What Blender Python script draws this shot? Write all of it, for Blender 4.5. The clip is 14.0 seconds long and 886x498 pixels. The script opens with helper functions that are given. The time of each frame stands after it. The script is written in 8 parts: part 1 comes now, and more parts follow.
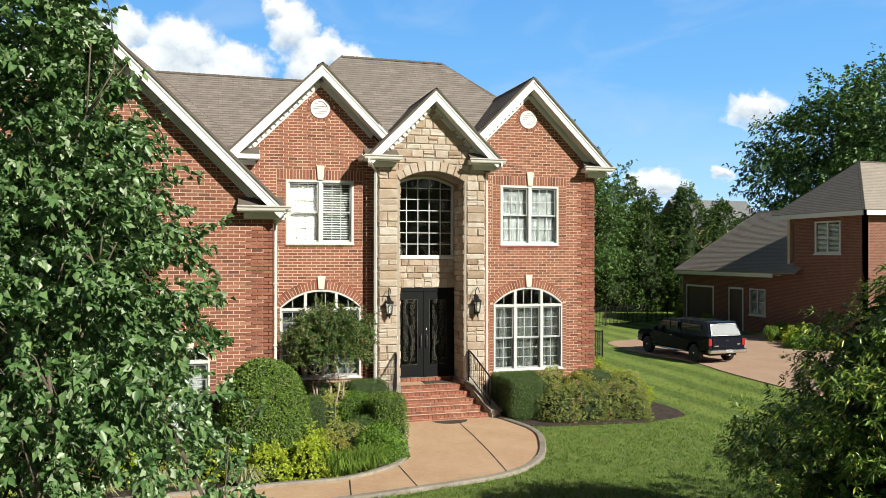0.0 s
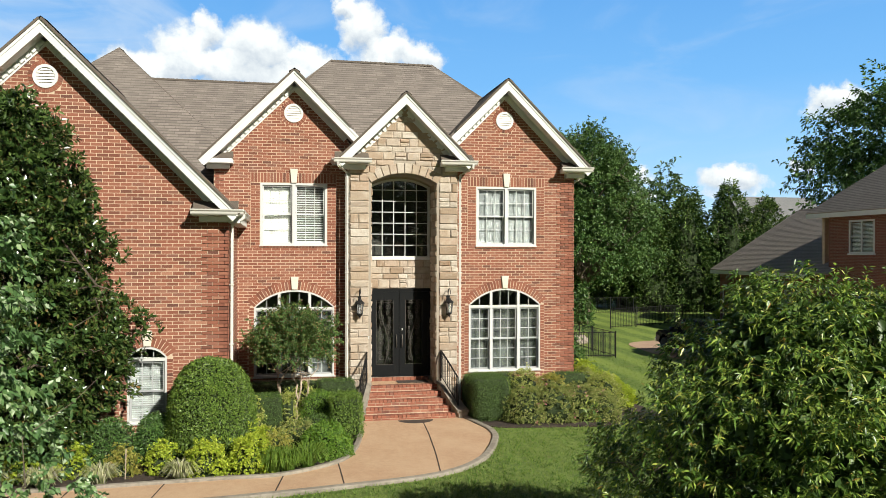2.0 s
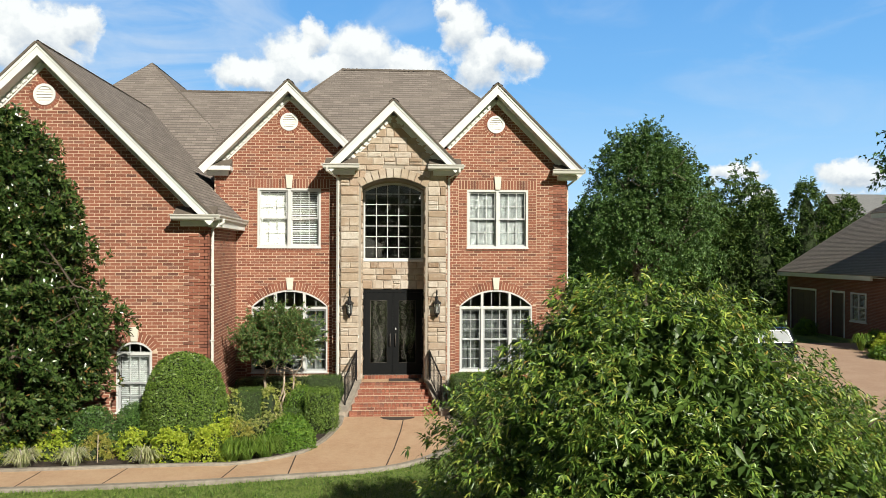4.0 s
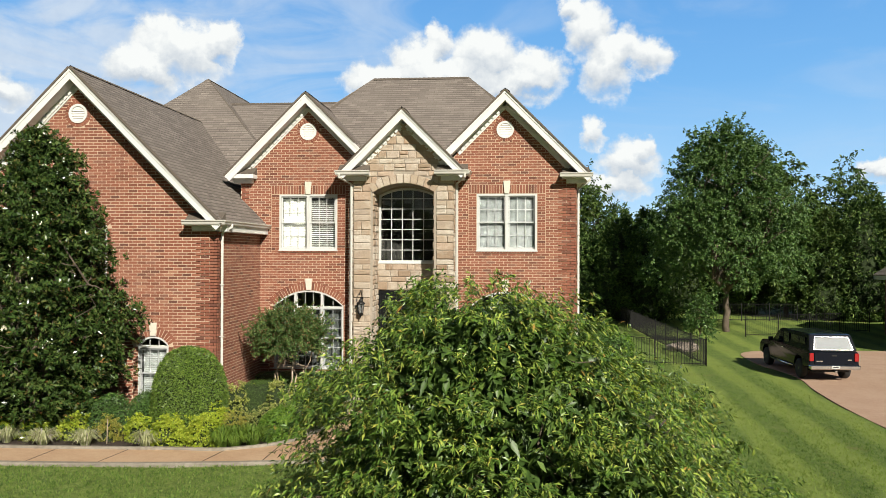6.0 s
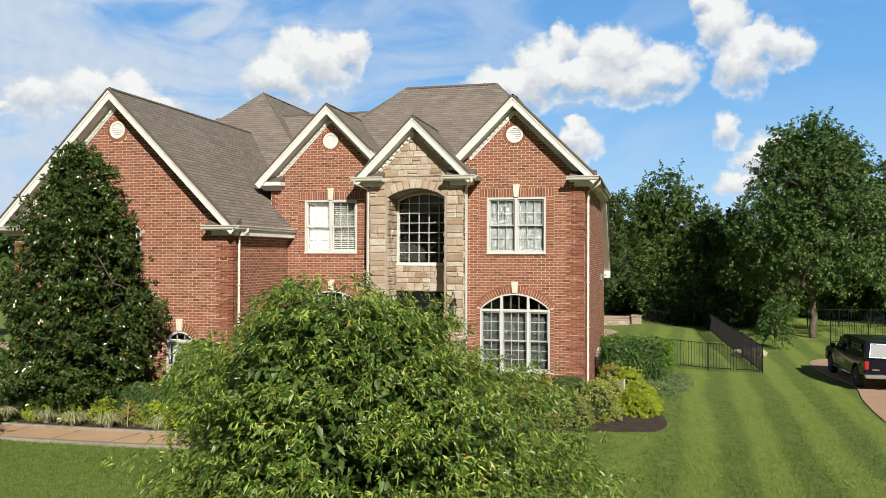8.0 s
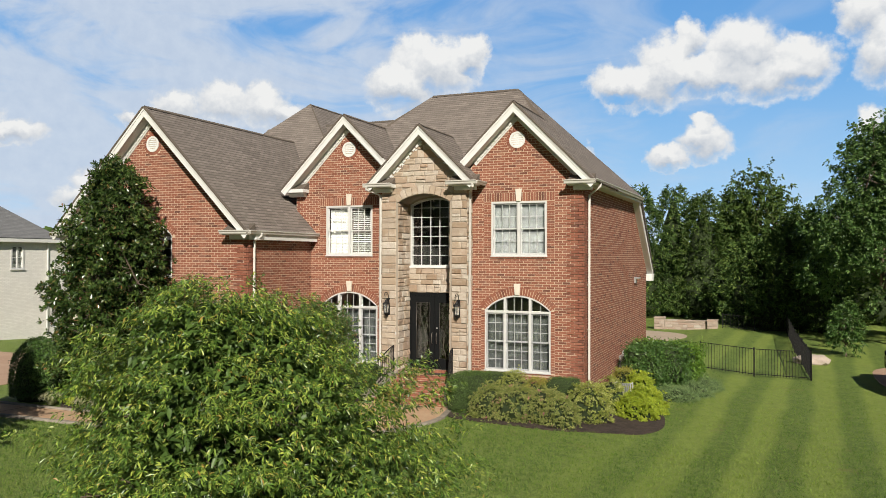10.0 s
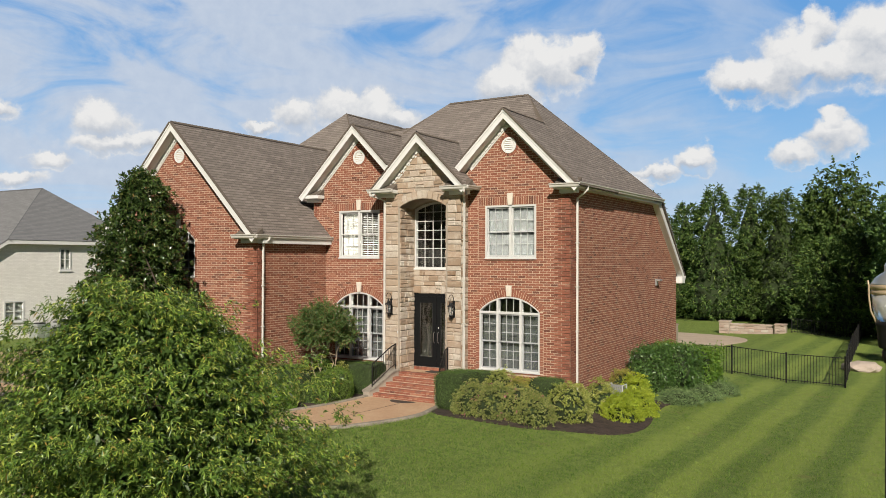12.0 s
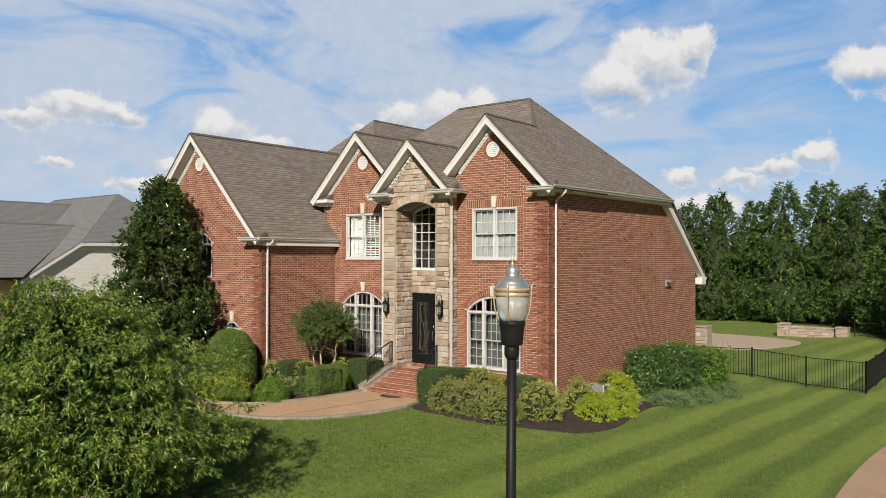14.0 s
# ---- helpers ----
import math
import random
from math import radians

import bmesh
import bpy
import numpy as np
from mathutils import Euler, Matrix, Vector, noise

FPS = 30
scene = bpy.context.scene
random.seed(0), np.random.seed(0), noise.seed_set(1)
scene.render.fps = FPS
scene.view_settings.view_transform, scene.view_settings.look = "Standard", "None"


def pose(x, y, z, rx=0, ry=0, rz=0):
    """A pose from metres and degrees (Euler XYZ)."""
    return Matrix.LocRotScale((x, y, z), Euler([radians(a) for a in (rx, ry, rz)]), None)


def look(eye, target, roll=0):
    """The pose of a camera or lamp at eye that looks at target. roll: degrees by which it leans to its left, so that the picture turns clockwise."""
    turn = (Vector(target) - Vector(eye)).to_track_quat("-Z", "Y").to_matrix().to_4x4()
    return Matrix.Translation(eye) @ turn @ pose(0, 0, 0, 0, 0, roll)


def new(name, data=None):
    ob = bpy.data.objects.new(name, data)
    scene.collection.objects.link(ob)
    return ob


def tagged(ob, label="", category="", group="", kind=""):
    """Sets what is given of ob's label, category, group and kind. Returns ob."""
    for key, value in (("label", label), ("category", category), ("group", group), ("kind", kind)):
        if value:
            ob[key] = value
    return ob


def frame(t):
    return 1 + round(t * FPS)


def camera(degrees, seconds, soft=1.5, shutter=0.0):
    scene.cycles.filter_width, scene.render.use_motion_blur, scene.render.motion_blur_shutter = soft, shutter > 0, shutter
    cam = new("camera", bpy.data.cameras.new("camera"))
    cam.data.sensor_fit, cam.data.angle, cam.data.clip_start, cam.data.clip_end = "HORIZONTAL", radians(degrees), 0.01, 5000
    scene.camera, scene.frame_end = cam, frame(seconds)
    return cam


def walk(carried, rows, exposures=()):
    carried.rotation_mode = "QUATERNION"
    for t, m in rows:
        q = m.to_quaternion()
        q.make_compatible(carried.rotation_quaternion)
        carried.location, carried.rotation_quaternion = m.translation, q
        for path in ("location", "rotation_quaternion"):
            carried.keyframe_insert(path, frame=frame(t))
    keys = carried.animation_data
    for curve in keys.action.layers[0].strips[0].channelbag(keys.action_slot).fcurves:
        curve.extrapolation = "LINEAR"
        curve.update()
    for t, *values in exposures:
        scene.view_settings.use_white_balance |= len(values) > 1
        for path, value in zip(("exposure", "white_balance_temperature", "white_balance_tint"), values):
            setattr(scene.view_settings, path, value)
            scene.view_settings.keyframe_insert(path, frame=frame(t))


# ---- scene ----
cam = camera(58.85, 14.0, soft=0.8)
# seconds, eye, yaw, pitch, lean
PATH = [
    (0, -5.963, -21.657, 4.430, -16.482, 0.401, 0.056),
    (0.5, -5.393, -21.831, 4.463, -15.361, 0.324, 0.084),
    (1, -4.763, -22.040, 4.493, -14.169, 0.273, 0.094),
    (1.5, -4.081, -22.274, 4.519, -12.987, 0.225, 0.115),
    (2, -3.356, -22.522, 4.542, -11.475, 0.206, 0.121),
    (2.5, -2.595, -22.775, 4.563, -9.777, 0.191, 0.142),
    (3, -1.805, -23.026, 4.580, -8.037, 0.188, 0.151),
    (3.5, -0.991, -23.267, 4.596, -6.085, 0.186, 0.153),
    (4, -0.157, -23.494, 4.609, -4.007, 0.191, 0.153),
    (4.5, 0.694, -23.702, 4.620, -1.839, 0.206, 0.160),
    (5, 1.559, -23.886, 4.630, 0.386, 0.223, 0.167),
    (5.5, 2.436, -24.044, 4.638, 2.669, 0.246, 0.173),
    (6, 3.324, -24.172, 4.645, 5.084, 0.291, 0.173),
    (6.5, 4.222, -24.271, 4.651, 7.483, 0.339, 0.168),
    (7, 5.128, -24.337, 4.656, 9.757, 0.368, 0.177),
    (7.5, 6.044, -24.371, 4.661, 11.972, 0.392, 0.179),
    (8, 6.968, -24.371, 4.665, 14.256, 0.420, 0.181),
    (8.5, 7.901, -24.337, 4.670, 16.560, 0.445, 0.190),
    (9, 8.842, -24.270, 4.674, 18.832, 0.472, 0.181),
    (9.5, 9.791, -24.169, 4.679, 20.978, 0.523, 0.183),
    (10, 10.748, -24.034, 4.685, 23.081, 0.573, 0.184),
    (10.5, 11.711, -23.865, 4.691, 25.174, 0.603, 0.182),
    (11, 12.680, -23.661, 4.699, 27.257, 0.635, 0.185),
    (11.5, 13.653, -23.423, 4.708, 29.313, 0.661, 0.187),
    (12, 14.626, -23.149, 4.718, 31.296, 0.673, 0.177),
    (12.5, 15.598, -22.837, 4.731, 33.278, 0.675, 0.169),
    (13, 16.564, -22.487, 4.745, 35.206, 0.677, 0.163),
    (13.5, 17.520, -22.095, 4.762, 37.130, 0.665, 0.146),
    (14, 18.459, -21.659, 4.781, 39.010, 0.628, 0.135),
]
walk(cam, [(t, look((x, y, z), (x - math.sin(radians(yaw)) * math.cos(radians(up)), y + math.cos(radians(yaw)) * math.cos(radians(up)), z + math.sin(radians(up))), lean))
           for t, x, y, z, yaw, up, lean in PATH],
     exposures=[(0, 0.59, 6290, 5.5), (3, 0.52, 6360, 6.0), (5.5, 0.46, 6460, 7.0), (9, 0.33, 6500, 9.0), (11.5, 0.23, 6540, 10.5), (14, 0.17, 6560, 11.0)])

# ---- world and sun ----
SUN = Vector((0.54, -1.0, 0.70)).normalized()      # towards the sun
world = bpy.data.worlds.new("sky_world")
scene.world = world
world.use_nodes = True
wn, wl = world.node_tree.nodes, world.node_tree.links
sky = wn.new("ShaderNodeTexSky")
sky.sky_type, sky.sun_disc = "NISHITA", False
sky.sun_elevation = math.asin(SUN.z)
sky.sun_rotation = math.atan2(SUN.x, SUN.y)
sky.air_density, sky.dust_density, sky.ozone_density = 1.0, 0.6, 1.6
wl.new(sky.outputs[0], wn["Background"].inputs[0])
wn["Background"].inputs[1].default_value = 0.019
sun = new("sun", bpy.data.lights.new("sun", "SUN"))
sun.data.energy, sun.data.angle, sun.data.color = 5.0, radians(0.55), (1.0, 0.925, 0.80)
sun.matrix_world = look(SUN * 100, (0, 0, 0))

# ---- materials ----
class Nodes:
    """A small builder for a procedural material."""

    def __init__(self, name):
        self.mat = bpy.data.materials.new(name)
        self.mat.use_nodes = True
        self.t = self.mat.node_tree
        self.out = self.t.nodes["Material Output"]
        self.bsdf = self.t.nodes["Principled BSDF"]

    def n(self, kind, inputs=None, **props):
        node = self.t.nodes.new(kind)
        for k, v in props.items():
            setattr(node, k, v)
        for k, v in (inputs or {}).items():
            if isinstance(v, bpy.types.NodeSocket):
                self.t.links.new(v, node.inputs[k])
            else:
                node.inputs[k].default_value = v
        return node

    def set(self, **kw):
        for k, v in kw.items():
            key = k.replace("_", " ")
            if isinstance(v, bpy.types.NodeSocket):
                self.t.links.new(v, self.bsdf.inputs[key])
            else:
                self.bsdf.inputs[key].default_value = v
        return self

    def coords(self, which="Object"):
        return self.n("ShaderNodeTexCoord").outputs[which]

    def world(self):
        return self.n("ShaderNodeNewGeometry").outputs["Position"]

    def noise(self, scale, detail=4, rough=0.55, vec=None, distortion=0.0):
        d = {"Scale": scale, "Detail": detail, "Roughness": rough, "Distortion": distortion}
        d["Vector"] = vec if vec is not None else self.world()
        return self.n("ShaderNodeTexNoise", d).outputs["Fac"]

    def ramp(self, fac, stops, mode="LINEAR"):
        r = self.n("ShaderNodeValToRGB", {"Fac": fac})
        e = r.color_ramp.elements
        r.color_ramp.interpolation = mode
        while len(e) < len(stops):
            e.new(0.5)
        for el, (p, c) in zip(e, stops):
            el.position, el.color = p, (*c, 1) if len(c) == 3 else c
        return r.outputs[0]

    def mix(self, fac, a, b, mode="MIX"):
        m = self.n("ShaderNodeMix", data_type="RGBA", blend_type=mode)
        for k, v in ((0, fac), (6, a), (7, b)):
            if isinstance(v, bpy.types.NodeSocket):
                self.t.links.new(v, m.inputs[k])
            else:
                m.inputs[k].default_value = (*v, 1) if isinstance(v, tuple) and len(v) == 3 else v
        return m.outputs[2]

    def math(self, op, a, b=0.0, c=0.0):
        return self.n("ShaderNodeMath", {0: a, 1: b, 2: c}, operation=op).outputs[0]

    def remap(self, v, a, b, c=0.0, d=1.0):
        return self.n("ShaderNodeMapRange", {0: v, 1: a, 2: b, 3: c, 4: d}).outputs[0]

    def bump(self, height, strength=0.3, distance=0.01):
        b = self.n("ShaderNodeBump", {"Strength": strength, "Distance": distance, "Height": height})
        self.t.links.new(b.outputs[0], self.bsdf.inputs["Normal"])
        return self

    def hsv(self, col, h=0.5, s=1.0, v=1.0):
        return self.n("ShaderNodeHueSaturation", {"Hue": h, "Saturation": s, "Value": v, "Color": col}).outputs[0]


def piece_random(m, joined):
    if joined:
        return m.n("ShaderNodeNewGeometry").outputs["Random Per Island"]
    return m.n("ShaderNodeObjectInfo").outputs["Random"]


def brick_material(name, joined, dark=1.0):
    m = Nodes(name)
    col = m.ramp(piece_random(m, joined), [(0.0, (0.10, 0.038, 0.026)), (0.08, (0.180, 0.060, 0.034)), (0.30, (0.235, 0.078, 0.046)), (0.6, (0.270, 0.096, 0.056)),
                                            (0.8, (0.300, 0.120, 0.073)), (0.95, (0.19, 0.082, 0.058)), (1.0, (0.37, 0.175, 0.110))])
    grain = m.noise(60, 3)
    big = m.noise(0.6, 3)
    col = m.mix(m.remap(grain, 0.35, 0.75, 0, 0.4), col, (0.12, 0.05, 0.038))
    col = m.mix(m.remap(big, 0.35, 0.75, 0.0, 0.2), col, (0.30, 0.14, 0.095))
    m.set(Base_Color=m.hsv(col, v=dark), Roughness=0.88).bump(grain, 0.5, 0.004)
    return m.mat


def stone_material(name, joined):
    m = Nodes(name)
    col = m.ramp(piece_random(m, joined), [(0.0, (0.25, 0.165, 0.105)), (0.15, (0.44, 0.345, 0.258)), (0.35, (0.53, 0.455, 0.375)), (0.5, (0.33, 0.235, 0.165)),
                                            (0.65, (0.58, 0.525, 0.46)), (0.82, (0.41, 0.29, 0.205)), (1.0, (0.61, 0.56, 0.495))])
    cloud = m.noise(6, 6, 0.72)
    grain = m.noise(38, 5, 0.75)
    blot = m.noise(2.6, 4, 0.6)
    col = m.mix(m.remap(cloud, 0.46, 0.68, 0, 0.50), col, (0.36, 0.255, 0.165))
    col = m.mix(m.remap(grain, 0.48, 0.75, 0, 0.5), col, (0.26, 0.195, 0.135))
    col = m.mix(m.remap(blot, 0.52, 0.68, 0, 0.45), col, (0.63, 0.575, 0.49))
    m.set(Base_Color=m.hsv(col, v=0.92), Roughness=0.92).bump(m.math("ADD", m.math("MULTIPLY", cloud, 1.5), grain), 0.9, 0.015)
    return m.mat


def plain(name, col, rough=0.6, spot=None, scale=20, amount=0.3, bump=0.2, dist=0.004, metal=0.0, spec=0.5):
    """One colour broken by a second one at two scales."""
    m = Nodes(name)
    n1, n2 = m.noise(scale, 5, 0.6), m.noise(scale * 0.12, 3)
    c2 = spot or tuple(c * 0.6 for c in col)
    c = m.mix(m.remap(n1, 0.4, 0.75, 0, amount), col, c2)
    c = m.mix(m.remap(n2, 0.4, 0.7, 0, amount * 0.8), c, c2)
    m.set(Base_Color=c, Roughness=rough, Metallic=metal, Specular_IOR_Level=spec)
    if bump:
        m.bump(n1, bump, dist)
    return m.mat


def shingle_material(name, a, b, c):
    m = Nodes(name)
    uv = m.n("ShaderNodeUVMap").outputs[0]
    br = m.n("ShaderNodeTexBrick", {"Vector": uv, "Color1": (*a, 1), "Color2": (*b, 1), "Mortar": (*c, 1), "Scale": 1.0, "Mortar Size": 0.005,
                                    "Mortar Smooth": 0.5, "Bias": 0.0, "Brick Width": 0.33, "Row Height": 0.145}, offset_frequency=2)
    br.offset = 0.37
    br2 = m.n("ShaderNodeTexBrick", {"Vector": uv, "Color1": (0.35, 0.35, 0.35, 1), "Color2": (1, 1, 1, 1), "Mortar": (0.2, 0.2, 0.2, 1), "Scale": 1.0,
                                     "Mortar Size": 0.0, "Brick Width": 0.19, "Row Height": 0.145})
    grain = m.noise(90, 3, 0.7)
    big = m.noise(0.5, 4)
    col = m.mix(m.math("MULTIPLY", br2.outputs["Color"], 0.60), br.outputs["Color"], b)
    col = m.mix(m.remap(grain, 0.4, 0.75, 0, 0.5), col, c)
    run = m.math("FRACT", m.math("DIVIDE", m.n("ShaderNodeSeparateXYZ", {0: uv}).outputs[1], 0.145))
    # shadow line at each course's butt edge, put into the colour
    butt_shade = m.remap(run, 0.0, 0.34, 1.0, 0.0)
    col = m.mix(butt_shade, col, c)
    col = m.mix(m.remap(big, 0.35, 0.7, 0, 0.35), col, tuple(0.5 * (p + q) for p, q in zip(a, c)))
    m.set(Base_Color=col, Roughness=0.95, Specular_IOR_Level=0.2)
    m.bump(m.math("ADD", m.math("SUBTRACT", 1.0, butt_shade), m.math("MULTIPLY", grain, 0.6)), 0.8, 0.016)
    return m.mat


def leaf_material(name, stops, translucent=0.28, rough=0.45, back=None, spec=0.4):
    """Leaves: a colour to each leaf, some light through it, a little shine."""
    m = Nodes(name)
    geo = m.n("ShaderNodeNewGeometry")
    col = m.ramp(geo.outputs["Random Per Island"], stops)
    col = m.mix(m.remap(m.noise(1.3, 2), 0.35, 0.7, 0, 0.4), col, stops[0][1])
    m.set(Base_Color=col, Roughness=rough, Specular_IOR_Level=spec)
    tr = m.n("ShaderNodeBsdfTranslucent", {"Color": m.hsv(col, 0.49, 1.15, 1.5)})
    mixer = m.n("ShaderNodeMixShader", {0: translucent, 1: m.bsdf.outputs[0], 2: tr.outputs[0]})
    m.t.links.new(mixer.outputs[0], m.out.inputs[0])
    return m.mat


def glass_material(name):
    m = Nodes(name)
    m.set(Base_Color=(0.93, 0.97, 0.95, 1), Roughness=0.0, Transmission_Weight=1.0, IOR=1.45, Specular_IOR_Level=0.5)
    return m.mat


def mown_bands(m):
    """The mower's bands along the side yard, and how strongly they show."""
    sep = m.n("ShaderNodeSeparateXYZ", {0: m.world()})
    wob = m.math("MULTIPLY", m.noise(0.25, 2), 0.7)
    slant = m.math("ADD", m.math("ADD", sep.outputs[0], m.math("MULTIPLY", sep.outputs[1], -0.05)), wob)
    return m.remap(m.math("SINE", m.math("MULTIPLY", slant, 3.7)), -0.5, 0.5), m.remap(sep.outputs[0], 5.0, 9.0)


def lawn_material():
    m = Nodes("lawn_grass")
    fine, tuft, big = m.noise(24, 6, 0.8), m.noise(3.4, 8, 0.8), m.noise(0.5, 5, 0.65)
    # mown bands along the side yard, as the bent grass leaves them
    band, side = mown_bands(m)
    col = m.mix(m.remap(fine, 0.36, 0.66), (0.082, 0.142, 0.028), (0.300, 0.380, 0.096))
    col = m.mix(m.remap(tuft, 0.46, 0.60, 0, 0.72), col, (0.074, 0.124, 0.026))
    col = m.mix(m.remap(big, 0.4, 0.72, 0, 0.5), col, (0.18, 0.24, 0.050))
    col = m.mix(m.math("MULTIPLY", m.math("MULTIPLY", band, side), 0.36), col, (0.31, 0.385, 0.080))
    col = m.mix(m.math("MULTIPLY", m.math("MULTIPLY", m.math("SUBTRACT", 1.0, band), side), 0.24), col, (0.06, 0.115, 0.02))
    worn = m.remap(m.noise(0.9, 6, 0.65), 0.60, 0.72, 0, 0.5)
    col = m.mix(worn, col, (0.22, 0.19, 0.075))
    m.set(Base_Color=col, Roughness=0.8, Specular_IOR_Level=0.25).bump(m.math("ADD", fine, m.math("MULTIPLY", tuft, 1.5)), 1.0, 0.035)
    return m.mat


def aggregate_material(name, a, b, c):
    m = Nodes(name)
    v = m.n("ShaderNodeTexVoronoi", {"Vector": m.world(), "Scale": 75})
    big, mid = m.noise(0.9, 4), m.noise(7, 4)
    col = m.mix(m.n("ShaderNodeSeparateColor", {0: v.outputs["Color"]}).outputs[0], a, b)
    col = m.mix(m.remap(mid, 0.4, 0.7, 0, 0.35), col, c)
    col = m.mix(m.remap(big, 0.42, 0.68, 0, 0.45), col, c)
    m.set(Base_Color=col, Roughness=0.85).bump(v.outputs["Distance"], 0.35, 0.006)
    return m.mat


BRICK, BRICK_JOINED = brick_material("brick_single", False), brick_material("brick_laid", True)
BRICK_TREAD = brick_material("brick_tread", False, 1.15)
STONE, STONE_JOINED = stone_material("stone_single", False), stone_material("stone_laid", True)
MORTAR = plain("mortar", (0.60, 0.47, 0.35), 0.95, (0.40, 0.29, 0.205), 30, 0.55)
STONE_MORTAR = plain("stone_mortar", (0.37, 0.32, 0.265), 0.95, (0.24, 0.205, 0.165), 20, 0.5)
TRIM = plain("white_trim_paint", (0.68, 0.685, 0.675), 0.5, (0.52, 0.51, 0.48), 4, 0.3, 0.05)
GUTTER = plain("cream_gutter_metal", (0.60, 0.585, 0.55), 0.4, (0.44, 0.42, 0.38), 3, 0.35, 0.0)
# recessed sashes: white with the recess's shade put into the colour
SASH_SHADED = plain("window_white_shaded", (0.34, 0.35, 0.36), 0.5, (0.25, 0.26, 0.27), 6, 0.25, 0.0)
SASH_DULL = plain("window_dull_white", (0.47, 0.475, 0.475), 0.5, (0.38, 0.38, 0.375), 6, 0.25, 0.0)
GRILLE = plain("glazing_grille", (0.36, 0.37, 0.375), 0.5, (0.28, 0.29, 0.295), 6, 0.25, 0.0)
SASH = plain("window_white", (0.55, 0.555, 0.55), 0.45, (0.58, 0.58, 0.56), 6, 0.25, 0.0)
KEYSTONE = plain("cast_keystone", (0.66, 0.61, 0.53), 0.85, (0.50, 0.45, 0.37), 25, 0.4)
SHINGLE = shingle_material("brown_shingle", (0.33, 0.288, 0.26), (0.185, 0.16, 0.145), (0.07, 0.06, 0.054))
SHINGLE_GREY = shingle_material("grey_shingle", (0.25, 0.255, 0.265), (0.18, 0.183, 0.19), (0.11, 0.112, 0.118))
SHINGLE_CAP = plain("shingle_cap", (0.13, 0.105, 0.085), 0.95, (0.07, 0.06, 0.05), 40, 0.5)
GLASS = glass_material("window_glass")
IRON = plain("black_iron", (0.010, 0.010, 0.011), 0.5, (0.02, 0.019, 0.018), 30, 0.4, 0.05, spec=0.2)
DOOR = plain("black_door_paint", (0.008, 0.009, 0.010), 0.5, (0.014, 0.014, 0.014), 10, 0.3, 0.03, spec=0.12)
SCROLL = plain("bronzed_iron", (0.075, 0.07, 0.062), 0.45, (0.12, 0.11, 0.095), 30, 0.5, 0.05, metal=0.3)
# white blind darkened in colour for the tree's shade on the wing window
BLIND_SHADED = plain("shaded_white_blind", (0.44, 0.46, 0.47), 0.6, (0.36, 0.375, 0.38), 5, 0.2, 0.0)
BLIND = plain("white_blind", (0.80, 0.80, 0.78), 0.6, (0.7, 0.7, 0.67), 5, 0.2, 0.0)
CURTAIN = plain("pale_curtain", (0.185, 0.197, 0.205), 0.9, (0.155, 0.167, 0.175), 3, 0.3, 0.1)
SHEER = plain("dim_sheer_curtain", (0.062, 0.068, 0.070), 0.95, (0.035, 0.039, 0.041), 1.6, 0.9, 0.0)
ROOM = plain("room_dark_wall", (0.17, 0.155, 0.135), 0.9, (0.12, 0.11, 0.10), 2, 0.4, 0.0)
HALL_DARK = plain("hall_darkness", (0.035, 0.033, 0.03), 0.9, (0.02, 0.02, 0.018), 2, 0.4, 0.0)
LAWN = lawn_material()
WALK = aggregate_material("tan_aggregate", (0.50, 0.325, 0.20), (0.385, 0.245, 0.155), (0.56, 0.40, 0.265))
DRIVE = aggregate_material("pink_drive", (0.44, 0.29, 0.20), (0.35, 0.225, 0.16), (0.50, 0.36, 0.26))
CURB = plain("grey_curb", (0.31, 0.275, 0.23), 0.9, (0.15, 0.13, 0.105), 9, 0.8, 0.5)
PATIO = plain("tan_concrete", (0.48, 0.39, 0.30), 0.9, (0.34, 0.27, 0.21), 6, 0.5, 0.3)
MULCH = plain("dark_mulch", (0.085, 0.058, 0.044), 0.95, (0.018, 0.012, 0.010), 38, 1.0, 1.0, 0.04)
BARK = plain("grey_bark", (0.15, 0.115, 0.085), 0.95, (0.06, 0.045, 0.035), 30, 0.8, 0.8, 0.01)
PALE_BARK = plain("pale_smooth_bark", (0.50, 0.41, 0.32), 0.8, (0.24, 0.17, 0.12), 14, 0.7, 0.2)


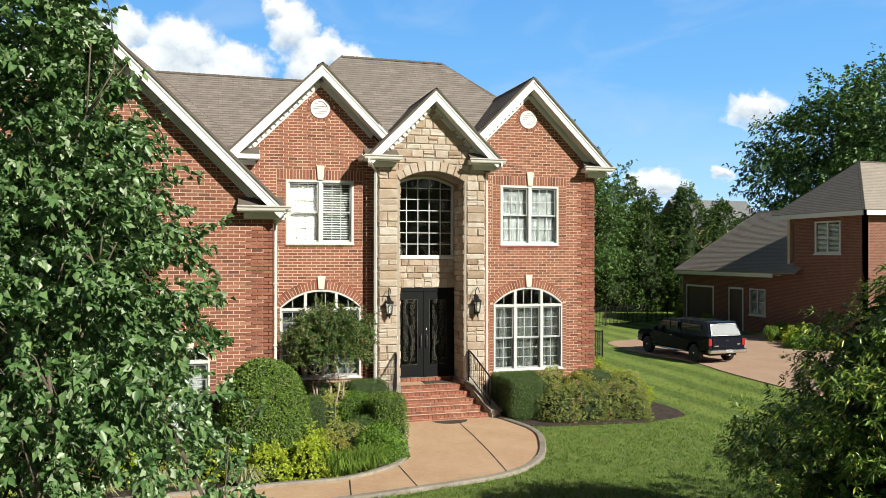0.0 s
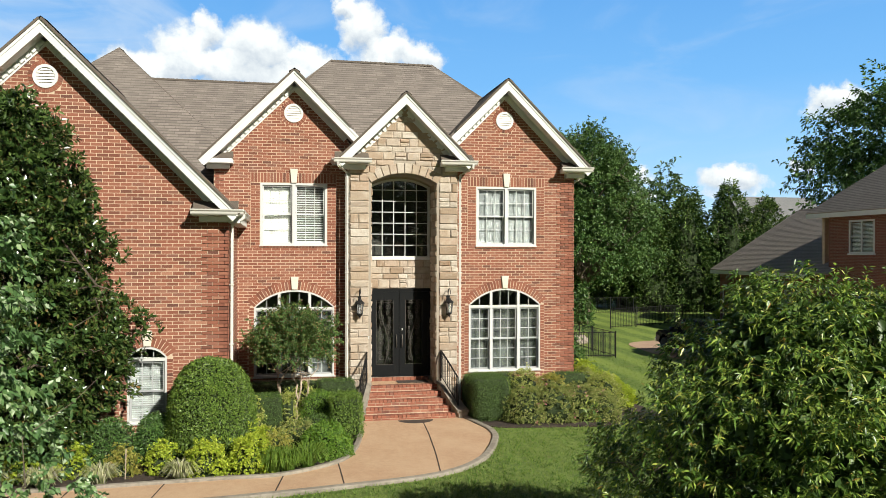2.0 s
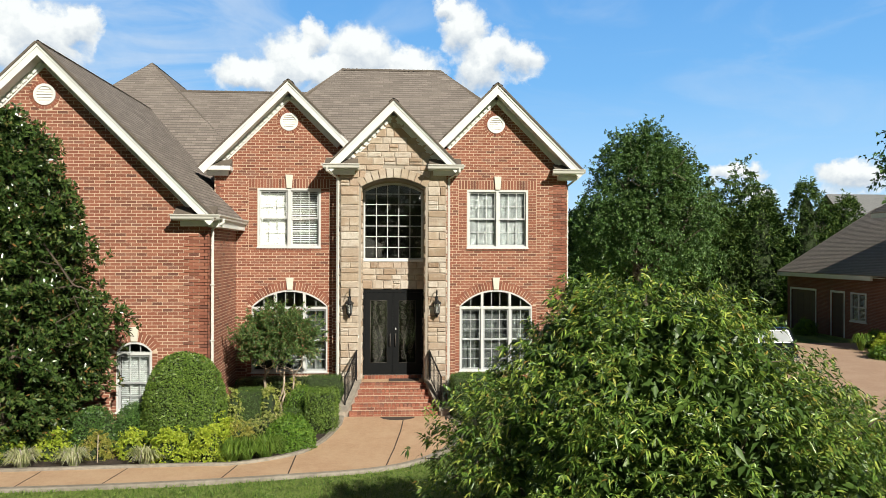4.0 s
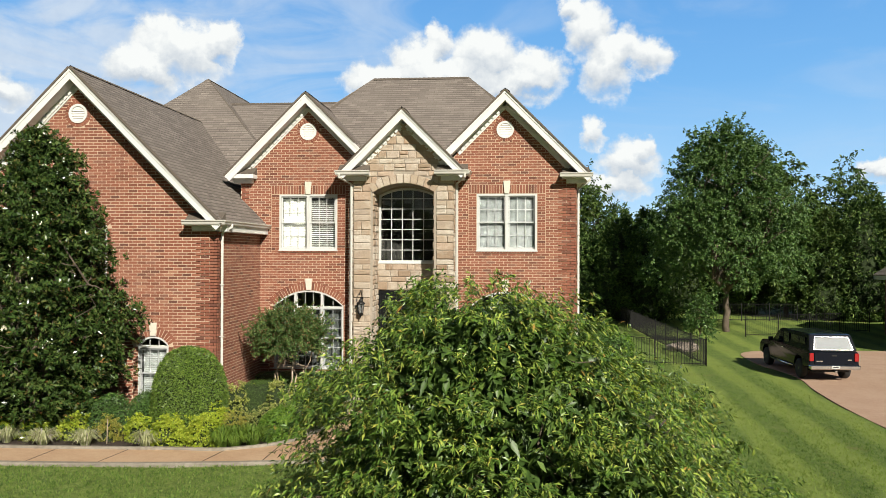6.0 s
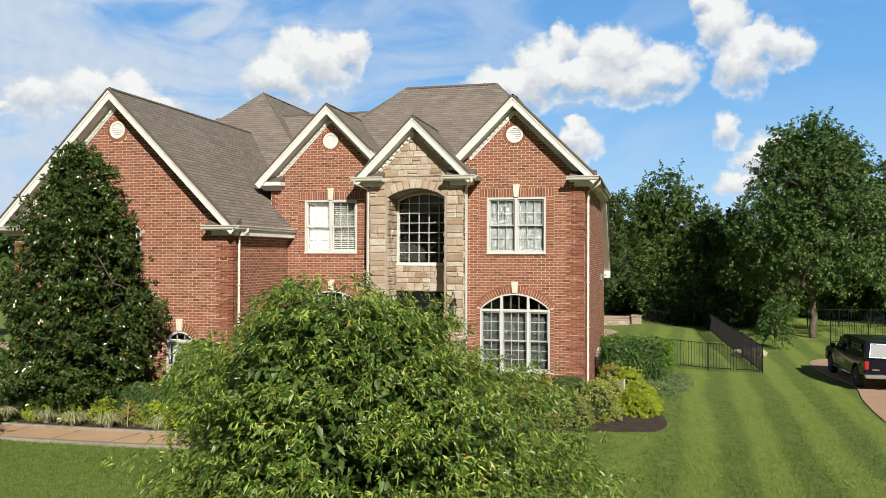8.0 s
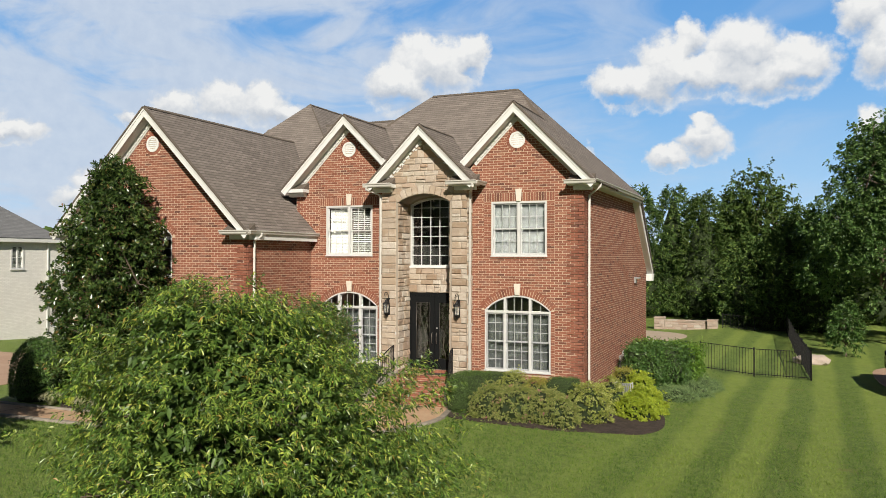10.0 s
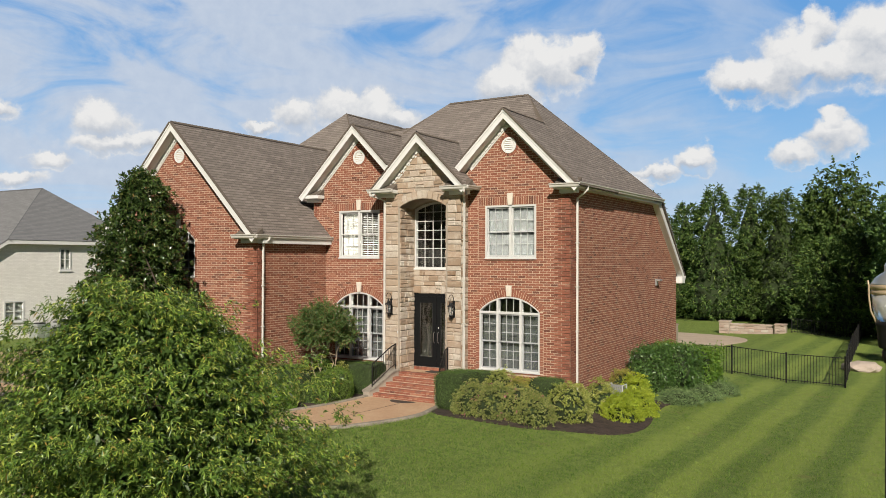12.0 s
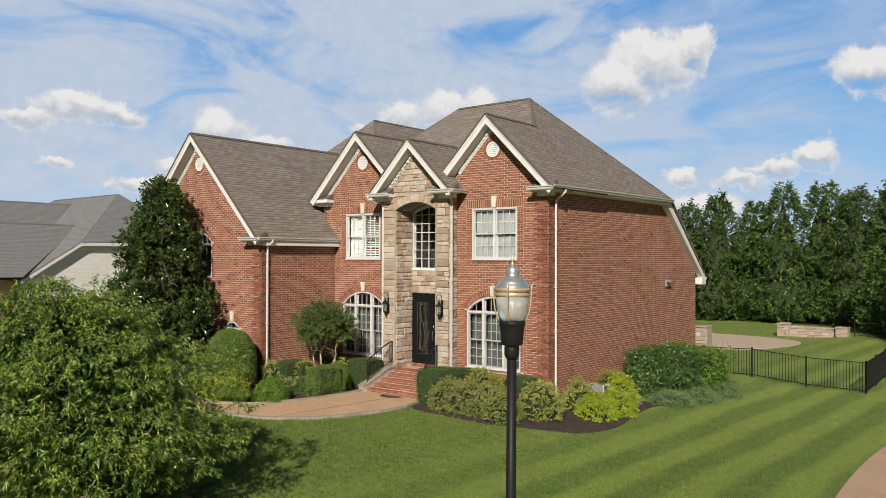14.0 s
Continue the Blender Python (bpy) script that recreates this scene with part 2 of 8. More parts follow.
# ---- clouds: a far sheet behind everything ----
def cloud_backdrop():
    az0, az1, el0, el1, R = -80.0, 56.0, -1.0, 30.0, 2400.0
    nu, nv = 68, 16
    bm = bmesh.new()
    uv = bm.loops.layers.uv.new("UVMap")
    g = []
    for j in range(nv + 1):
        el = radians(el0 + (el1 - el0) * j / nv)
        g.append([(bm.verts.new((R * math.cos(el) * math.sin(a), R * math.cos(el) * math.cos(a), R * math.sin(el))), math.degrees(a), math.degrees(el))
                  for a in [radians(az0 + (az1 - az0) * i / nu) for i in range(nu + 1)]])
    for r, s in zip(g, g[1:]):
        for i in range(nu):
            q = (r[i], s[i], s[i + 1], r[i + 1])
            f = bm.faces.new([v[0] for v in q])
            for lp, v in zip(f.loops, q):
                lp[uv].uv = (v[1] / 100, v[2] / 100)
    m = Nodes("cloud_sheet")
    t = m.t
    base = m.n("ShaderNodeUVMap").outputs[0]
    deg = m.n("ShaderNodeVectorMath", {0: base, 1: (100, 100, 100)}, operation="MULTIPLY").outputs[0]
    warp = m.n("ShaderNodeTexNoise", {"Vector": deg, "Scale": 0.62, "Detail": 7, "Roughness": 0.58}).outputs["Color"]
    wv = m.n("ShaderNodeVectorMath", {0: m.n("ShaderNodeVectorMath", {0: warp, 1: (0.5, 0.5, 0.5)}, operation="SUBTRACT").outputs[0], 1: (2.6, 2.2, 0)}, operation="MULTIPLY").outputs[0]
    p = m.n("ShaderNodeVectorMath", {0: deg, 1: wv}, operation="ADD").outputs[0]
    xyz = m.n("ShaderNodeSeparateXYZ", {0: p})
    X, Y = xyz.outputs[0], xyz.outputs[1]
    raw = m.n("ShaderNodeSeparateXYZ", {0: deg})
    # heaped clouds: azimuth, elevation, half width, half height
    tower_cloud = [(-25.2, 14.6, 1.7, 1.7), (-23.1, 13.7, 2.4, 2.0), (-26.6, 12.4, 2.1, 1.7), (-21.1, 14.6, 1.3, 1.4), (-25.8, 12.5, 2.0, 2.4)]
    long_cloud = [(-10.2, 12.3, 2.2, 1.5), (-6.9, 13.5, 2.3, 2.0), (-5.4, 15.1, 1.1, 1.4), (-2.0, 14.1, 2.7, 2.1), (1.5, 13.0, 2.5, 1.7), (-8.6, 12.0, 3.3, 1.6), (-0.4, 12.0, 3.7, 1.4), (-4.6, 12.6, 3.2, 1.6)]
    twin_cloud = [(5.6, 15.8, 1.7, 2.1), (6.8, 13.2, 1.8, 2.4), (9.7, 13.8, 1.6, 1.4), (7.8, 14.4, 1.5, 1.5), (4.3, 17.2, 1.0, 0.9)]
    low_right_clouds = [(5.8, 8.7, 1.0, 1.1), (8.4, 6.5, 2.0, 1.7), (9.4, 7.4, 0.9, 1.1), (7.4, 4.9, 2.4, 0.9), (24.6, 5.4, 1.7, 0.7), (25.9, 4.0, 1.3, 0.6), (38.3, 9.9, 1.8, 1.1), (31.8, 5.1, 2.1, 1.0), (36.3, 5.7, 0.6, 0.5)]
    middle_clouds = [(-38.9, 10.9, 1.8, 1.5), (-36.0, 10.8, 1.9, 1.6), (-42.0, 10.4, 1.6, 1.3), (-34.6, 10.1, 1.5, 0.9), (-44.6, 9.5, 1.4, 0.5), (-46.8, 5.0, 1.9, 1.0), (-47.5, 3.9, 2.5, 0.9)]
    left_clouds = [(-55.2, 9.2, 1.9, 1.3), (-52.1, 8.1, 1.9, 0.9), (-54.5, 7.7, 2.9, 0.7), (-64.2, 10.0, 2.9, 1.0), (-61.5, 9.8, 1.3, 0.8), (-67.2, 9.2, 1.9, 0.7), (-58.2, 6.5, 1.3, 0.7), (-65.5, 6.3, 0.9, 0.4), (-60.4, 5.2, 2.0, 0.5)]
    low_middle_clouds = [(-4.6, 8.1, 1.8, 1.4), (-4.5, 9.3, 0.9, 0.8), (-7.0, 7.2, 1.5, 0.8), (-13.2, 7.1, 1.0, 1.1), (-13.4, 6.9, 1.2, 1.0), (-15.8, 6.2, 1.9, 0.6), (-17.9, 5.5, 1.8, 0.6), (-21.8, 5.8, 1.1, 0.6), (-20.3, 3.7, 2.2, 1.0)]
    heaps = tower_cloud + long_cloud + twin_cloud + low_right_clouds + middle_clouds + left_clouds + low_middle_clouds
    dens = None
    low = None
    for az, el, a, b in heaps:
        dx = m.math("MULTIPLY", m.math("SUBTRACT", X, az), 1 / a)
        dy = m.math("MULTIPLY", m.math("SUBTRACT", Y, el), 1 / b)
        d = m.math("SUBTRACT", 1.0, m.math("ADD", m.math("MULTIPLY", dx, dx), m.math("MULTIPLY", dy, dy)))
        w = m.math("MAXIMUM", d, 0.0)
        lift = m.math("MULTIPLY", w, dy)
        dens = d if dens is None else m.math("MAXIMUM", dens, d)
        low = lift if low is None else m.math("ADD", low, lift)
    puff = m.n("ShaderNodeTexNoise", {"Vector": deg, "Scale": 0.9, "Detail": 8, "Roughness": 0.6}).outputs["Fac"]
    field = m.math("ADD", dens, m.math("MULTIPLY", m.math("SUBTRACT", puff, 0.5), 1.1))
    field = m.math("SUBTRACT", field, m.math("MULTIPLY", m.math("MAXIMUM", m.math("MULTIPLY", low, -1.0), 0.0), 1.7))
    heap = m.n("ShaderNodeMapRange", {0: field, 1: -0.55, 2: 0.46, 3: 0.0, 4: 1.0}, interpolation_type="SMOOTHSTEP").outputs[0]
    # thin streaked veil, thicker to one side
    st = m.n("ShaderNodeVectorMath", {0: deg, 1: (0.07, 0.20, 1)}, operation="MULTIPLY").outputs[0]
    rot = m.n("ShaderNodeVectorRotate", {"Vector": st, "Angle": 0.25}, rotation_type="Z_AXIS").outputs[0]
    veil = m.n("ShaderNodeTexNoise", {"Vector": rot, "Scale": 1.2, "Detail": 7, "Roughness": 0.55, "Distortion": 1.0}).outputs["Fac"]
    side = m.remap(raw.outputs[0], 4.0, -32.0, 0.0, 1.0)
    veil = m.math("ADD", veil, m.math("MULTIPLY", side, 0.20))
    veil = m.n("ShaderNodeMapRange", {0: veil, 1: 0.46, 2: 0.74, 3: 0.0, 4: 1.0}, interpolation_type="SMOOTHSTEP").outputs[0]
    veil = m.math("MULTIPLY", veil, m.math("ADD", m.math("MULTIPLY", side, 0.70), 0.20))
    blue = m.ramp(m.remap(raw.outputs[1], 0.0, 22.0), [(0.0, (0.62, 0.80, 0.97)), (0.22, (0.40, 0.66, 0.95)), (0.55, (0.20, 0.47, 0.86)), (1.0, (0.11, 0.33, 0.74))])
    veil_col = m.mix(m.remap(puff, 0.3, 0.7), (0.57, 0.66, 0.80), (0.65, 0.73, 0.845))
    shade = m.remap(m.math("ADD", low, m.math("MULTIPLY", m.math("SUBTRACT", puff, 0.5), 0.9)), -0.42, 0.25)
    heap_col = m.mix(shade, (0.53, 0.585, 0.665), (0.92, 0.925, 0.92))
    col = m.mix(veil, blue, veil_col)
    col = m.mix(heap, col, heap_col)
    em = m.n("ShaderNodeEmission", {"Color": col, "Strength": 0.77})
    t.links.new(em.outputs[0], m.out.inputs[0])
    ob = new("backdrop_sky", bpy.data.meshes.new("backdrop_sky"))
    bm.to_mesh(ob.data)
    bm.free()
    ob.data.materials.append(m.mat)
    tagged(ob, "blue sky with white heaped clouds and thin veil", "sky", kind="structure")



cloud_backdrop()

# ---- mesh tools ----
def part(name, bm, mat, parent=None, label="", m=None, smooth=False):
    """Links a bmesh as one mesh object under a thing or a part."""
    me = bpy.data.meshes.new(name)
    if isinstance(bm, bmesh.types.BMesh):
        bm.normal_update()
        bm.to_mesh(me)
        bm.free()
    else:
        me = bm
    if mat is not None and not me.materials:
        me.materials.append(mat)
    if smooth:
        me.polygons.foreach_set("use_smooth", [True] * len(me.polygons))
    ob = new(name, me)
    if parent is not None:
        ob.parent = parent
    if m is not None:
        ob.matrix_local = m
    return tagged(ob, label)


def thing(name, label, category, m=None, group="", kind=""):
    ob = new(name)
    ob.empty_display_size = 0.2
    if m is not None:
        ob.matrix_world = m
    return tagged(ob, label, category, group, kind)


def box(bm, x0, x1, y0, y1, z0, z1, bevel=0.0):
    vs = [bm.verts.new((x, y, z)) for x in (x0, x1) for y in (y0, y1) for z in (z0, z1)]
    fs = [bm.faces.new([vs[i] for i in q]) for q in ((0, 1, 3, 2), (4, 6, 7, 5), (0, 4, 5, 1), (2, 3, 7, 6), (0, 2, 6, 4), (1, 5, 7, 3))]
    if bevel:
        es = {e for f in fs for e in f.edges}
        bmesh.ops.bevel(bm, geom=list(es), offset=bevel, segments=1, affect="EDGES")
    return bm


def boxed(*a, bevel=0.0):
    return box(bmesh.new(), *a, bevel=bevel)


def prism(bm, loop, w0, w1, holes=()):
    """A flat outline in (u, v), with holes, given depth from w0 to w1: u is x, v is z, w is -y."""
    edges = []
    for lp in (loop, *holes):
        vs = [bm.verts.new((u, -w1, v)) for u, v in lp]
        edges += [bm.edges.new((vs[i], vs[(i + 1) % len(vs)])) for i in range(len(vs))]
    fill = bmesh.ops.triangle_fill(bm, use_beauty=True, use_dissolve=False, edges=edges)
    faces = [f for f in fill["geom"] if isinstance(f, bmesh.types.BMFace)]
    ext = bmesh.ops.extrude_face_region(bm, geom=faces)
    for v in ext["geom"]:
        if isinstance(v, bmesh.types.BMVert):
            v.co.y = -w0
    bmesh.ops.recalc_face_normals(bm, faces=bm.faces)
    return bm


def tube(bm, pts, r, n=8, cap=True):
    """A round bar along points; r is one radius or one for each point."""
    pts = [Vector(p) for p in pts]
    rr = r if isinstance(r, (list, tuple)) else [r] * len(pts)
    rings = []
    side = None
    for i, p in enumerate(pts):
        d = (pts[min(i + 1, len(pts) - 1)] - pts[max(i - 1, 0)]).normalized()
        if side is None or abs(side.dot(d)) > 0.95:
            side = d.orthogonal().normalized()
        a = (side - d * side.dot(d)).normalized()
        side = a
        b = d.cross(a)
        rings.append([bm.verts.new(p + (a * math.cos(2 * math.pi * k / n) + b * math.sin(2 * math.pi * k / n)) * rr[i]) for k in range(n)])
    for q, s in zip(rings, rings[1:]):
        for k in range(n):
            bm.faces.new((q[k], q[(k + 1) % n], s[(k + 1) % n], s[k]))
    if cap:
        bm.faces.new(rings[0][::-1])
        bm.faces.new(rings[-1])
    return bm


def lathe(bm, prof, n=24, at=(0, 0, 0)):
    """A turned shape from (radius, height) pairs."""
    rings = [[bm.verts.new((at[0] + r * math.cos(2 * math.pi * k / n), at[1] + r * math.sin(2 * math.pi * k / n), at[2] + z)) for k in range(n)] for r, z in prof]
    for q, s in zip(rings, rings[1:]):
        for k in range(n):
            bm.faces.new((q[k], q[(k + 1) % n], s[(k + 1) % n], s[k]))
    bm.faces.new(rings[0][::-1])
    bm.faces.new(rings[-1])
    return bm


def mesh_np(name, verts, faces):
    """A mesh from arrays of points and of faces, all with as many corners."""
    me = bpy.data.meshes.new(name)
    verts, faces = np.asarray(verts, np.float32), np.asarray(faces, np.int32)
    k = faces.shape[1]
    me.vertices.add(len(verts))
    me.vertices.foreach_set("co", verts.ravel())
    me.loops.add(faces.size)
    me.loops.foreach_set("vertex_index", faces.ravel())
    me.polygons.add(len(faces))
    me.polygons.foreach_set("loop_start", np.arange(0, faces.size, k, dtype=np.int32))
    me.polygons.foreach_set("loop_total", np.full(len(faces), k, np.int32))
    me.update(calc_edges=True)
    return me


def seg_arch(u0, u1, v, rise, n=14):
    """Points of a segmental arch from (u1, v) over to (u0, v)."""
    a, c = (u1 - u0) / 2, (u0 + u1) / 2
    r = (a * a + rise * rise) / (2 * rise)
    th = math.asin(min(1, a / r))
    return [(c + r * math.sin(th * (1 - 2 * i / n)), v + rise - r + r * math.cos(th * (1 - 2 * i / n))) for i in range(n + 1)]


def arch_loop(u0, u1, v0, v, rise, n=14):
    return [(u0, v0), (u1, v0)] + seg_arch(u0, u1, v, rise, n)


def rect(u0, u1, v0, v1):
    return [(u0, v0), (u1, v0), (u1, v1), (u0, v1)]


def spans(loop, v):
    """Where a level line runs inside a closed outline."""
    xs = []
    for (a, b), (c, d) in zip(loop, loop[1:] + loop[:1]):
        if (b <= v) != (d <= v):
            xs.append(a + (c - a) * (v - b) / (d - b))
    xs.sort()
    return list(zip(xs[::2], xs[1::2]))


def cut(free, gone):
    out = []
    for a, b in free:
        for c, d in gone:
            if c < b and d > a:
                if c > a:
                    out.append((a, c))
                a = max(a, d)
        if a < b:
            out.append((a, b))
    return out


COURSE, BRICK_H, BRICK_L, JOINT = 0.0812, 0.0680, 0.2386, 0.0154


def lay_bricks(loop, gone, v0, v1, proud=lambda u, v: 0.0):
    """Bricks (u0, u1, v0, v1, depth) in running bond on an outline less its openings."""
    out = []
    for row in range(int((v1 - v0) / COURSE)):
        b = v0 + row * COURSE
        mid = b + COURSE / 2
        taken = sorted(s for g in gone for s in spans(g, mid))
        for a, c in cut(spans(loop, mid), taken):
            step = BRICK_L + JOINT
            u = math.floor(a / step) * step + (row % 2) * step / 2
            while u > a:
                u -= step
            while u < c:
                p, q = max(u, a + JOINT / 2), min(u + BRICK_L, c - JOINT / 2)
                if q - p > 0.035:
                    out.append((p, q, b, b + BRICK_H, 0.003 + proud((p + q) / 2, mid) + random.uniform(-0.001, 0.001)))
                u += step
    return out


def arch_bricks(u0, u1, v, rise, deep, proud=0.006, w=0.072):
    """Bricks on end round a segmental arch, as corner lists."""
    a, c = (u1 - u0) / 2, (u0 + u1) / 2
    r = (a * a + rise * rise) / (2 * rise)
    th = math.asin(min(1, a / r))
    n = int(2 * th * (r + deep / 2) / (w + JOINT))
    out = []
    cv = v + rise - r
    for i in range(n):
        t0, t1 = -th + 2 * th * i / n, -th + 2 * th * (i + 1) / n
        g = JOINT / 2 / (r + deep / 2)
        out.append([(c + R * math.sin(t), cv + R * math.cos(t)) for R, t in ((r + 0.006, t0 + g), (r + 0.006, t1 - g), (r + deep, t1 - g), (r + deep, t0 + g))] + [proud])
    return out


def soldier_bricks(u0, u1, v0, v1, proud=0.006):
    n = int((u1 - u0) / (0.071 + JOINT))
    s = (u1 - u0) / n
    return [rect(u0 + i * s + JOINT / 2, u0 + (i + 1) * s - JOINT / 2, v0 + JOINT / 2, v1 - JOINT / 2) + [proud] for i in range(n)]


def ring_bricks(c, v, r, deep, n, proud=0.012):
    out = []
    for i in range(n):
        t0, t1 = 2 * math.pi * (i + 0.06) / n, 2 * math.pi * (i + 0.94) / n
        out.append([(c + R * math.sin(t), v + R * math.cos(t)) for R, t in ((r, t0), (r, t1), (r + deep, t1), (r + deep, t0))] + [proud])
    return out


def quads_of(bricks):
    return [rect(b[0], b[1], b[2], b[3]) + [b[4]] for b in bricks]


def pieces_mesh(name, pieces, back=0.02):
    """One mesh of many blocks; each is four corners in (u, v) and its depth in front of the wall."""
    n = len(pieces)
    V = np.zeros((n, 8, 3), np.float32)
    q = np.array([[c for c in p[:4]] for p in pieces], np.float32)
    d = np.array([p[4] for p in pieces], np.float32)
    V[:, :4, 0], V[:, :4, 2], V[:, :4, 1] = q[:, :, 0], q[:, :, 1], back
    V[:, 4:, 0], V[:, 4:, 2], V[:, 4:, 1] = q[:, :, 0], q[:, :, 1], -d[:, None]
    F = np.array([(4, 5, 6, 7), (0, 1, 5, 4), (1, 2, 6, 5), (2, 3, 7, 6), (3, 0, 4, 7)], np.int32)
    faces = (np.arange(n)[:, None, None] * 8 + F[None]).reshape(-1, 4)
    me = mesh_np(name, V.reshape(-1, 3), faces)
    me.polygons.foreach_set("use_smooth", [False] * len(me.polygons))
    return me

# ---- ground ----
def smooth(a, b, x):
    t = min(1.0, max(0.0, (x - a) / (b - a)))
    return t * t * (3 - 2 * t)


def ground_z(x, y):
    """The lie of the land: level before the house, lower along the side yard."""
    side = smooth(4.0, 10.0, x)
    back = smooth(4.0, 14.0, y) * (1 - side)
    return -0.45 * max(side, back)


def sheet(name, xs, ys, lift, mat, label, bumpy=0.0):
    bm = bmesh.new()
    grid = [[bm.verts.new((x, y, ground_z(x, y) + lift + (bumpy * noise.noise((x * 0.4, y * 0.4, 0)) if abs(x) < 60 and abs(y) < 60 else 0))) for x in xs] for y in ys]
    for r, s in zip(grid, grid[1:]):
        for i in range(len(xs) - 1):
            bm.faces.new((r[i], r[i + 1], s[i + 1], s[i]))
    return tagged(part(name, bm, mat, smooth=True), label, "ground", kind="structure")


far = [-1800, -900, -400, -200, -120, -80, -60]
sheet("ground", far + [-50 + i for i in range(101)] + [-v for v in far[::-1]], far + [-50 + i for i in range(101)] + [-v for v in far[::-1]],
      0.0, LAWN, "mown green lawn with pale mower bands", 0.03)


def draped(name, outline, lift, mat, label, thick=0.12):
    """A slab with a free outline that follows the ground."""
    bm = bmesh.new()
    top = [bm.verts.new((x, y, ground_z(x, y) + lift)) for x, y in outline]
    edges = [bm.edges.new((top[i], top[(i + 1) % len(top)])) for i in range(len(top))]
    bmesh.ops.triangle_fill(bm, use_beauty=True, use_dissolve=False, edges=edges)
    faces = list(bm.faces)
    ext = bmesh.ops.extrude_face_region(bm, geom=faces)
    for v in ext["geom"]:
        if isinstance(v, bmesh.types.BMVert):
            v.co.z -= thick
    bmesh.ops.recalc_face_normals(bm, faces=bm.faces)
    return tagged(part(name, bm, mat), label, "ground", kind="structure")


def curve_pts(pts, n=8):
    """A smooth line through points (Catmull-Rom)."""
    P = [Vector(p) for p in pts]
    P = [2 * P[0] - P[1]] + P + [2 * P[-1] - P[-2]]
    out = []
    for a, b, c, d in zip(P, P[1:], P[2:], P[3:]):
        for i in range(n):
            t = i / n
            out.append(tuple(0.5 * ((2 * b) + (c - a) * t + (2 * a - 5 * b + 4 * c - d) * t * t + (3 * b - a - 3 * c + d) * t ** 3)))
    return out + [tuple(P[-2])]


OUTER = curve_pts([(1.50, -1.62), (1.68, -2.5), (1.80, -3.3), (1.62, -4.3), (0.88, -5.9), (-0.26, -6.9), (-2.19, -7.36), (-4.8, -7.75), (-7.6, -7.93), (-11, -7.98), (-16, -7.9), (-24, -7.7)])
INNER = curve_pts([(-1.42, -1.62), (-1.42, -2.5), (-1.55, -3.54), (-1.80, -4.7), (-2.25, -5.65), (-3.4, -6.36), (-4.63, -6.42), (-8.2, -6.62), (-11, -6.66), (-16, -6.6), (-24, -6.4)])
draped("pavement", [(x, y) for x, y in OUTER] + [(x, y) for x, y in INNER[::-1]], 0.035, WALK, "tan exposed-aggregate front walk with saw-cut joints")


def curb(name, line, w, h, label):
    bm = bmesh.new()
    rows = []
    for i, (x, y) in enumerate(line):
        a, b = line[max(i - 1, 0)], line[min(i + 1, len(line) - 1)]
        d = Vector((b[0] - a[0], b[1] - a[1])).normalized()
        nx, ny = -d.y * w / 2, d.x * w / 2
        z = ground_z(x, y)
        c = 0.02
        rows.append([bm.verts.new(v) for v in ((x + nx, y + ny, z - 0.1), (x + nx, y + ny, z + h - c), (x + nx * 0.75, y + ny * 0.75, z + h),
                                               (x - nx * 0.75, y - ny * 0.75, z + h), (x - nx, y - ny, z + h - c), (x - nx, y - ny, z - 0.1))])
    for r, s in zip(rows, rows[1:]):
        for k in range(5):
            bm.faces.new((r[k], r[k + 1], s[k + 1], s[k]))
    bm.faces.new(rows[0])
    bm.faces.new(rows[-1][::-1])
    bmesh.ops.recalc_face_normals(bm, faces=bm.faces)
    return tagged(part(name, bm, CURB), label, "curb", kind="structure")


curb("kerb_outer", OUTER, 0.17, 0.075, "weathered grey concrete edging of the front walk")
curb("kerb_inner", INNER, 0.13, 0.09, "weathered grey concrete edging of the planting bed")


def joint_line(pts):
    bm = bmesh.new()
    for a, b in zip(pts, pts[1:]):
        a, b = Vector((*a, ground_z(*a))), Vector((*b, ground_z(*b)))
        s = (b - a).cross(Vector((0, 0, 1))).normalized() * 0.014
        bm.faces.new([bm.verts.new(p) for p in (a - s + Vector((0, 0, 0.039)), a + s + Vector((0, 0, 0.039)), b + s + Vector((0, 0, 0.039)), b - s + Vector((0, 0, 0.039)))])
    return tagged(part("pavement_joint", bm, MULCH), "dark saw-cut joint in the walk", "joint", kind="structure")


joint_line([(0.28, -2.0), (0.18, -3.4), (0.0, -5.2), (-0.2, -6.8)])
joint_line([(-2.2, -5.7), (-2.19, -7.26)])
joint_line([(-3.35, -6.42), (-3.5, -7.45)])
joint_line([(-5.6, -6.5), (-5.75, -7.75)])
for jx in (-7.3, -8.9, -10.5, -12.2, -14):
    joint_line([(jx, -6.7), (jx - 0.06, -7.85)])

BED_R = curve_pts([(1.5, -1.75), (1.85, -2.75), (2.8, -3.1), (4.9, -3.15), (5.8, -2.75), (6.6, -2.25), (7.3, -1.7), (7.65, -0.6), (7.6, 0.6), (7.35, 2.0), (7.3, 3.8), (7.9, 5.8), (8.3, 7.8), (8.1, 9.4), (7.0, 10.3), (5.4, 10.4)], 5)
draped("bed_soil_right", BED_R + [(5.2, 10.4), (5.2, -0.02), (1.5, -0.02)], 0.03, MULCH, "dark mulch bed round the house corner")
draped("bed_soil_left", [(x, y) for x, y in INNER[:60]] + [(-13, -3.5), (-4.6, -3.5), (-4.6, -0.02), (-1.42, -0.02)], 0.025, MULCH, "dark mulch bed before the house")
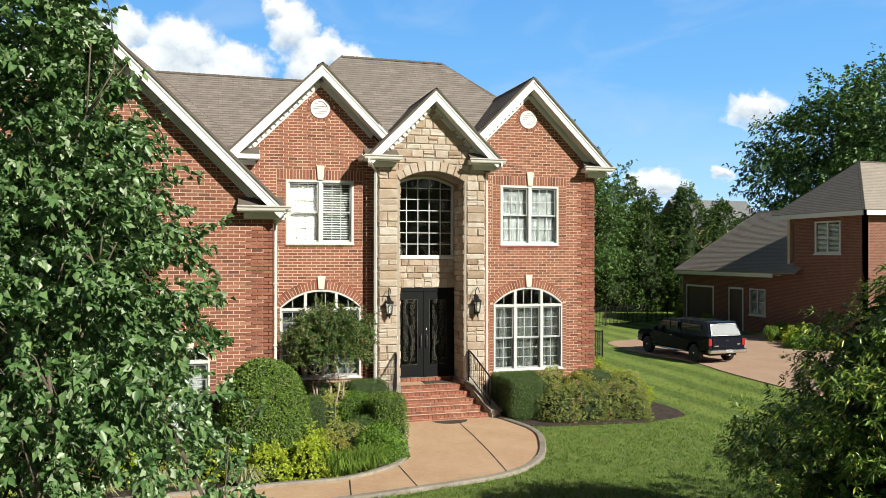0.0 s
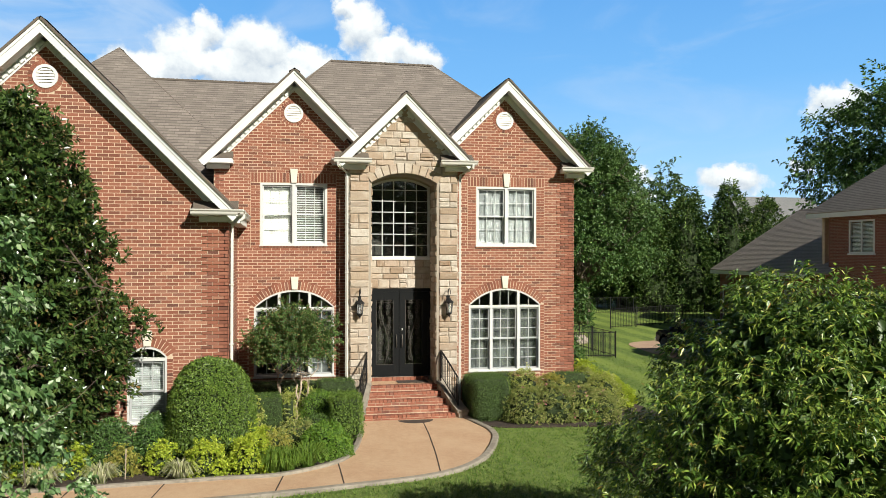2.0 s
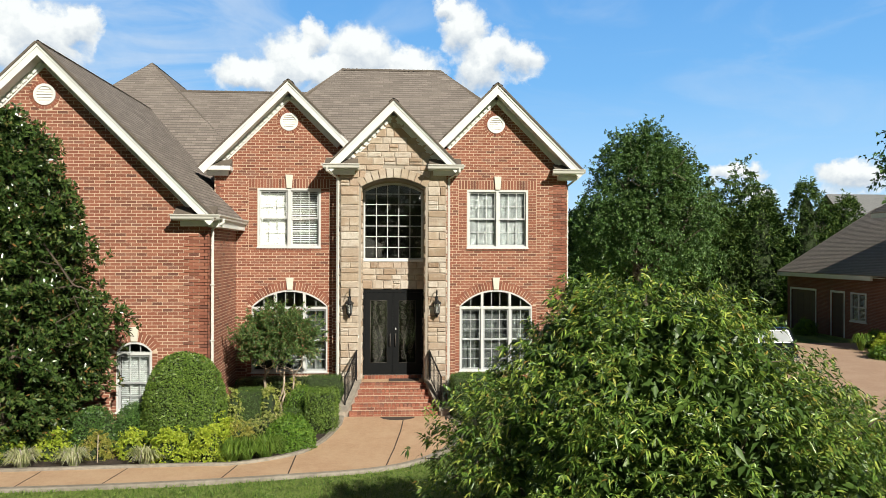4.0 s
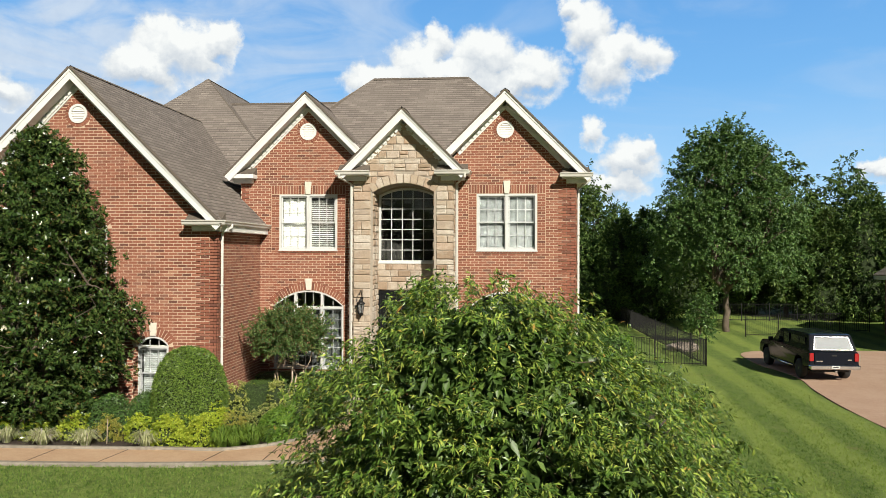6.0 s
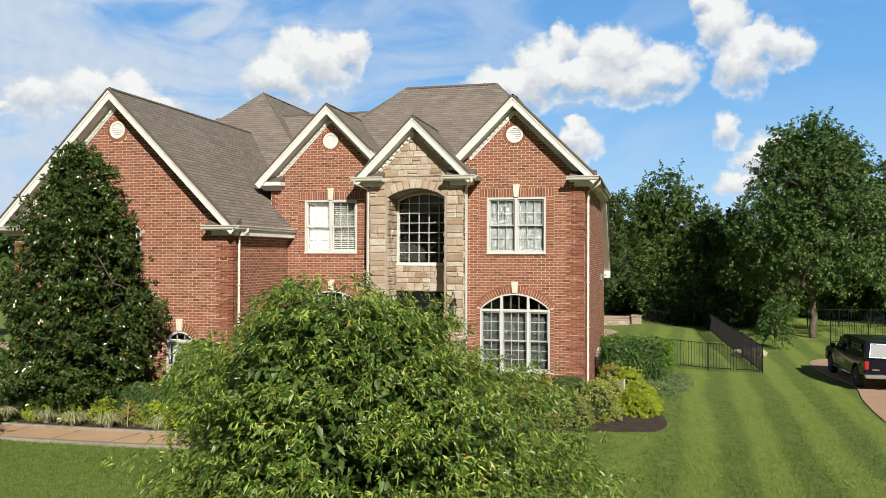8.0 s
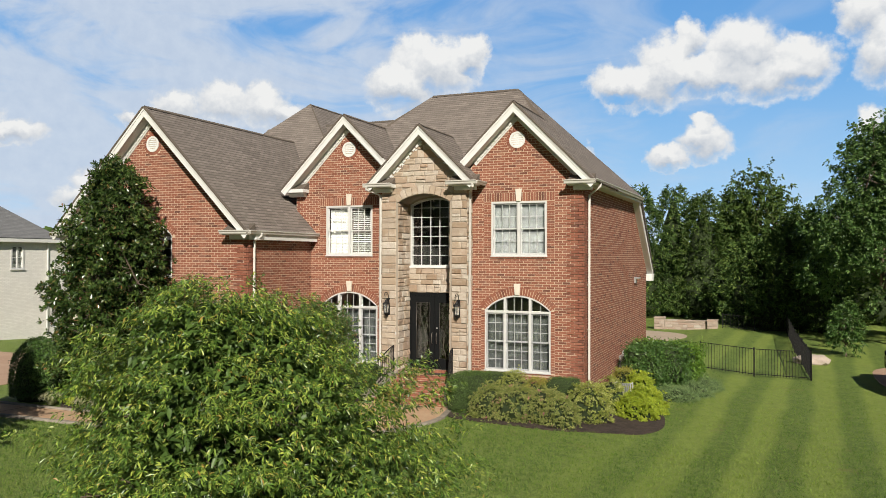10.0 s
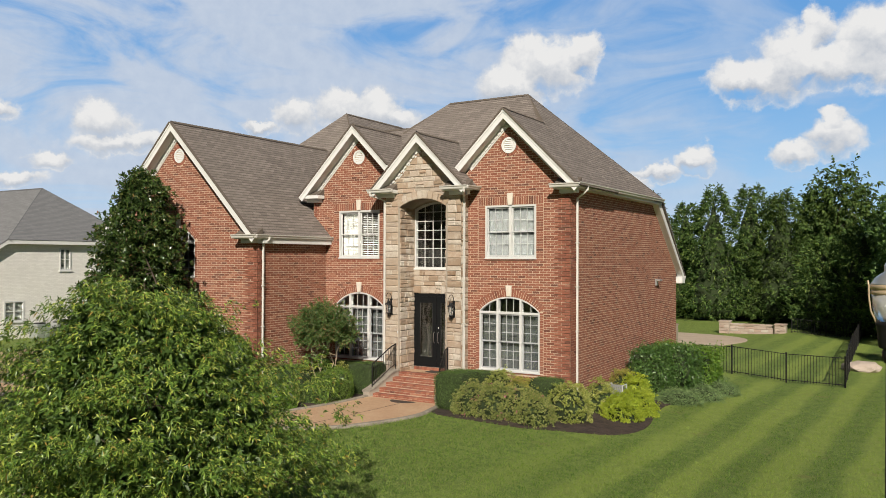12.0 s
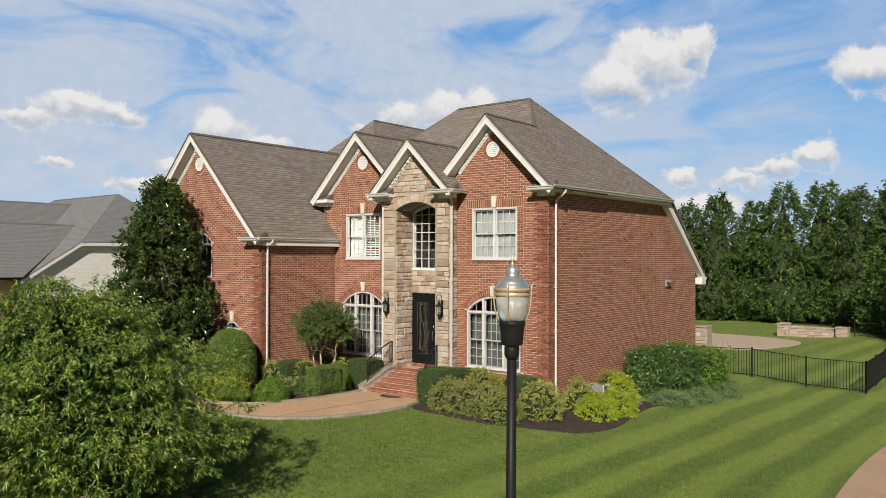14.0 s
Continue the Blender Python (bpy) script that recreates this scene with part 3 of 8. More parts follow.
draped("road_drive", curve_pts([(15.6, -30), (15.3, -16), (14.7, -8), (14.25, -2), (14.2, 2), (14.5, 6), (15.0, 9.5), (14.6, 13), (14.9, 17), (17, 18.4), (22, 18.8), (26.7, 18.6)], 6) + [(26.7, -2), (21, -4), (20.6, -30)], 0.03, DRIVE, "pinkish aggregate driveway beside the lawn")
draped("road_drive_west", [(-15, -6.45), (-15, -2.5), (-19, 2), (-25.2, 9), (-25.2, 14), (-28, 14), (-28, 8), (-24.2, 2), (-24.2, -6.3)], 0.03, DRIVE, "pinkish aggregate drive between the two houses")
draped("patio", curve_pts([(4.6, 25.5), (5.4, 28.5), (4.0, 31.5), (0, 32.5), (-6, 32)], 6) + [(-8, 24), (-2, 21), (2, 22.5)], 0.03, PATIO, "pale concrete patio behind the house")

# ---- the brick house ----
house = thing("house", "two-storey red brick house with stone entry bay and brown shingle roofs", "house")


def at(x, y, z=0.0, turn=0.0):
    return pose(x, y, z, 0, 0, turn)


def brick_wall(name, loop, holes, gone, extra, m, low, high, proud=lambda u, v: 0.0, singles=None, deep=0.22, label=""):
    """A wall with thickness and openings, its mortar face and every brick on it."""
    w = part(name, prism(bmesh.new(), loop, -deep, 0.0, holes), MORTAR, house, label, m)
    bricks = lay_bricks(loop, gone, low, high, proud)
    lone = [b for b in bricks if singles and singles[0] < b[0] and b[1] < singles[1] and singles[2] < b[2] < singles[3] and b[1] - b[0] > BRICK_L - 0.004][:300]
    keep = set(lone)
    tagged(part("brickwork", pieces_mesh("brickwork", quads_of([b for b in bricks if b not in keep]) + extra), BRICK_JOINED, w), kind="stuff")
    if lone:
        one = pieces_mesh("brick", [rect(0, BRICK_L, 0, BRICK_H) + [0.004]])
        for b in lone:
            part("brick", one, BRICK, w, m=Matrix.Translation((b[0], -(b[4] - 0.004), b[2])))
    return w


def quoin(edges):
    """Corner blocks: bricks stand proud, less one course in seven."""
    def f(u, v):
        for a, b in edges:
            if a < u < b:
                return 0.0 if int((v + 0.6) / COURSE) % 7 == 0 else 0.015
        return 0.0
    return f


# openings: sides, foot, springing, rise of the arch
UP = [(2.21, 4.06), (-4.00, -2.15)]
LOW = [(1.995, 4.19), (-4.16, -1.94)]
U0, U1, L0, L1, LRISE = 4.72, 6.47, 1.03, 2.98, 0.48
front_loop = [(-5.25, -0.6), (5.25, -0.6), (5.25, 7.05), (3.08, 9.2), (0.93, 7.05), (-0.93, 7.05), (-3.07, 9.2), (-5.25, 7.05)]
front_holes = [rect(a, b, U0, U1) for a, b in UP] + [arch_loop(a, b, L0, L1, LRISE) for a, b in LOW] + [rect(-1.0, 1.0, 0.1, 6.9)]
gone, extra = [rect(-1.5, 1.5, -0.6, 9.3)], []
for a, b in UP:
    gone += [rect(a - 0.255, b + 0.255, U0 - 0.08, U1 + 0.25)]
    extra += soldier_bricks(a - 0.255, b + 0.255, U1 + 0.004, U1 + 0.286) + soldier_bricks(a - 0.02, b + 0.02, U0 - 0.075, U0 - 0.004, 0.03)
    for s in range(23):
        z = U0 - 0.076 + s * 0.0796
        for u in (a - 0.25, b + 0.012):
            w = 0.115 if s % 2 else 0.238
            extra.append(rect(u, u + w, z, z + BRICK_H) + [0.006])
            if s % 2:
                extra.append(rect(u + 0.125, u + 0.238, z, z + BRICK_H) + [0.006])
for a, b in LOW:
    gone += [arch_loop(a - 0.13, b + 0.13, L0, L1 - 0.03, LRISE + 0.27), rect(a, b, L0 - 0.08, L0)]
    extra += arch_bricks(a, b, L1, LRISE, 0.25)
    extra += soldier_bricks(a - 0.02, b + 0.02, L0 - 0.08, L0 - 0.004, 0.03)
    rows = int((L1 - L0) / COURSE)
    for s in range(rows):
        for u in (a - 0.13, b + 0.006):
            extra.append(rect(u, u + 0.124, L0 + s * COURSE, L0 + s * COURSE + BRICK_H) + [0.007])
for c in (-3.085, 3.08):
    n = 24
    gone.append([(c + 0.37 * math.sin(2 * math.pi * i / n), 8.44 + 0.37 * math.cos(2 * math.pi * i / n)) for i in range(n)])
    extra += ring_bricks(c, 8.44, 0.27, 0.1, 26)
front_wall = brick_wall("wall_front", front_loop, front_holes, gone, extra, at(0, 0), -0.55, 9.2, quoin([(4.71, 5.3), (-5.3, -5.0)]), singles=(1.6, 5.2, 3.8, 5.35))

side_loop = [(0.0, -0.6), (12.4, -0.6), (12.4, 4.25), (8.9, 7.2), (0.0, 7.2)]
brick_wall("wall_side", side_loop, [], [], [], at(5.25, 0, 0, 90), -0.55, 7.15, quoin([(0.0, 0.55)]), deep=0.22)
part("wall_rear", boxed(-12.3, 5.03, 12.2, 12.4, -0.6, 4.2), MORTAR, house)
part("wall_party", boxed(-5.25, -5.05, 0.25, 9.0, 4.6, 7.1), BRICK_JOINED, house)

# the wing
WY = -3.6
wing_loop = [(-12.3, -0.6), (-4.62, -0.6), (-4.62, 5.55), (-8.55, 9.3), (-12.3, 5.55)]
WW = [(-6.83, -5.97, 0.62, 2.12, 0.24), (-9.42, -7.72, 4.0, 5.35, 0.42)]
gone, extra = [], []
for a, b, v0, v, r in WW:
    gone += [arch_loop(a - 0.13, b + 0.13, v0, v - 0.03, r + 0.27), rect(a, b, v0 - 0.08, v0)]
    extra += arch_bricks(a, b, v, r, 0.25) + soldier_bricks(a - 0.02, b + 0.02, v0 - 0.08, v0 - 0.004, 0.03)
    for s in range(int((v - v0) / COURSE)):
        for u in (a - 0.13, b + 0.006):
            extra.append(rect(u, u + 0.124, v0 + s * COURSE, v0 + s * COURSE + BRICK_H) + [0.007])
gone.append([(-8.57 + 0.37 * math.sin(2 * math.pi * i / 24), 8.44 + 0.37 * math.cos(2 * math.pi * i / 24)) for i in range(24)])
extra += ring_bricks(-8.57, 8.44, 0.27, 0.1, 26)
brick_wall("wall_wing", wing_loop, [arch_loop(*w) for w in WW], gone, extra, at(0, WY), -0.55, 9.3, quoin([(-5.15, -4.6), (-12.4, -11.75)]))
brick_wall("wall_wing_side", [(0, -0.6), (3.6, -0.6), (3.6, 5.5), (0, 5.5)], [], [], [], at(-4.62, WY, 0, 90), -0.55, 5.5, quoin([(0.0, 0.5)]), deep=0.2)
part("wall_wing_left", boxed(-12.3, -12.1, -3.4, 12.2, -0.6, 5.5), MORTAR, house)

# rooms behind the windows: added walls and floors in a dark colour
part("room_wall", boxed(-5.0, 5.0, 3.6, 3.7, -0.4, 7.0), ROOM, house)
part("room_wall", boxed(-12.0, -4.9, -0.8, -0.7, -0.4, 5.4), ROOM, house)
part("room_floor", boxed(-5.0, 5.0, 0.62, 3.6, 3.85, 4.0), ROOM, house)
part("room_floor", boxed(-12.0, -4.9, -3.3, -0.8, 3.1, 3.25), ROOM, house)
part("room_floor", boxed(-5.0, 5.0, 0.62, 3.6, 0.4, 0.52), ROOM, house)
# unseen near-black panels added so that door and stair glass read dark
part("hall_wall", boxed(-1.25, 1.25, 1.9, 2.0, 0.5, 6.9), HALL_DARK, house)
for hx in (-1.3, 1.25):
    part("hall_wall", boxed(hx, hx + 0.05, 0.62, 2.0, 0.52, 6.9), HALL_DARK, house)
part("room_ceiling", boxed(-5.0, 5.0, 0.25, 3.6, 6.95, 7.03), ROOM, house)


# ---- stone entry bay ----
def stone_blocks(loop, gone, v0, v1, seed, low=0.16, high=0.27):
    rnd = random.Random(seed)
    out, v = [], v0
    while v < v1:
        h = rnd.choice((low, 0.20, 0.23, high))
        h = min(h, v1 - v) if v1 - v - h > 0.1 else v1 - v
        mid = v + h / 2
        for a, c in cut(spans(loop, mid), sorted(s for g in gone for s in spans(g, mid))):
            u = a
            while u < c - 0.01:
                l = rnd.uniform(0.22, 0.50)
                q = c if c - u - l < 0.17 else u + l
                if h > 0.22 and rnd.random() < 0.25 and q - u < 0.45:
                    k = v + h * rnd.uniform(0.4, 0.6)
                    parts2 = ((v, k), (k, v + h))
                else:
                    parts2 = ((v, v + h),)
                for b, d in parts2:
                    out.append((u + 0.007, q - 0.007, b + 0.007, d - 0.007, rnd.uniform(0.020, 0.045)))
                u = q
        v += h
    return out


def stone_mesh(u, v, d, rnd):
    """One hewn block: upright sides and a pillowed, uneven face."""
    bm = bmesh.new()
    nu = 4 if u > 0.3 else 3
    nv = 3
    e = 0.022
    us = [0.0, e] + [e + (u - 2 * e) * i / (nu - 1) for i in range(1, nu - 1)] + [u - e, u]
    vs = [0.0, e, v / 2, v - e, v]
    tilt, lean = rnd.uniform(-0.016, 0.016), rnd.uniform(-0.016, 0.016)
    g = []
    for j, z in enumerate(vs):
        row = []
        for i, x in enumerate(us):
            rim = i in (0, len(us) - 1) or j in (0, len(vs) - 1)
            y = -0.35 * d if rim else -d - rnd.uniform(-0.007, 0.009) - tilt * (x / u - 0.5) - lean * (z / v - 0.5)
            k = 0.003 if rim else 0.006
            row.append(bm.verts.new((x + rnd.uniform(-k, k), y, z + rnd.uniform(-k, k))))
        g.append(row)
    for p, q in zip(g, g[1:]):
        for i in range(len(us) - 1):
            bm.faces.new((p[i], p[i + 1], q[i + 1], q[i]))
    ring = g[0] + [r[-1] for r in g[1:-1]] + g[-1][::-1] + [r[0] for r in g[1:-1]][::-1]
    back = [bm.verts.new((w.co.x, 0.02, w.co.z)) for w in ring]
    for k in range(len(ring)):
        m = (k + 1) % len(ring)
        bm.faces.new((ring[m], ring[k], back[k], back[m]))
    return bm


def stone_wall(name, loop, holes, gone, m, v0, v1, seed, deep=0.3, extra=()):
    w = part(name, prism(bmesh.new(), loop, -deep, 0.0, holes), STONE_MORTAR, house, "", m)
    rnd = random.Random(seed)
    for a, b, c, d, p in stone_blocks(loop, gone, v0, v1, seed):
        part("stone", stone_mesh(b - a, d - c, p, rnd), STONE, w, m=Matrix.Translation((a, 0, c)))
    for q in extra:
        bm = bmesh.new()
        back = [bm.verts.new((u, 0.02, v)) for u, v in q[:4]]
        cu, cv = sum(p[0] for p in q[:4]) / 4, sum(p[1] for p in q[:4]) / 4
        mid = [bm.verts.new((u, -q[4] * 0.6, v)) for u, v in q[:4]]
        face = [bm.verts.new((u + (cu - u) * 0.08, -q[4], v + (cv - v) * 0.08)) for u, v in q[:4]]
        bm.faces.new(face)
        for p, s in ((back, mid), (mid, face)):
            for k in range(4):
                bm.faces.new((p[k], p[(k + 1) % 4], s[(k + 1) % 4], s[k]))
        bmesh.ops.recalc_face_normals(bm, faces=bm.faces)
        part("voussoir", bm, STONE, w)
    return w


BY, BW, BI = -0.45, 1.54, 0.945           # front of the bay, its half width, half width of the recess
bay_loop = [(-BW, -0.2), (-BI, -0.2)] + [(u, v) for u, v in seg_arch(-BI, BI, 6.48, 0.28)[::-1]] + [(BI, -0.2), (BW, -0.2), (BW, 7.1), (0, 8.62), (-BW, 7.1)]
arch_gone = arch_loop(-BI - 0.06, BI + 0.06, -0.2, 6.72, 0.36)
vous = []
half = arch_bricks(-BI, BI, 6.48, 0.28, 0.29, 0.04, 0.19)
vous += half
stone_wall("stone_bay", bay_loop, [], [arch_gone], at(0, BY), -0.1, 8.62, 4, 0.42, vous)
for sgn in (-1, 1):
    # outer cheek of the bay, and the inside of the recess
    stone_wall("stone_cheek", rect(0, 0.44, -0.2, 7.0), [], [], at(sgn * BW, BY if sgn > 0 else 0.0, 0, 90 * sgn), -0.1, 7.0, 20 + sgn, 0.05)
    stone_wall("stone_reveal", rect(0, 0.90, 0.3, 6.55), [], [], at(sgn * BI, 0.44 if sgn > 0 else BY + 0.01, 0, -90 * sgn), 0.72, 6.5, 30 + sgn, 0.05)
DW = 0.935
back_holes = [rect(-DW, DW, 0.86, 3.46), arch_loop(-0.90, 0.90, 4.36, 6.46, 0.24)]
stone_wall("stone_back", rect(-BI, BI, 0.3, 6.95), back_holes, [rect(-2, 2, 0, 3.461), rect(-2, 2, 4.30, 7)], at(0, 0.45), 3.462, 4.299, 41, 0.12)
part("recess_soffit", prism(bmesh.new(), [(u, v) for u, v in seg_arch(-BI, BI, 6.48, 0.28)] + [(u, v + 0.05) for u, v in seg_arch(-BI, BI, 6.48, 0.28)[::-1]], -0.44, 0.43), STONE_MORTAR, house)


# ---- roofs ----
def roof_plane(loop, mat=SHINGLE, thick=0.06, name="roof", parent=house, label=""):
    """A shingled slope with thickness; its rows run level."""
    bm = bmesh.new()
    vs = [bm.verts.new(p) for p in loop]
    f = bm.faces.new(vs)
    f.normal_update()
    if f.normal.z < 0:
        f.normal_flip()
    nrm = f.normal.copy()
    along = Vector((0, 0, 1)).cross(nrm).normalized()
    up = nrm.cross(along)
    uv = bm.loops.layers.uv.new("UVMap")
    ext = bmesh.ops.extrude_face_region(bm, geom=[f])
    for v in ext["geom"]:
        if isinstance(v, bmesh.types.BMVert):
            v.co += nrm * thick
    for face in bm.faces:
        for lp in face.loops:
            lp[uv].uv = (lp.vert.co.dot(along), lp.vert.co.dot(up))
    bmesh.ops.recalc_face_normals(bm, faces=bm.faces)
    return part(name, bm, mat, parent, label)


def cap_line(a, b, mat=SHINGLE_CAP, parent=house):
    """Overlapping cap pieces along a ridge or hip, as one strip with steps."""
    a, b = Vector(a), Vector(b)
    d = (b - a).normalized()
    s = d.cross(Vector((0, 0, 1))).normalized() * 0.15
    n = max(2, int((b - a).length / 0.16))
    bm = bmesh.new()
    drop = Vector((0, 0, -0.10))
    rings = []
    for i in range(n):
        for k, h in ((i, 0.080), (i + 0.97, 0.070)):
            p = a + (b - a) * k / n + Vector((0, 0, h))
            rings.append([bm.verts.new(x) for x in (p + s + drop, p, p - s + drop)])
    for p, q in zip(rings, rings[1:]):
        bm.faces.new((p[0], p[1], q[1], q[0]))
        bm.faces.new((p[1], p[2], q[2], q[1]))
    bmesh.ops.recalc_face_normals(bm, faces=bm.faces)
    return part("ridge_cap", bm, mat, parent)


RA, RB = Vector((-1.79, 4.41, 11.0)), Vector((1.69, 4.41, 11.0))
E0, E1, ER, EB = Vector((-5.6, -0.38, 7.05)), Vector((5.6, -0.38, 7.05)), Vector((5.6, 9.02, 7.12)), Vector((5.52, 12.95, 3.95))
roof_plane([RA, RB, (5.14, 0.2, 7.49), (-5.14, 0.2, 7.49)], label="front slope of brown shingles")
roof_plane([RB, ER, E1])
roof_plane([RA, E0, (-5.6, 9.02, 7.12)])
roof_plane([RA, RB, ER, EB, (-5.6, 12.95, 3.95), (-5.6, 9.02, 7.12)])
cap_line(RA, RB), cap_line(RB, ER), cap_line(RB, (3.02, 2.74, 9.63)), cap_line(RA, (-3.02, 2.74, 9.63))
# the link roof and the hipped block behind the wing
LR = 6.3
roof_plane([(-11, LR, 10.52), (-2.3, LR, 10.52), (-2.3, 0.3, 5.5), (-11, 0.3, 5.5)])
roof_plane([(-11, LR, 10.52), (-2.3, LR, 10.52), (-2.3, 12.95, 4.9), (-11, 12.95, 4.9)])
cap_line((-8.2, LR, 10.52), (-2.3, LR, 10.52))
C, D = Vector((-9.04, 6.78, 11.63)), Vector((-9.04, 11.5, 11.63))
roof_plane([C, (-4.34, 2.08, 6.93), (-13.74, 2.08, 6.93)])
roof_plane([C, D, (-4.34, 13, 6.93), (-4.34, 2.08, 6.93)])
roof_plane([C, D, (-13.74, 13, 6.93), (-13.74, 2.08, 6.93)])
cap_line(C, D), cap_line(C, (-6.5, 4.24, 9.09)), cap_line(C, (-11.5, 4.32, 9.17))


def gable(cx, y0, yb, apex, half_w, slope=1.0, wall_y=0.0, stop=(9.0, 9.0)):
    """A cross gable: two slopes, rake boards with soffit, frieze with dentils."""
    ez = apex - half_w * slope
    a, b = Vector((cx, y0, apex - 0.07)), Vector((cx, yb, apex - 0.07))
    for s in (-1, 1):
        e0, e1 = Vector((cx + s * half_w, y0, ez - 0.07)), Vector((cx + s * half_w, yb, ez - 0.07))
        roof_plane([a, b, e1, e0])
        d = Vector((s, 0, -slope)).normalized()
        nv = Vector((s * slope, 0, 1)).normalized()
        # rake board, proud of the soffit
        bm = bmesh.new()
        L = min((e0 - a).length, stop[s > 0] / d.x * s)
        w = 0.21
        for (k0, k1, yy0, yy1) in ((0.0, w, y0 - 0.03, y0 + 0.0), (0.0, 0.06, y0 - 0.05, y0 - 0.03)):
            pts = []
            for y in (yy0, yy1):
                for (t, k) in ((0, k0), (L, k0), (L, k1), (0, k1)):
                    p = a + d * t - nv * k
                    if t == 0:
                        p = Vector((cx, 0, a.z - k / nv.z))
                    pts.append(bm.verts.new((p.x, y, p.z)))
            for q in ((0, 1, 2, 3), (7, 6, 5, 4), (0, 4, 5, 1), (1, 5, 6, 2), (2, 6, 7, 3), (3, 7, 4, 0)):
                bm.faces.new([pts[i] for i in q])
        bmesh.ops.recalc_face_normals(bm, faces=bm.faces)
        part("rake_board", bm, TRIM, house)
        # courses of shingle that overhang the board
        run = Vector((d.x, 0, d.z)) * (L if stop[s > 0] > 8 else L - 0.45)
        bm = bmesh.new()
        rows = [[bm.verts.new(q + nv * k + Vector((0, y, 0))) for y, k in ((-0.08, 0.0), (0.0, 0.0), (0.0, 0.058), (-0.08, 0.05))] for q in (a, a + run)]
        for k in range(4):
            bm.faces.new((rows[0][k], rows[0][(k + 1) % 4], rows[1][(k + 1) % 4], rows[1][k]))
        bm.faces.new(rows[0])
        bm.faces.new(rows[1][::-1])
        bmesh.ops.recalc_face_normals(bm, faces=bm.faces)
        part("shingle_edge", bm, SHINGLE_CAP, house)
        # soffit under the overhang
        bm = bmesh.new()
        pts = []
        for k in (w - 0.03, w - 0.01):
            for y, t in ((y0, 0), (y0, L - 0.1), (wall_y + 0.03, L - 0.1), (wall_y + 0.03, 0)):
                p = a + d * t - nv * k
                if t == 0:
                    p = Vector((cx, 0, a.z - k / nv.z))
                pts.append(bm.verts.new((p.x, y, p.z)))
        for q in ((0, 1, 2, 3), (7, 6, 5, 4), (0, 4, 5, 1), (1, 5, 6, 2), (2, 6, 7, 3), (3, 7, 4, 0)):
            bm.faces.new([pts[i] for i in q])
        bmesh.ops.recalc_face_normals(bm, faces=bm.faces)
        part("soffit", bm, TRIM, house)
        # frieze board on the wall and its dentils
        bm = bmesh.new()
        for k0, k1, dep, teeth in ((w - 0.02, w + 0.14, 0.03, False), (w - 0.02, w + 0.10, 0.075, True)):
            n = int((L - 0.5) / 0.17) if teeth else 1
            for i in range(n):
                t0, t1 = (0.2 + i * 0.17, 0.2 + i * 0.17 + 0.10) if teeth else (0, L - 0.32)
                pts = []
                for y in (wall_y - dep, wall_y + 0.02):
                    for t, k in ((t0, k0), (t1, k0), (t1, k1), (t0, k1)):
                        p = a + d * t - nv * k
                        if t == 0:
                            p = Vector((cx, 0, a.z - k / nv.z))
                        pts.append(bm.verts.new((p.x, y, p.z)))
                for q in ((0, 1, 2, 3), (7, 6, 5, 4), (0, 4, 5, 1), (1, 5, 6, 2), (2, 6, 7, 3), (3, 7, 4, 0)):
                    bm.faces.new([pts[i] for i in q])
        bmesh.ops.recalc_face_normals(bm, faces=bm.faces)
        part("frieze", bm, TRIM, house, "white frieze board with dentil blocks")
    cap_line(a, b)
    return ez


def cornice_return(x0, x1, y0, y1, z, gutter=True):
    """A boxed return at the foot of a rake: soffit box, crown, little sloped top."""
    part("cornice_return", box(box(bmesh.new(), x0 + 0.14, x1 - 0.10, y0 + 0.20, y1, z - 0.28, z - 0.15, bevel=0.008), x0, x1, y0, y1, z - 0.15, z - 0.02, bevel=0.012), TRIM, house)
    bm = bmesh.new()
    vs = [bm.verts.new(p) for p in ((x0 + 0.01, y0 + 0.01, z - 0.016), (x1 - 0.01, y0 + 0.01, z - 0.016), (x1 - 0.01, y1, z + 0.22), (x0 + 0.01, y1, z + 0.22), (x0 + 0.01, y1, z - 0.016), (x1 - 0.01, y1, z - 0.016))]
    for q in ((0, 1, 2, 3), (0, 3, 4), (1, 5, 2), (0, 4, 5, 1), (2, 5, 4, 3)):
        bm.faces.new([vs[i] for i in q])
    bmesh.ops.recalc_face_normals(bm, faces=bm.faces)
    part("return_flashing", bm, SHINGLE_CAP, house)


def gutter(a, b, out):
    """An ogee gutter along an eave; out is the way it faces."""
    a, b, o = Vector(a), Vector(b), Vector(out).normalized()
    prof = [(0, 0), (0.0, -0.12), (0.055, -0.125), (0.075, -0.10), (0.085, -0.055), (0.115, -0.03), (0.12, 0.0), (0.105, 0.002), (0.095, -0.02), (0.02, -0.03)]
    bm = bmesh.new()
    r = [[bm.verts.new(p + o * u + Vector((0, 0, v))) for u, v in prof] for p in (a, b)]
    n = len(prof)
    for k in range(n):
        bm.faces.new((r[0][k], r[0][(k + 1) % n], r[1][(k + 1) % n], r[1][k]))
    bm.faces.new(r[0])
    bm.faces.new(r[1][::-1])
    bmesh.ops.recalc_face_normals(bm, faces=bm.faces)
    return part("gutter", bm, GUTTER, house, "cream metal gutter")


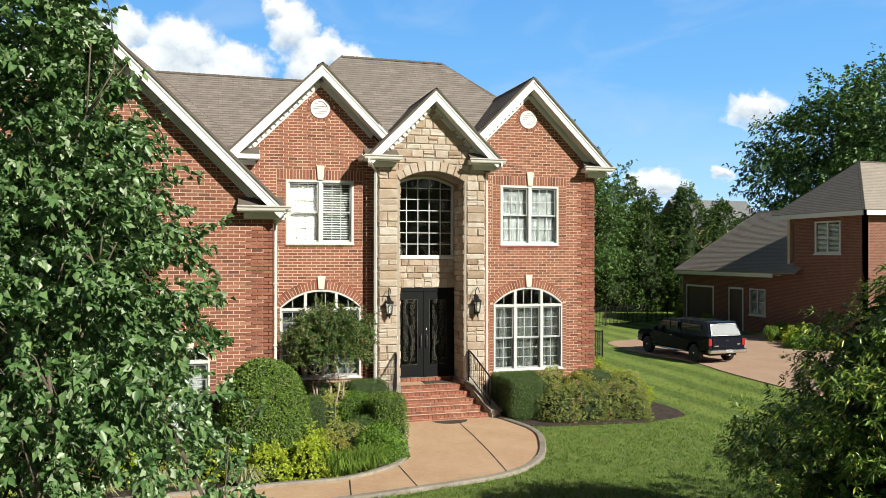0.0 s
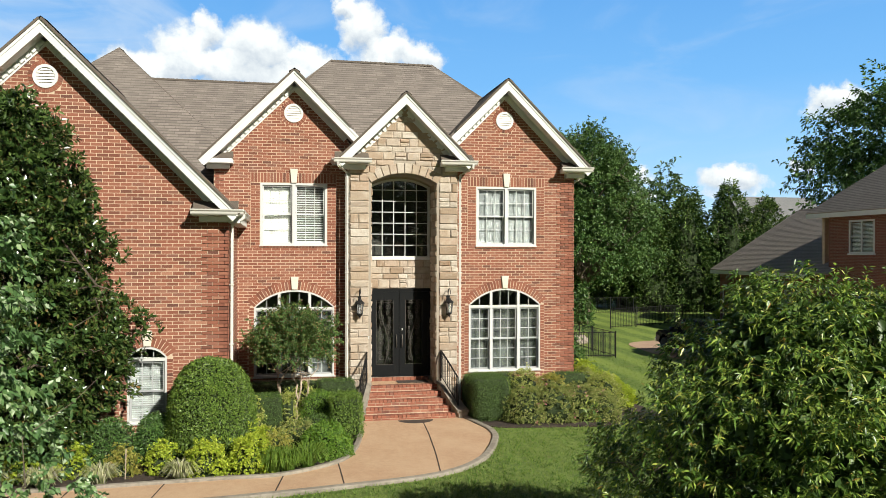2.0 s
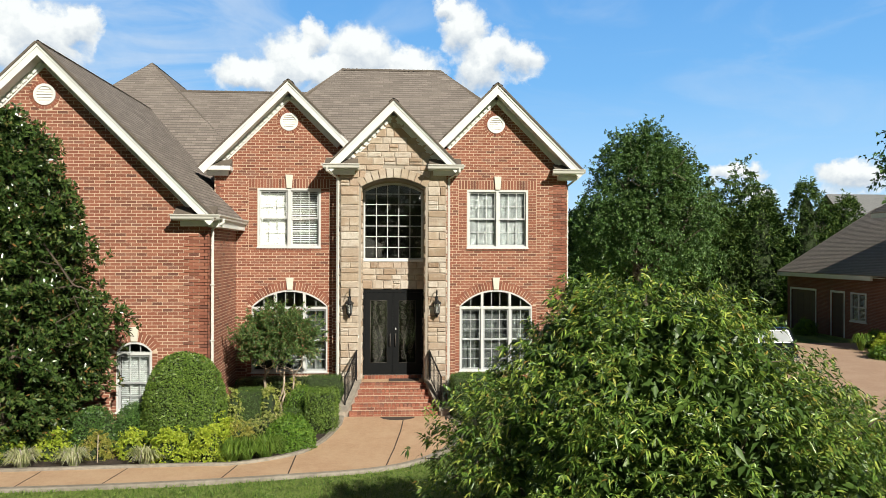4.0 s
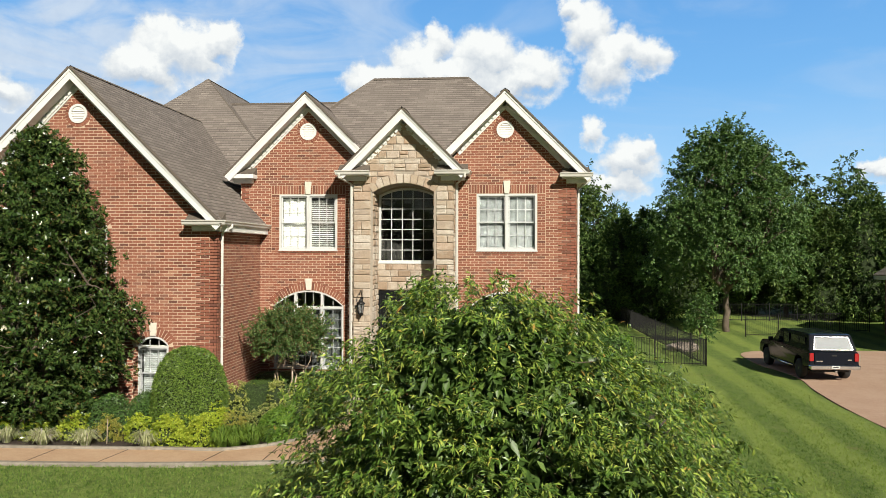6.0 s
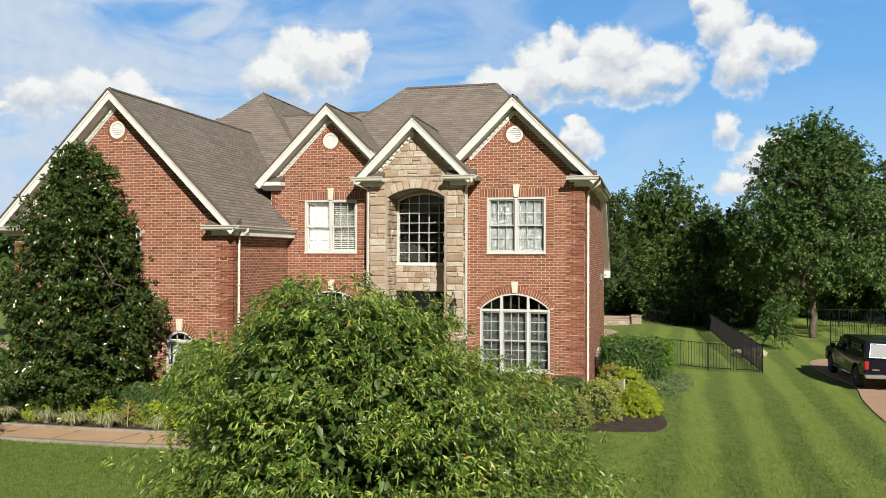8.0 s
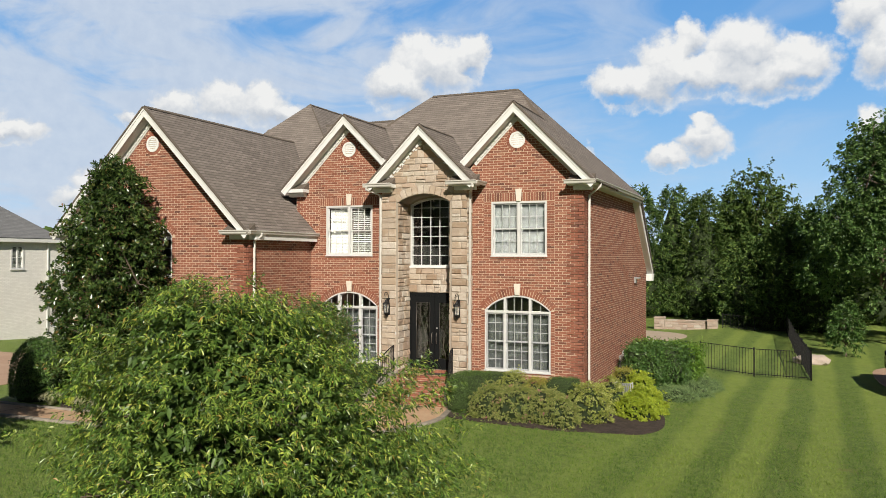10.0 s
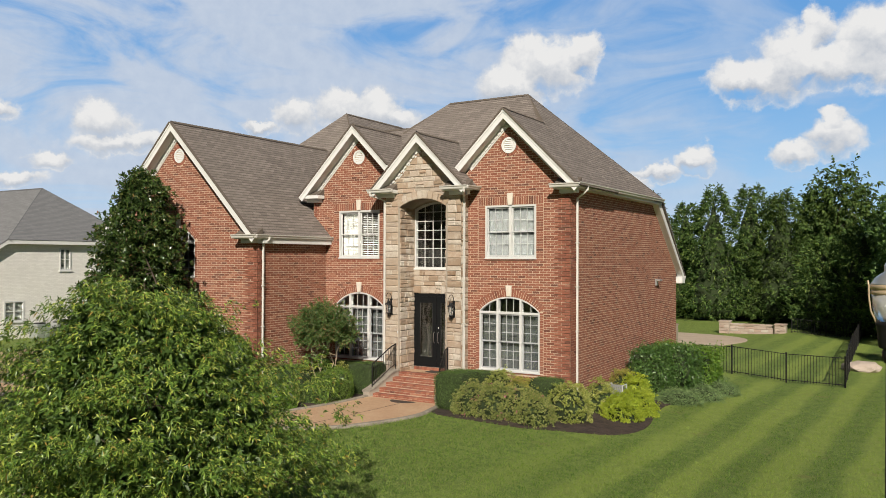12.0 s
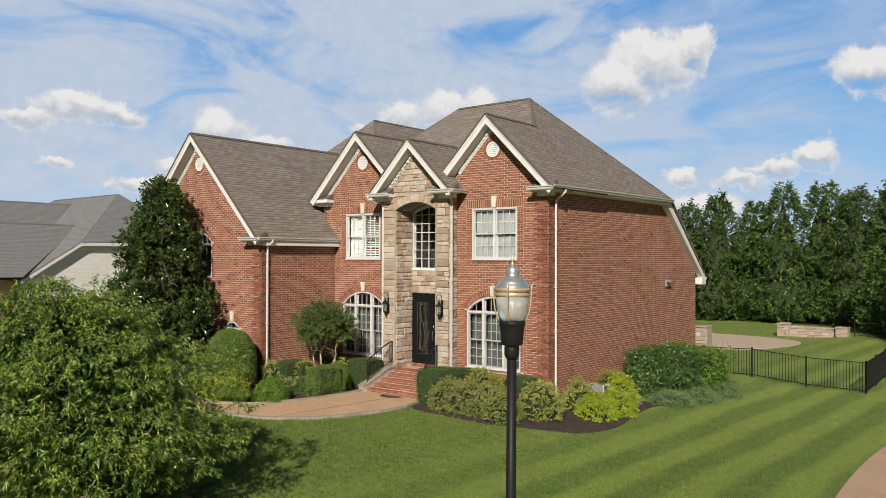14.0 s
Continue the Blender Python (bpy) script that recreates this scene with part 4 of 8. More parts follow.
def downspout(pts, label="cream metal downspout"):
    bm = bmesh.new()
    pts = [Vector(p) for p in pts]
    tube(bm, pts, 0.048, 4)
    bmesh.ops.bevel(bm, geom=[e for e in bm.edges], offset=0.006, segments=1, affect="EDGES")
    for p, q in zip(pts, pts[1:]):
        if (q - p).length > 2:
            for i in range(1, int((p.z - q.z) / 1.4)):
                z = p.z - i * 1.4
                c = p + (q - p) * ((p.z - z) / (p.z - q.z))
                box(bm, c.x - 0.052, c.x + 0.052, c.y - 0.05, c.y + 0.05, z - 0.012, z + 0.012)
    return part("downspout", bm, GUTTER, house, label)


gable(-3.07, -0.41, 3.2, 9.63, 2.55, stop=(9.0, 1.86))
gable(3.08, -0.41, 3.2, 9.63, 2.60, stop=(1.87, 9.0))
gable(0.0, -0.85, 2.4, 9.03, 1.93, wall_y=BY)
gable(-8.57, -4.0, 5.3, 9.67, 4.22, wall_y=WY)
cornice_return(-5.58, -4.72, -0.40, 0.0, 7.10)
cornice_return(4.80, 5.62, -0.40, 0.0, 7.05)
cornice_return(-1.98, -1.02, -0.84, BY, 7.12)
cornice_return(1.02, 1.98, -0.84, BY, 7.12)
cornice_return(-5.40, -4.38, -3.98, WY, 5.50)
cornice_return(-12.76, -11.75, -3.98, WY, 5.50)
# side eave with its soffit, and the rear rake
part("eave_box", boxed(5.25, 5.58, 0.0, 9.0, 6.92, 7.02, bevel=0.01), TRIM, house)
gutter((5.6, -0.4, 7.09), (5.6, 9.0, 7.15), (1, 0, 0))
gutter((4.72, -0.41, 7.06), (5.7, -0.41, 7.06), (0, -1, 0))
part("eave_box", boxed(-4.62, -4.36, -3.6, -0.01, 5.20, 5.42, bevel=0.01), TRIM, house)
gutter((-4.36, -4.0, 5.50), (-4.36, -0.02, 5.50), (1, 0, 0))
gutter((-5.42, -4.0, 5.50), (-4.25, -4.0, 5.50), (0, -1, 0))
gutter((-12.75, -4.0, 5.50), (-11.7, -4.0, 5.50), (0, -1, 0))
gutter((-2.02, -0.86, 7.12), (-0.98, -0.86, 7.12), (0, -1, 0))
gutter((0.98, -0.86, 7.12), (2.02, -0.86, 7.12), (0, -1, 0))
gutter((-1.95, -0.86, 7.12), (-1.95, -0.02, 7.12), (-1, 0, 0))
gutter((1.95, -0.86, 7.12), (1.95, -0.02, 7.12), (1, 0, 0))
bm = bmesh.new()
for x0, x1, k in ((5.40, 5.50, 0.16), (5.25, 5.40, 0.155)):
    vs = [bm.verts.new((x, y, z)) for x in (x0, x1) for y, z in ((9.0, 7.10), (12.93, 3.94), (12.85, 3.94 - k), (8.75, 7.10 - k))]
    for q in ((0, 1, 2, 3), (7, 6, 5, 4), (0, 4, 5, 1), (1, 5, 6, 2), (2, 6, 7, 3), (3, 7, 4, 0)):
        bm.faces.new([vs[i] for i in q])
bmesh.ops.recalc_face_normals(bm, faces=bm.faces)
part("rake_board", bm, TRIM, house)
part("cornice_return", boxed(5.2, 5.52, 12.45, 12.95, 3.62, 3.92, bevel=0.015), TRIM, house)
gutter((5.52, 12.96, 3.95), (-12.3, 12.96, 3.95), (0, 1, 0))

downspout([(-1.90, -0.92, 7.02), (-1.90, -0.92, 6.92), (-1.62, -0.42, 6.75), (-1.62, -0.42, 0.1)])
downspout([(1.90, -0.92, 7.02), (1.90, -0.92, 6.92), (1.63, -0.42, 6.75), (1.63, -0.42, 0.1)])
downspout([(-4.28, -3.4, 5.42), (-4.28, -3.4, 5.34), (-4.55, -3.42, 5.16), (-4.55, -3.42, 0.1)])
downspout([(5.68, 0.35, 7.0), (5.68, 0.35, 6.9), (5.33, 0.35, 6.62), (5.33, 0.35, -0.1), (5.48, 0.33, -0.15)])


# ---- windows, vents, door ----
def keystone(u, v0, v1, m, parent, w0=0.075, w1=0.11):
    bm = bmesh.new()
    prism(bm, [(u - w0, v0), (u + w0, v0), (u + w1, v1), (u - w1, v1)], -0.02, 0.055)
    bmesh.ops.bevel(bm, geom=list(bm.edges), offset=0.008, segments=1, affect="EDGES")
    return part("keystone", bm, KEYSTONE, parent, "pale cast keystone", m)


def sash(parent, u0, u1, v0, v1, w, cols, rows, bar=0.017, rail=0.04, mat=None, bars=None):
    """One sash: stiles and rails, white glazing bars, and its pane."""
    bm = bmesh.new()
    box(bm, u0, u0 + rail, -w - 0.035, -w, v0, v1), box(bm, u1 - rail, u1, -w - 0.035, -w, v0, v1)
    box(bm, u0 + rail, u1 - rail, -w - 0.035, -w, v0, v0 + rail), box(bm, u0 + rail, u1 - rail, -w - 0.035, -w, v1 - rail, v1)
    part("sash", bm, mat or SASH, parent)
    bm = bmesh.new()
    for i in range(1, cols):
        u = u0 + rail + (u1 - u0 - 2 * rail) * i / cols
        box(bm, u - bar / 2, u + bar / 2, -w - 0.028, -w - 0.004, v0 + rail, v1 - rail)
    for i in range(1, rows):
        v = v0 + rail + (v1 - v0 - 2 * rail) * i / rows
        box(bm, u0 + rail, u1 - rail, -w - 0.026, -w - 0.006, v - bar / 2, v + bar / 2)
    part("grille", bm, bars or SASH, parent)
    pane = part("pane", boxed(u0 + rail, u1 - rail, -w - 0.003, -w + 0.002, v0 + rail, v1 - rail), GLASS, parent)
    pane.visible_shadow = False


def slats(parent, u0, u1, v0, v1, w, pitch, tilt, mat=None):
    bm = bmesh.new()
    n = int((v1 - v0) / pitch)
    for i in range(n):
        v = v0 + (i + 0.5) * pitch
        a = Matrix.Translation(((u0 + u1) / 2, -w, v)) @ Matrix.Rotation(radians(tilt), 4, "X")
        vs = [bm.verts.new(a @ Vector(p)) for p in ((-(u1 - u0) / 2, -0.025, 0), ((u1 - u0) / 2, -0.025, 0), ((u1 - u0) / 2, 0, 0.004), (-(u1 - u0) / 2, 0, 0.004),
                                                    (-(u1 - u0) / 2, 0.025, 0), ((u1 - u0) / 2, 0.025, 0))]
        bm.faces.new((vs[0], vs[1], vs[2], vs[3]))
        bm.faces.new((vs[3], vs[2], vs[5], vs[4]))
    part("blind", bm, mat or BLIND, parent, "white slatted blind")


def drape(parent, u0, u1, v0, v1, w, mat=None, folds=9, deep=0.03):
    bm = bmesh.new()
    n = folds * 6
    r = [[bm.verts.new((u0 + (u1 - u0) * i / n, -w + deep * math.sin(i * 2 * math.pi / 6) * (0.7 + 0.3 * math.sin(i * 0.9)), v)) for i in range(n + 1)] for v in (v0, v1)]
    for i in range(n):
        bm.faces.new((r[0][i], r[0][i + 1], r[1][i + 1], r[1][i]))
    part("curtain", bm, mat or CURTAIN, parent, "pale hanging curtain", smooth=True)


def window_frame(loop, inner, m, label, w=-0.05, proud=0.0):
    bm = bmesh.new()
    prism(bm, loop, -0.14, proud + w + 0.06, inner)
    return part("window", bm, SASH, house, label, m)


def inset(u0, u1, v0, v1, k):
    return rect(u0 + k, u1 - k, v0 + k, v1 - k)


def upper_window(a, b, m, kind):
    mid = (a + b) / 2
    fr = window_frame(rect(a + 0.003, b - 0.003, U0 + 0.003, U1 - 0.003), [rect(a + 0.06, mid - 0.045, U0 + 0.06, U1 - 0.06), rect(mid + 0.045, b - 0.06, U0 + 0.06, U1 - 0.06)], m,
                      "paired white double-hung windows")
    vm = (U0 + U1) / 2
    for i, (p, q) in enumerate(((a + 0.062, mid - 0.047), (mid + 0.047, b - 0.062))):
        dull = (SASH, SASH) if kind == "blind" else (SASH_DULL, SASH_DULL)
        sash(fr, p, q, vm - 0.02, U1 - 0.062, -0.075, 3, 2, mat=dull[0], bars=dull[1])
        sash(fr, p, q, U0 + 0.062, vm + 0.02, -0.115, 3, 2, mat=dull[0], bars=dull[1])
        if kind == "blind":
            slats(fr, p + 0.02, q - 0.02, U0 + 0.07, U1 - 0.07, -0.19, *((0.052, -72) if i == 0 else (0.066, 24)))
        else:
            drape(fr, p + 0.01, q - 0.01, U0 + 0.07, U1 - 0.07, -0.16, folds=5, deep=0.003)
    part("sill", boxed(a - 0.02, b + 0.02, -0.045, 0.06, U0 - 0.03, U0 + 0.01, bevel=0.006), SASH, fr)
    keystone(mid, U1 + 0.002, U1 + 0.40, m, house)
    return fr


def arched_window(a, b, v0, v, rise, m, lights, cols, rows, key=0.37, blind=None, label="white arched window with transom lights"):
    """Sash units under a segmental head; lights lists the widths of the units."""
    loop = arch_loop(a + 0.003, b - 0.003, v0 + 0.003, v, rise - 0.004)
    total = sum(lights)
    clear = (b - a) - 0.09 - 0.075 * (len(lights) - 1)
    units = []
    u = a + 0.045
    for l in lights:
        units.append((u, u + clear * l / total))
        u += clear * l / total + 0.075
    c, half_w = (a + b) / 2, (b - a) / 2
    r = (half_w ** 2 + rise ** 2) / (2 * rise)
    top = lambda x: v + rise - r + math.sqrt(max(0, r * r - (x - c) ** 2)) - 0.05
    vb = v - 0.055
    holes = []
    for p, q in units:
        holes.append(rect(p, q, v0 + 0.04, vb - 0.035))
        n = 8
        holes.append([(p, vb + 0.035), (q, vb + 0.035)] + [(q + (p - q) * i / n, max(vb + 0.06, top(q + (p - q) * i / n))) for i in range(n + 1)])
    fr = window_frame(loop, holes, m, label)
    vm = (v0 + vb) / 2
    for (p, q), k in zip(units, cols):
        sash(fr, p + 0.002, q - 0.002, vm - 0.02, vb - 0.037, -0.07, k, rows, mat=SASH_SHADED, bars=GRILLE)
        sash(fr, p + 0.002, q - 0.002, v0 + 0.042, vm + 0.02, -0.11, k, rows, mat=SASH_SHADED, bars=GRILLE)
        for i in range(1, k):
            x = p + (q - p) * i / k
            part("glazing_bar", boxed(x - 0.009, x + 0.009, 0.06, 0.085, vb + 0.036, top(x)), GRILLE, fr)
        n = 8
        pane = part("pane", prism(bmesh.new(), [(p, vb + 0.035), (q, vb + 0.035)] + [(q + (p - q) * i / n, max(vb + 0.06, top(q + (p - q) * i / n))) for i in range(n + 1)], -0.098, -0.092), GLASS, fr)
        pane.visible_shadow = False
        if blind:
            slats(fr, p + 0.02, q - 0.02, v0 + 0.06, vb - 0.05, -0.2, 0.05, -68, BLIND_SHADED)
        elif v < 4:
            # dim sheet added behind the lower panes to lift their tone
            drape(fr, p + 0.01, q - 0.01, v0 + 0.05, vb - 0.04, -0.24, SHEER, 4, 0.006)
    part("sill", boxed(a - 0.02, b + 0.02, -0.05, 0.06, v0 - 0.035, v0 + 0.012, bevel=0.006), SASH, fr)
    keystone(c, v + rise + 0.01, v + rise + key, m, house)
    return fr


upper_window(*UP[0], at(0, 0), "drape")
upper_window(*UP[1], at(0, 0), "blind")
for a, b in LOW:
    arched_window(a, b, L0, L1, LRISE, at(0, 0), (0.78, 1.0, 0.78), (2, 3, 2), 3)
arched_window(*WW[0], at(0, WY), (1.0,), (3,), 2, blind=True)
arched_window(*WW[1], at(0, WY), (0.8, 0.8), (2, 2), 2)

# tall window over the door
SW = at(0, 0.45)
n_ = 10
sr = (0.90 ** 2 + 0.24 ** 2) / (2 * 0.24)
top_ = lambda x: 6.46 + 0.24 - sr + math.sqrt(sr * sr - x * x) - 0.06
clear_loop = [(-0.85, 4.41), (0.85, 4.41)] + [(0.85 - 1.7 * i / n_, top_(0.85 - 1.7 * i / n_)) for i in range(n_ + 1)]
tall = window_frame(arch_loop(-0.897, 0.897, 4.363, 6.46, 0.236), [clear_loop], SW, "tall arched stair window with white grid")
bm = bmesh.new()
for i in range(1, 5):
    x = -0.85 + 1.7 * i / 5
    box(bm, x - 0.011, x + 0.011, 0.05, 0.08, 4.41, top_(x))
for i in range(1, 7):
    z = 4.41 + i * 0.325
    box(bm, -0.85, 0.85, 0.052, 0.078, z - 0.011, z + 0.011)
part("glazing_bar", bm, SASH, tall)
pane = part("pane", prism(bmesh.new(), clear_loop, -0.09, -0.083), GLASS, tall)
pane.visible_shadow = False
part("sill", boxed(-0.93, 0.93, -0.05, 0.05, 4.30, 4.37, bevel=0.008), TRIM, house, "", SW)


def vent(u, v, m):
    bm = bmesh.new()
    prof = [(0.20, -0.02), (0.20, 0.03), (0.265, 0.03), (0.265, -0.02)]
    k = 32
    rings = [[bm.verts.new((u + r * math.sin(2 * math.pi * i / k), -w, v + r * math.cos(2 * math.pi * i / k))) for i in range(k)] for r, w in prof]
    for p, q in zip(rings, rings[1:] + rings[:1]):
        for i in range(k):
            bm.faces.new((p[i], p[(i + 1) % k], q[(i + 1) % k], q[i]))
    bmesh.ops.recalc_face_normals(bm, faces=bm.faces)
    fr = part("gable_vent", bm, TRIM, house, "round white louvred gable vent", m)
    for i in range(6):
        z = v - 0.165 + i * 0.066
        hw = math.sqrt(0.2 ** 2 - (z - v) ** 2)
        b2 = bmesh.new()
        vs = [b2.verts.new(p) for p in ((u - hw, -0.02, z - 0.033), (u + hw, -0.02, z - 0.033), (u + hw, 0.004, z + 0.03), (u - hw, 0.004, z + 0.03),
                                        (u - hw, -0.008, z - 0.033), (u + hw, -0.008, z - 0.033), (u + hw, 0.016, z + 0.03), (u - hw, 0.016, z + 0.03))]
        for q in ((0, 1, 2, 3), (7, 6, 5, 4), (0, 4, 5, 1), (2, 6, 7, 3), (1, 5, 6, 2), (3, 7, 4, 0)):
            b2.faces.new([vs[j] for j in q])
        part("slat", b2, TRIM, fr)


vent(-3.085, 8.44, at(0, 0)), vent(3.08, 8.44, at(0, 0)), vent(-8.57, 8.44, at(0, WY))

# double iron door
door = part("door", prism(bmesh.new(), rect(-DW + 0.002, DW - 0.002, 0.862, 3.458), -0.12, -0.02, [rect(-DW + 0.07, DW - 0.07, 0.88, 3.36)]), DOOR, house, "black double entry door with iron scrollwork over glass", at(0, 0.45))


def scroll(bm, c, r0, turns, start, sgn, r=0.012):
    pts = []
    for i in range(26):
        t = i / 25
        a = start + sgn * t * turns * 2 * math.pi
        k = r0 * (1 - 0.82 * t)
        pts.append((c[0] + k * math.cos(a), -0.002, c[1] + k * math.sin(a)))
    tube(bm, pts, r, 5)


for s in (-1, 1):
    u0, u1 = (-DW + 0.075, -0.006) if s < 0 else (0.006, DW - 0.075)
    g0, g1 = u0 + 0.17, u1 - 0.17
    leaf = part("door_leaf", prism(bmesh.new(), rect(u0, u1, 0.885, 3.355), -0.09, -0.035, [rect(g0, g1, 1.22, 3.12)]), DOOR, door)
    gp = part("door_glass", boxed(g0, g1, 0.06, 0.066, 1.22, 3.12), GLASS, door)
    gp.visible_shadow = False
    bm = bmesh.new()
    cu = (g0 + g1) / 2
    q = -s
    tube(bm, [(cu + 0.11 * q * math.sin(t * 0.9), -0.0, 1.24 + t * 0.31) for t in [i * 0.25 for i in range(25)]], 0.010, 5)
    for i in range(6):
        z = 1.42 + i * 0.30
        sg = 1 if i % 2 else -1
        scroll(bm, (cu + sg * 0.085, z), 0.095, 1.35, math.pi / 2 if sg > 0 else math.pi / 2, -sg)
        scroll(bm, (cu - sg * 0.10, z + 0.13), 0.065, 1.2, -math.pi / 2, sg, 0.010)
        scroll(bm, (cu + sg * 0.15, z + 0.16), 0.05, 1.1, 0.3, sg, 0.009)
        scroll(bm, (cu - sg * 0.15, z - 0.03), 0.045, 1.1, 2.4, -sg, 0.009)
    for u in (g0 + 0.006, g1 - 0.006):
        tube(bm, [(u, 0.0, 1.22), (u, 0.0, 3.12)], 0.008, 4)
    for z in (1.225, 3.115, 3.04):
        tube(bm, [(g0, 0.0, z), (g1, 0.0, z)], 0.008, 4)
    bmesh.ops.translate(bm, verts=bm.verts, vec=(0, 0.04, 0))
    part("scrollwork", bm, SCROLL, door, "curled wrought-iron scrollwork", smooth=True)
    bm = bmesh.new()
    hu = -0.085 if s < 0 else 0.085
    tube(bm, [(hu, 0.035, 1.72), (hu, -0.03, 1.76), (hu, -0.03, 2.06), (hu, 0.035, 2.10)], 0.014, 6)
    part("door_handle", bm, SCROLL, door, "dark pull handle", smooth=True)
part("lock_plate", boxed(0.075, 0.10, 0.02, 0.04, 2.22, 2.29, bevel=0.004), SASH, door)
part("doorbell", boxed(-1.02, -0.99, -0.03, -0.005, 2.08, 2.17, bevel=0.004), SASH, house, "small white doorbell", at(0, BY))


# ---- entry steps ----
steps = thing("entry_steps", "red brick entry steps with stone-capped cheek walls", "steps")
NST, TREAD, LZ = 5, 0.29, 0.76
RISE = LZ / NST
bm = bmesh.new()
for i in range(NST):
    y0 = -0.46 - (NST - 1 - i) * TREAD
    hw = 0.96 + 0.065 * (NST - 1 - i)
    box(bm, -hw, hw + 0.03, y0, 0.44 if i == NST - 1 else y0 + TREAD + 0.02, -0.1, (i + 1) * RISE - 0.072)
part("step_core", bm, MORTAR, steps)
one = {}
for i in range(NST):
    y0 = -0.46 - (NST - 1 - i) * TREAD
    hw = 0.96 + 0.065 * (NST - 1 - i)
    top = (i + 1) * RISE
    n = int(2 * hw / 0.108)
    for k in range(n):
        u = -hw + (2 * hw + 0.03) * k / n
        w = (2 * hw + 0.03) / n - 0.009
        key = ("n", round(w, 3))
        if key not in one:
            one[key] = bpy.data.meshes.new("nosing_brick")
            b2 = boxed(0, w, -0.012, 0.235, -0.068, 0.0, bevel=0.005)
            b2.to_mesh(one[key])
            b2.free()
            one[key].materials.append(BRICK_TREAD)
        part("brick", one[key], BRICK_TREAD, steps, m=Matrix.Translation((u, y0, top + random.uniform(-0.002, 0.002))))
    m2 = int(2 * hw / 0.21)
    for k in range(m2):
        u = -hw + (2 * hw + 0.03) * k / m2
        w = (2 * hw + 0.03) / m2 - 0.01
        key = ("r", round(w, 3))
        if key not in one:
            one[key] = bpy.data.meshes.new("riser_brick")
            b2 = boxed(0, w, -0.008, 0.05, -0.065, 0.0)
            b2.to_mesh(one[key])
            b2.free()
            one[key].materials.append(BRICK_TREAD)
        part("brick", one[key], BRICK_TREAD, steps, m=Matrix.Translation((u, y0, top - 0.078)))
part("landing", boxed(-0.94, 0.94, -0.22, 0.44, LZ - 0.07, LZ - 0.004), WALK, steps, "tan aggregate landing")
for k in range(16):
    part("brick", boxed(-0.86 + k * 0.108, -0.86 + k * 0.108 + 0.098, 0.34, 0.5, LZ - 0.004, LZ + 0.095, bevel=0.004), BRICK_TREAD, steps)
for s in (-1, 1):
    line = [(s * 1.08, -0.46, 0.86), (s * 1.14, -0.80, 0.78), (s * 1.24, -1.15, 0.56), (s * 1.36, -1.5, 0.34), (s * 1.44, -1.72, 0.24)]
    bm = bmesh.new()
    capb = bmesh.new()
    for b_, wd, zo, th in ((bm, 0.12, -0.06, None), (capb, 0.16, 0.0, 0.065)):
        rows_ = []
        for x, y, z in line:
            lo = -0.1 if th is None else z - th
            rows_.append([b_.verts.new(p) for p in ((x - wd, y, lo), (x - wd, y, z + zo), (x + wd, y, z + zo), (x + wd, y, lo))])
        for p, q in zip(rows_, rows_[1:]):
            for k in range(4):
                b_.faces.new((p[k], p[(k + 1) % 4], q[(k + 1) % 4], q[k]))
        b_.faces.new(rows_[0]), b_.faces.new(rows_[-1][::-1])
        bmesh.ops.recalc_face_normals(b_, faces=b_.faces)
    part("cheek_wall", bm, STONE_MORTAR, steps)
    part("cheek_cap", capb, CURB, steps, "weathered sloped stone cap")

for s in (-1, 1):
    rail = thing("handrail", "black wrought-iron handrail beside the entry steps", "railing", group="entry handrails")
    top = [(s * 1.06, -0.50, 1.72), (s * 1.10, -0.78, 1.62), (s * 1.22, -1.15, 1.36), (s * 1.34, -1.50, 1.10)]
    low = [(x, y, z - 0.72) for x, y, z in top]
    part("top_rail", tube(bmesh.new(), curve_pts(top, 5), 0.022, 6), IRON, rail)
    part("bottom_rail", tube(bmesh.new(), curve_pts(low, 5), 0.013, 6), IRON, rail)
    for (x, y, z), base in ((top[0], 0.80), (top[-1], 0.30)):
        part("post", tube(bmesh.new(), [(x, y, base), (x, y, z)], 0.02, 6), IRON, rail)
    tp, lp = curve_pts(top, 4), curve_pts(low, 4)
    for i in range(1, len(tp) - 1):
        part("baluster", tube(bmesh.new(), [lp[i], tp[i]], 0.009, 5), IRON, rail)

mat_ = thing("doormat", "dark rectangular doormat on the landing", "doormat")
part("mat_body", boxed(-0.12, 0.78, -0.12, 0.30, LZ - 0.003, LZ + 0.014, bevel=0.005), plain("dark_mat", (0.06, 0.045, 0.035), 0.95, (0.03, 0.02, 0.02), 60, 0.6, 0.8), mat_)
mat2 = thing("half_round_mat", "dark brown half-round doormat at the foot of the steps", "doormat")
part("mat_body", prism(bmesh.new(), [(-0.48, 0), (0.48, 0)] + [(0.48 * math.cos(a), 0.42 * math.sin(a)) for a in [math.pi * i / 16 for i in range(1, 16)]], 0, 0.018), bpy.data.materials["dark_mat"], mat2,
     m=Matrix.Translation((0.12, -1.72, 0.036)) @ Matrix.Rotation(radians(90), 4, "X"))


# ---- plants ----
def unit(a):
    return a / np.maximum(np.linalg.norm(a, axis=1, keepdims=True), 1e-6)


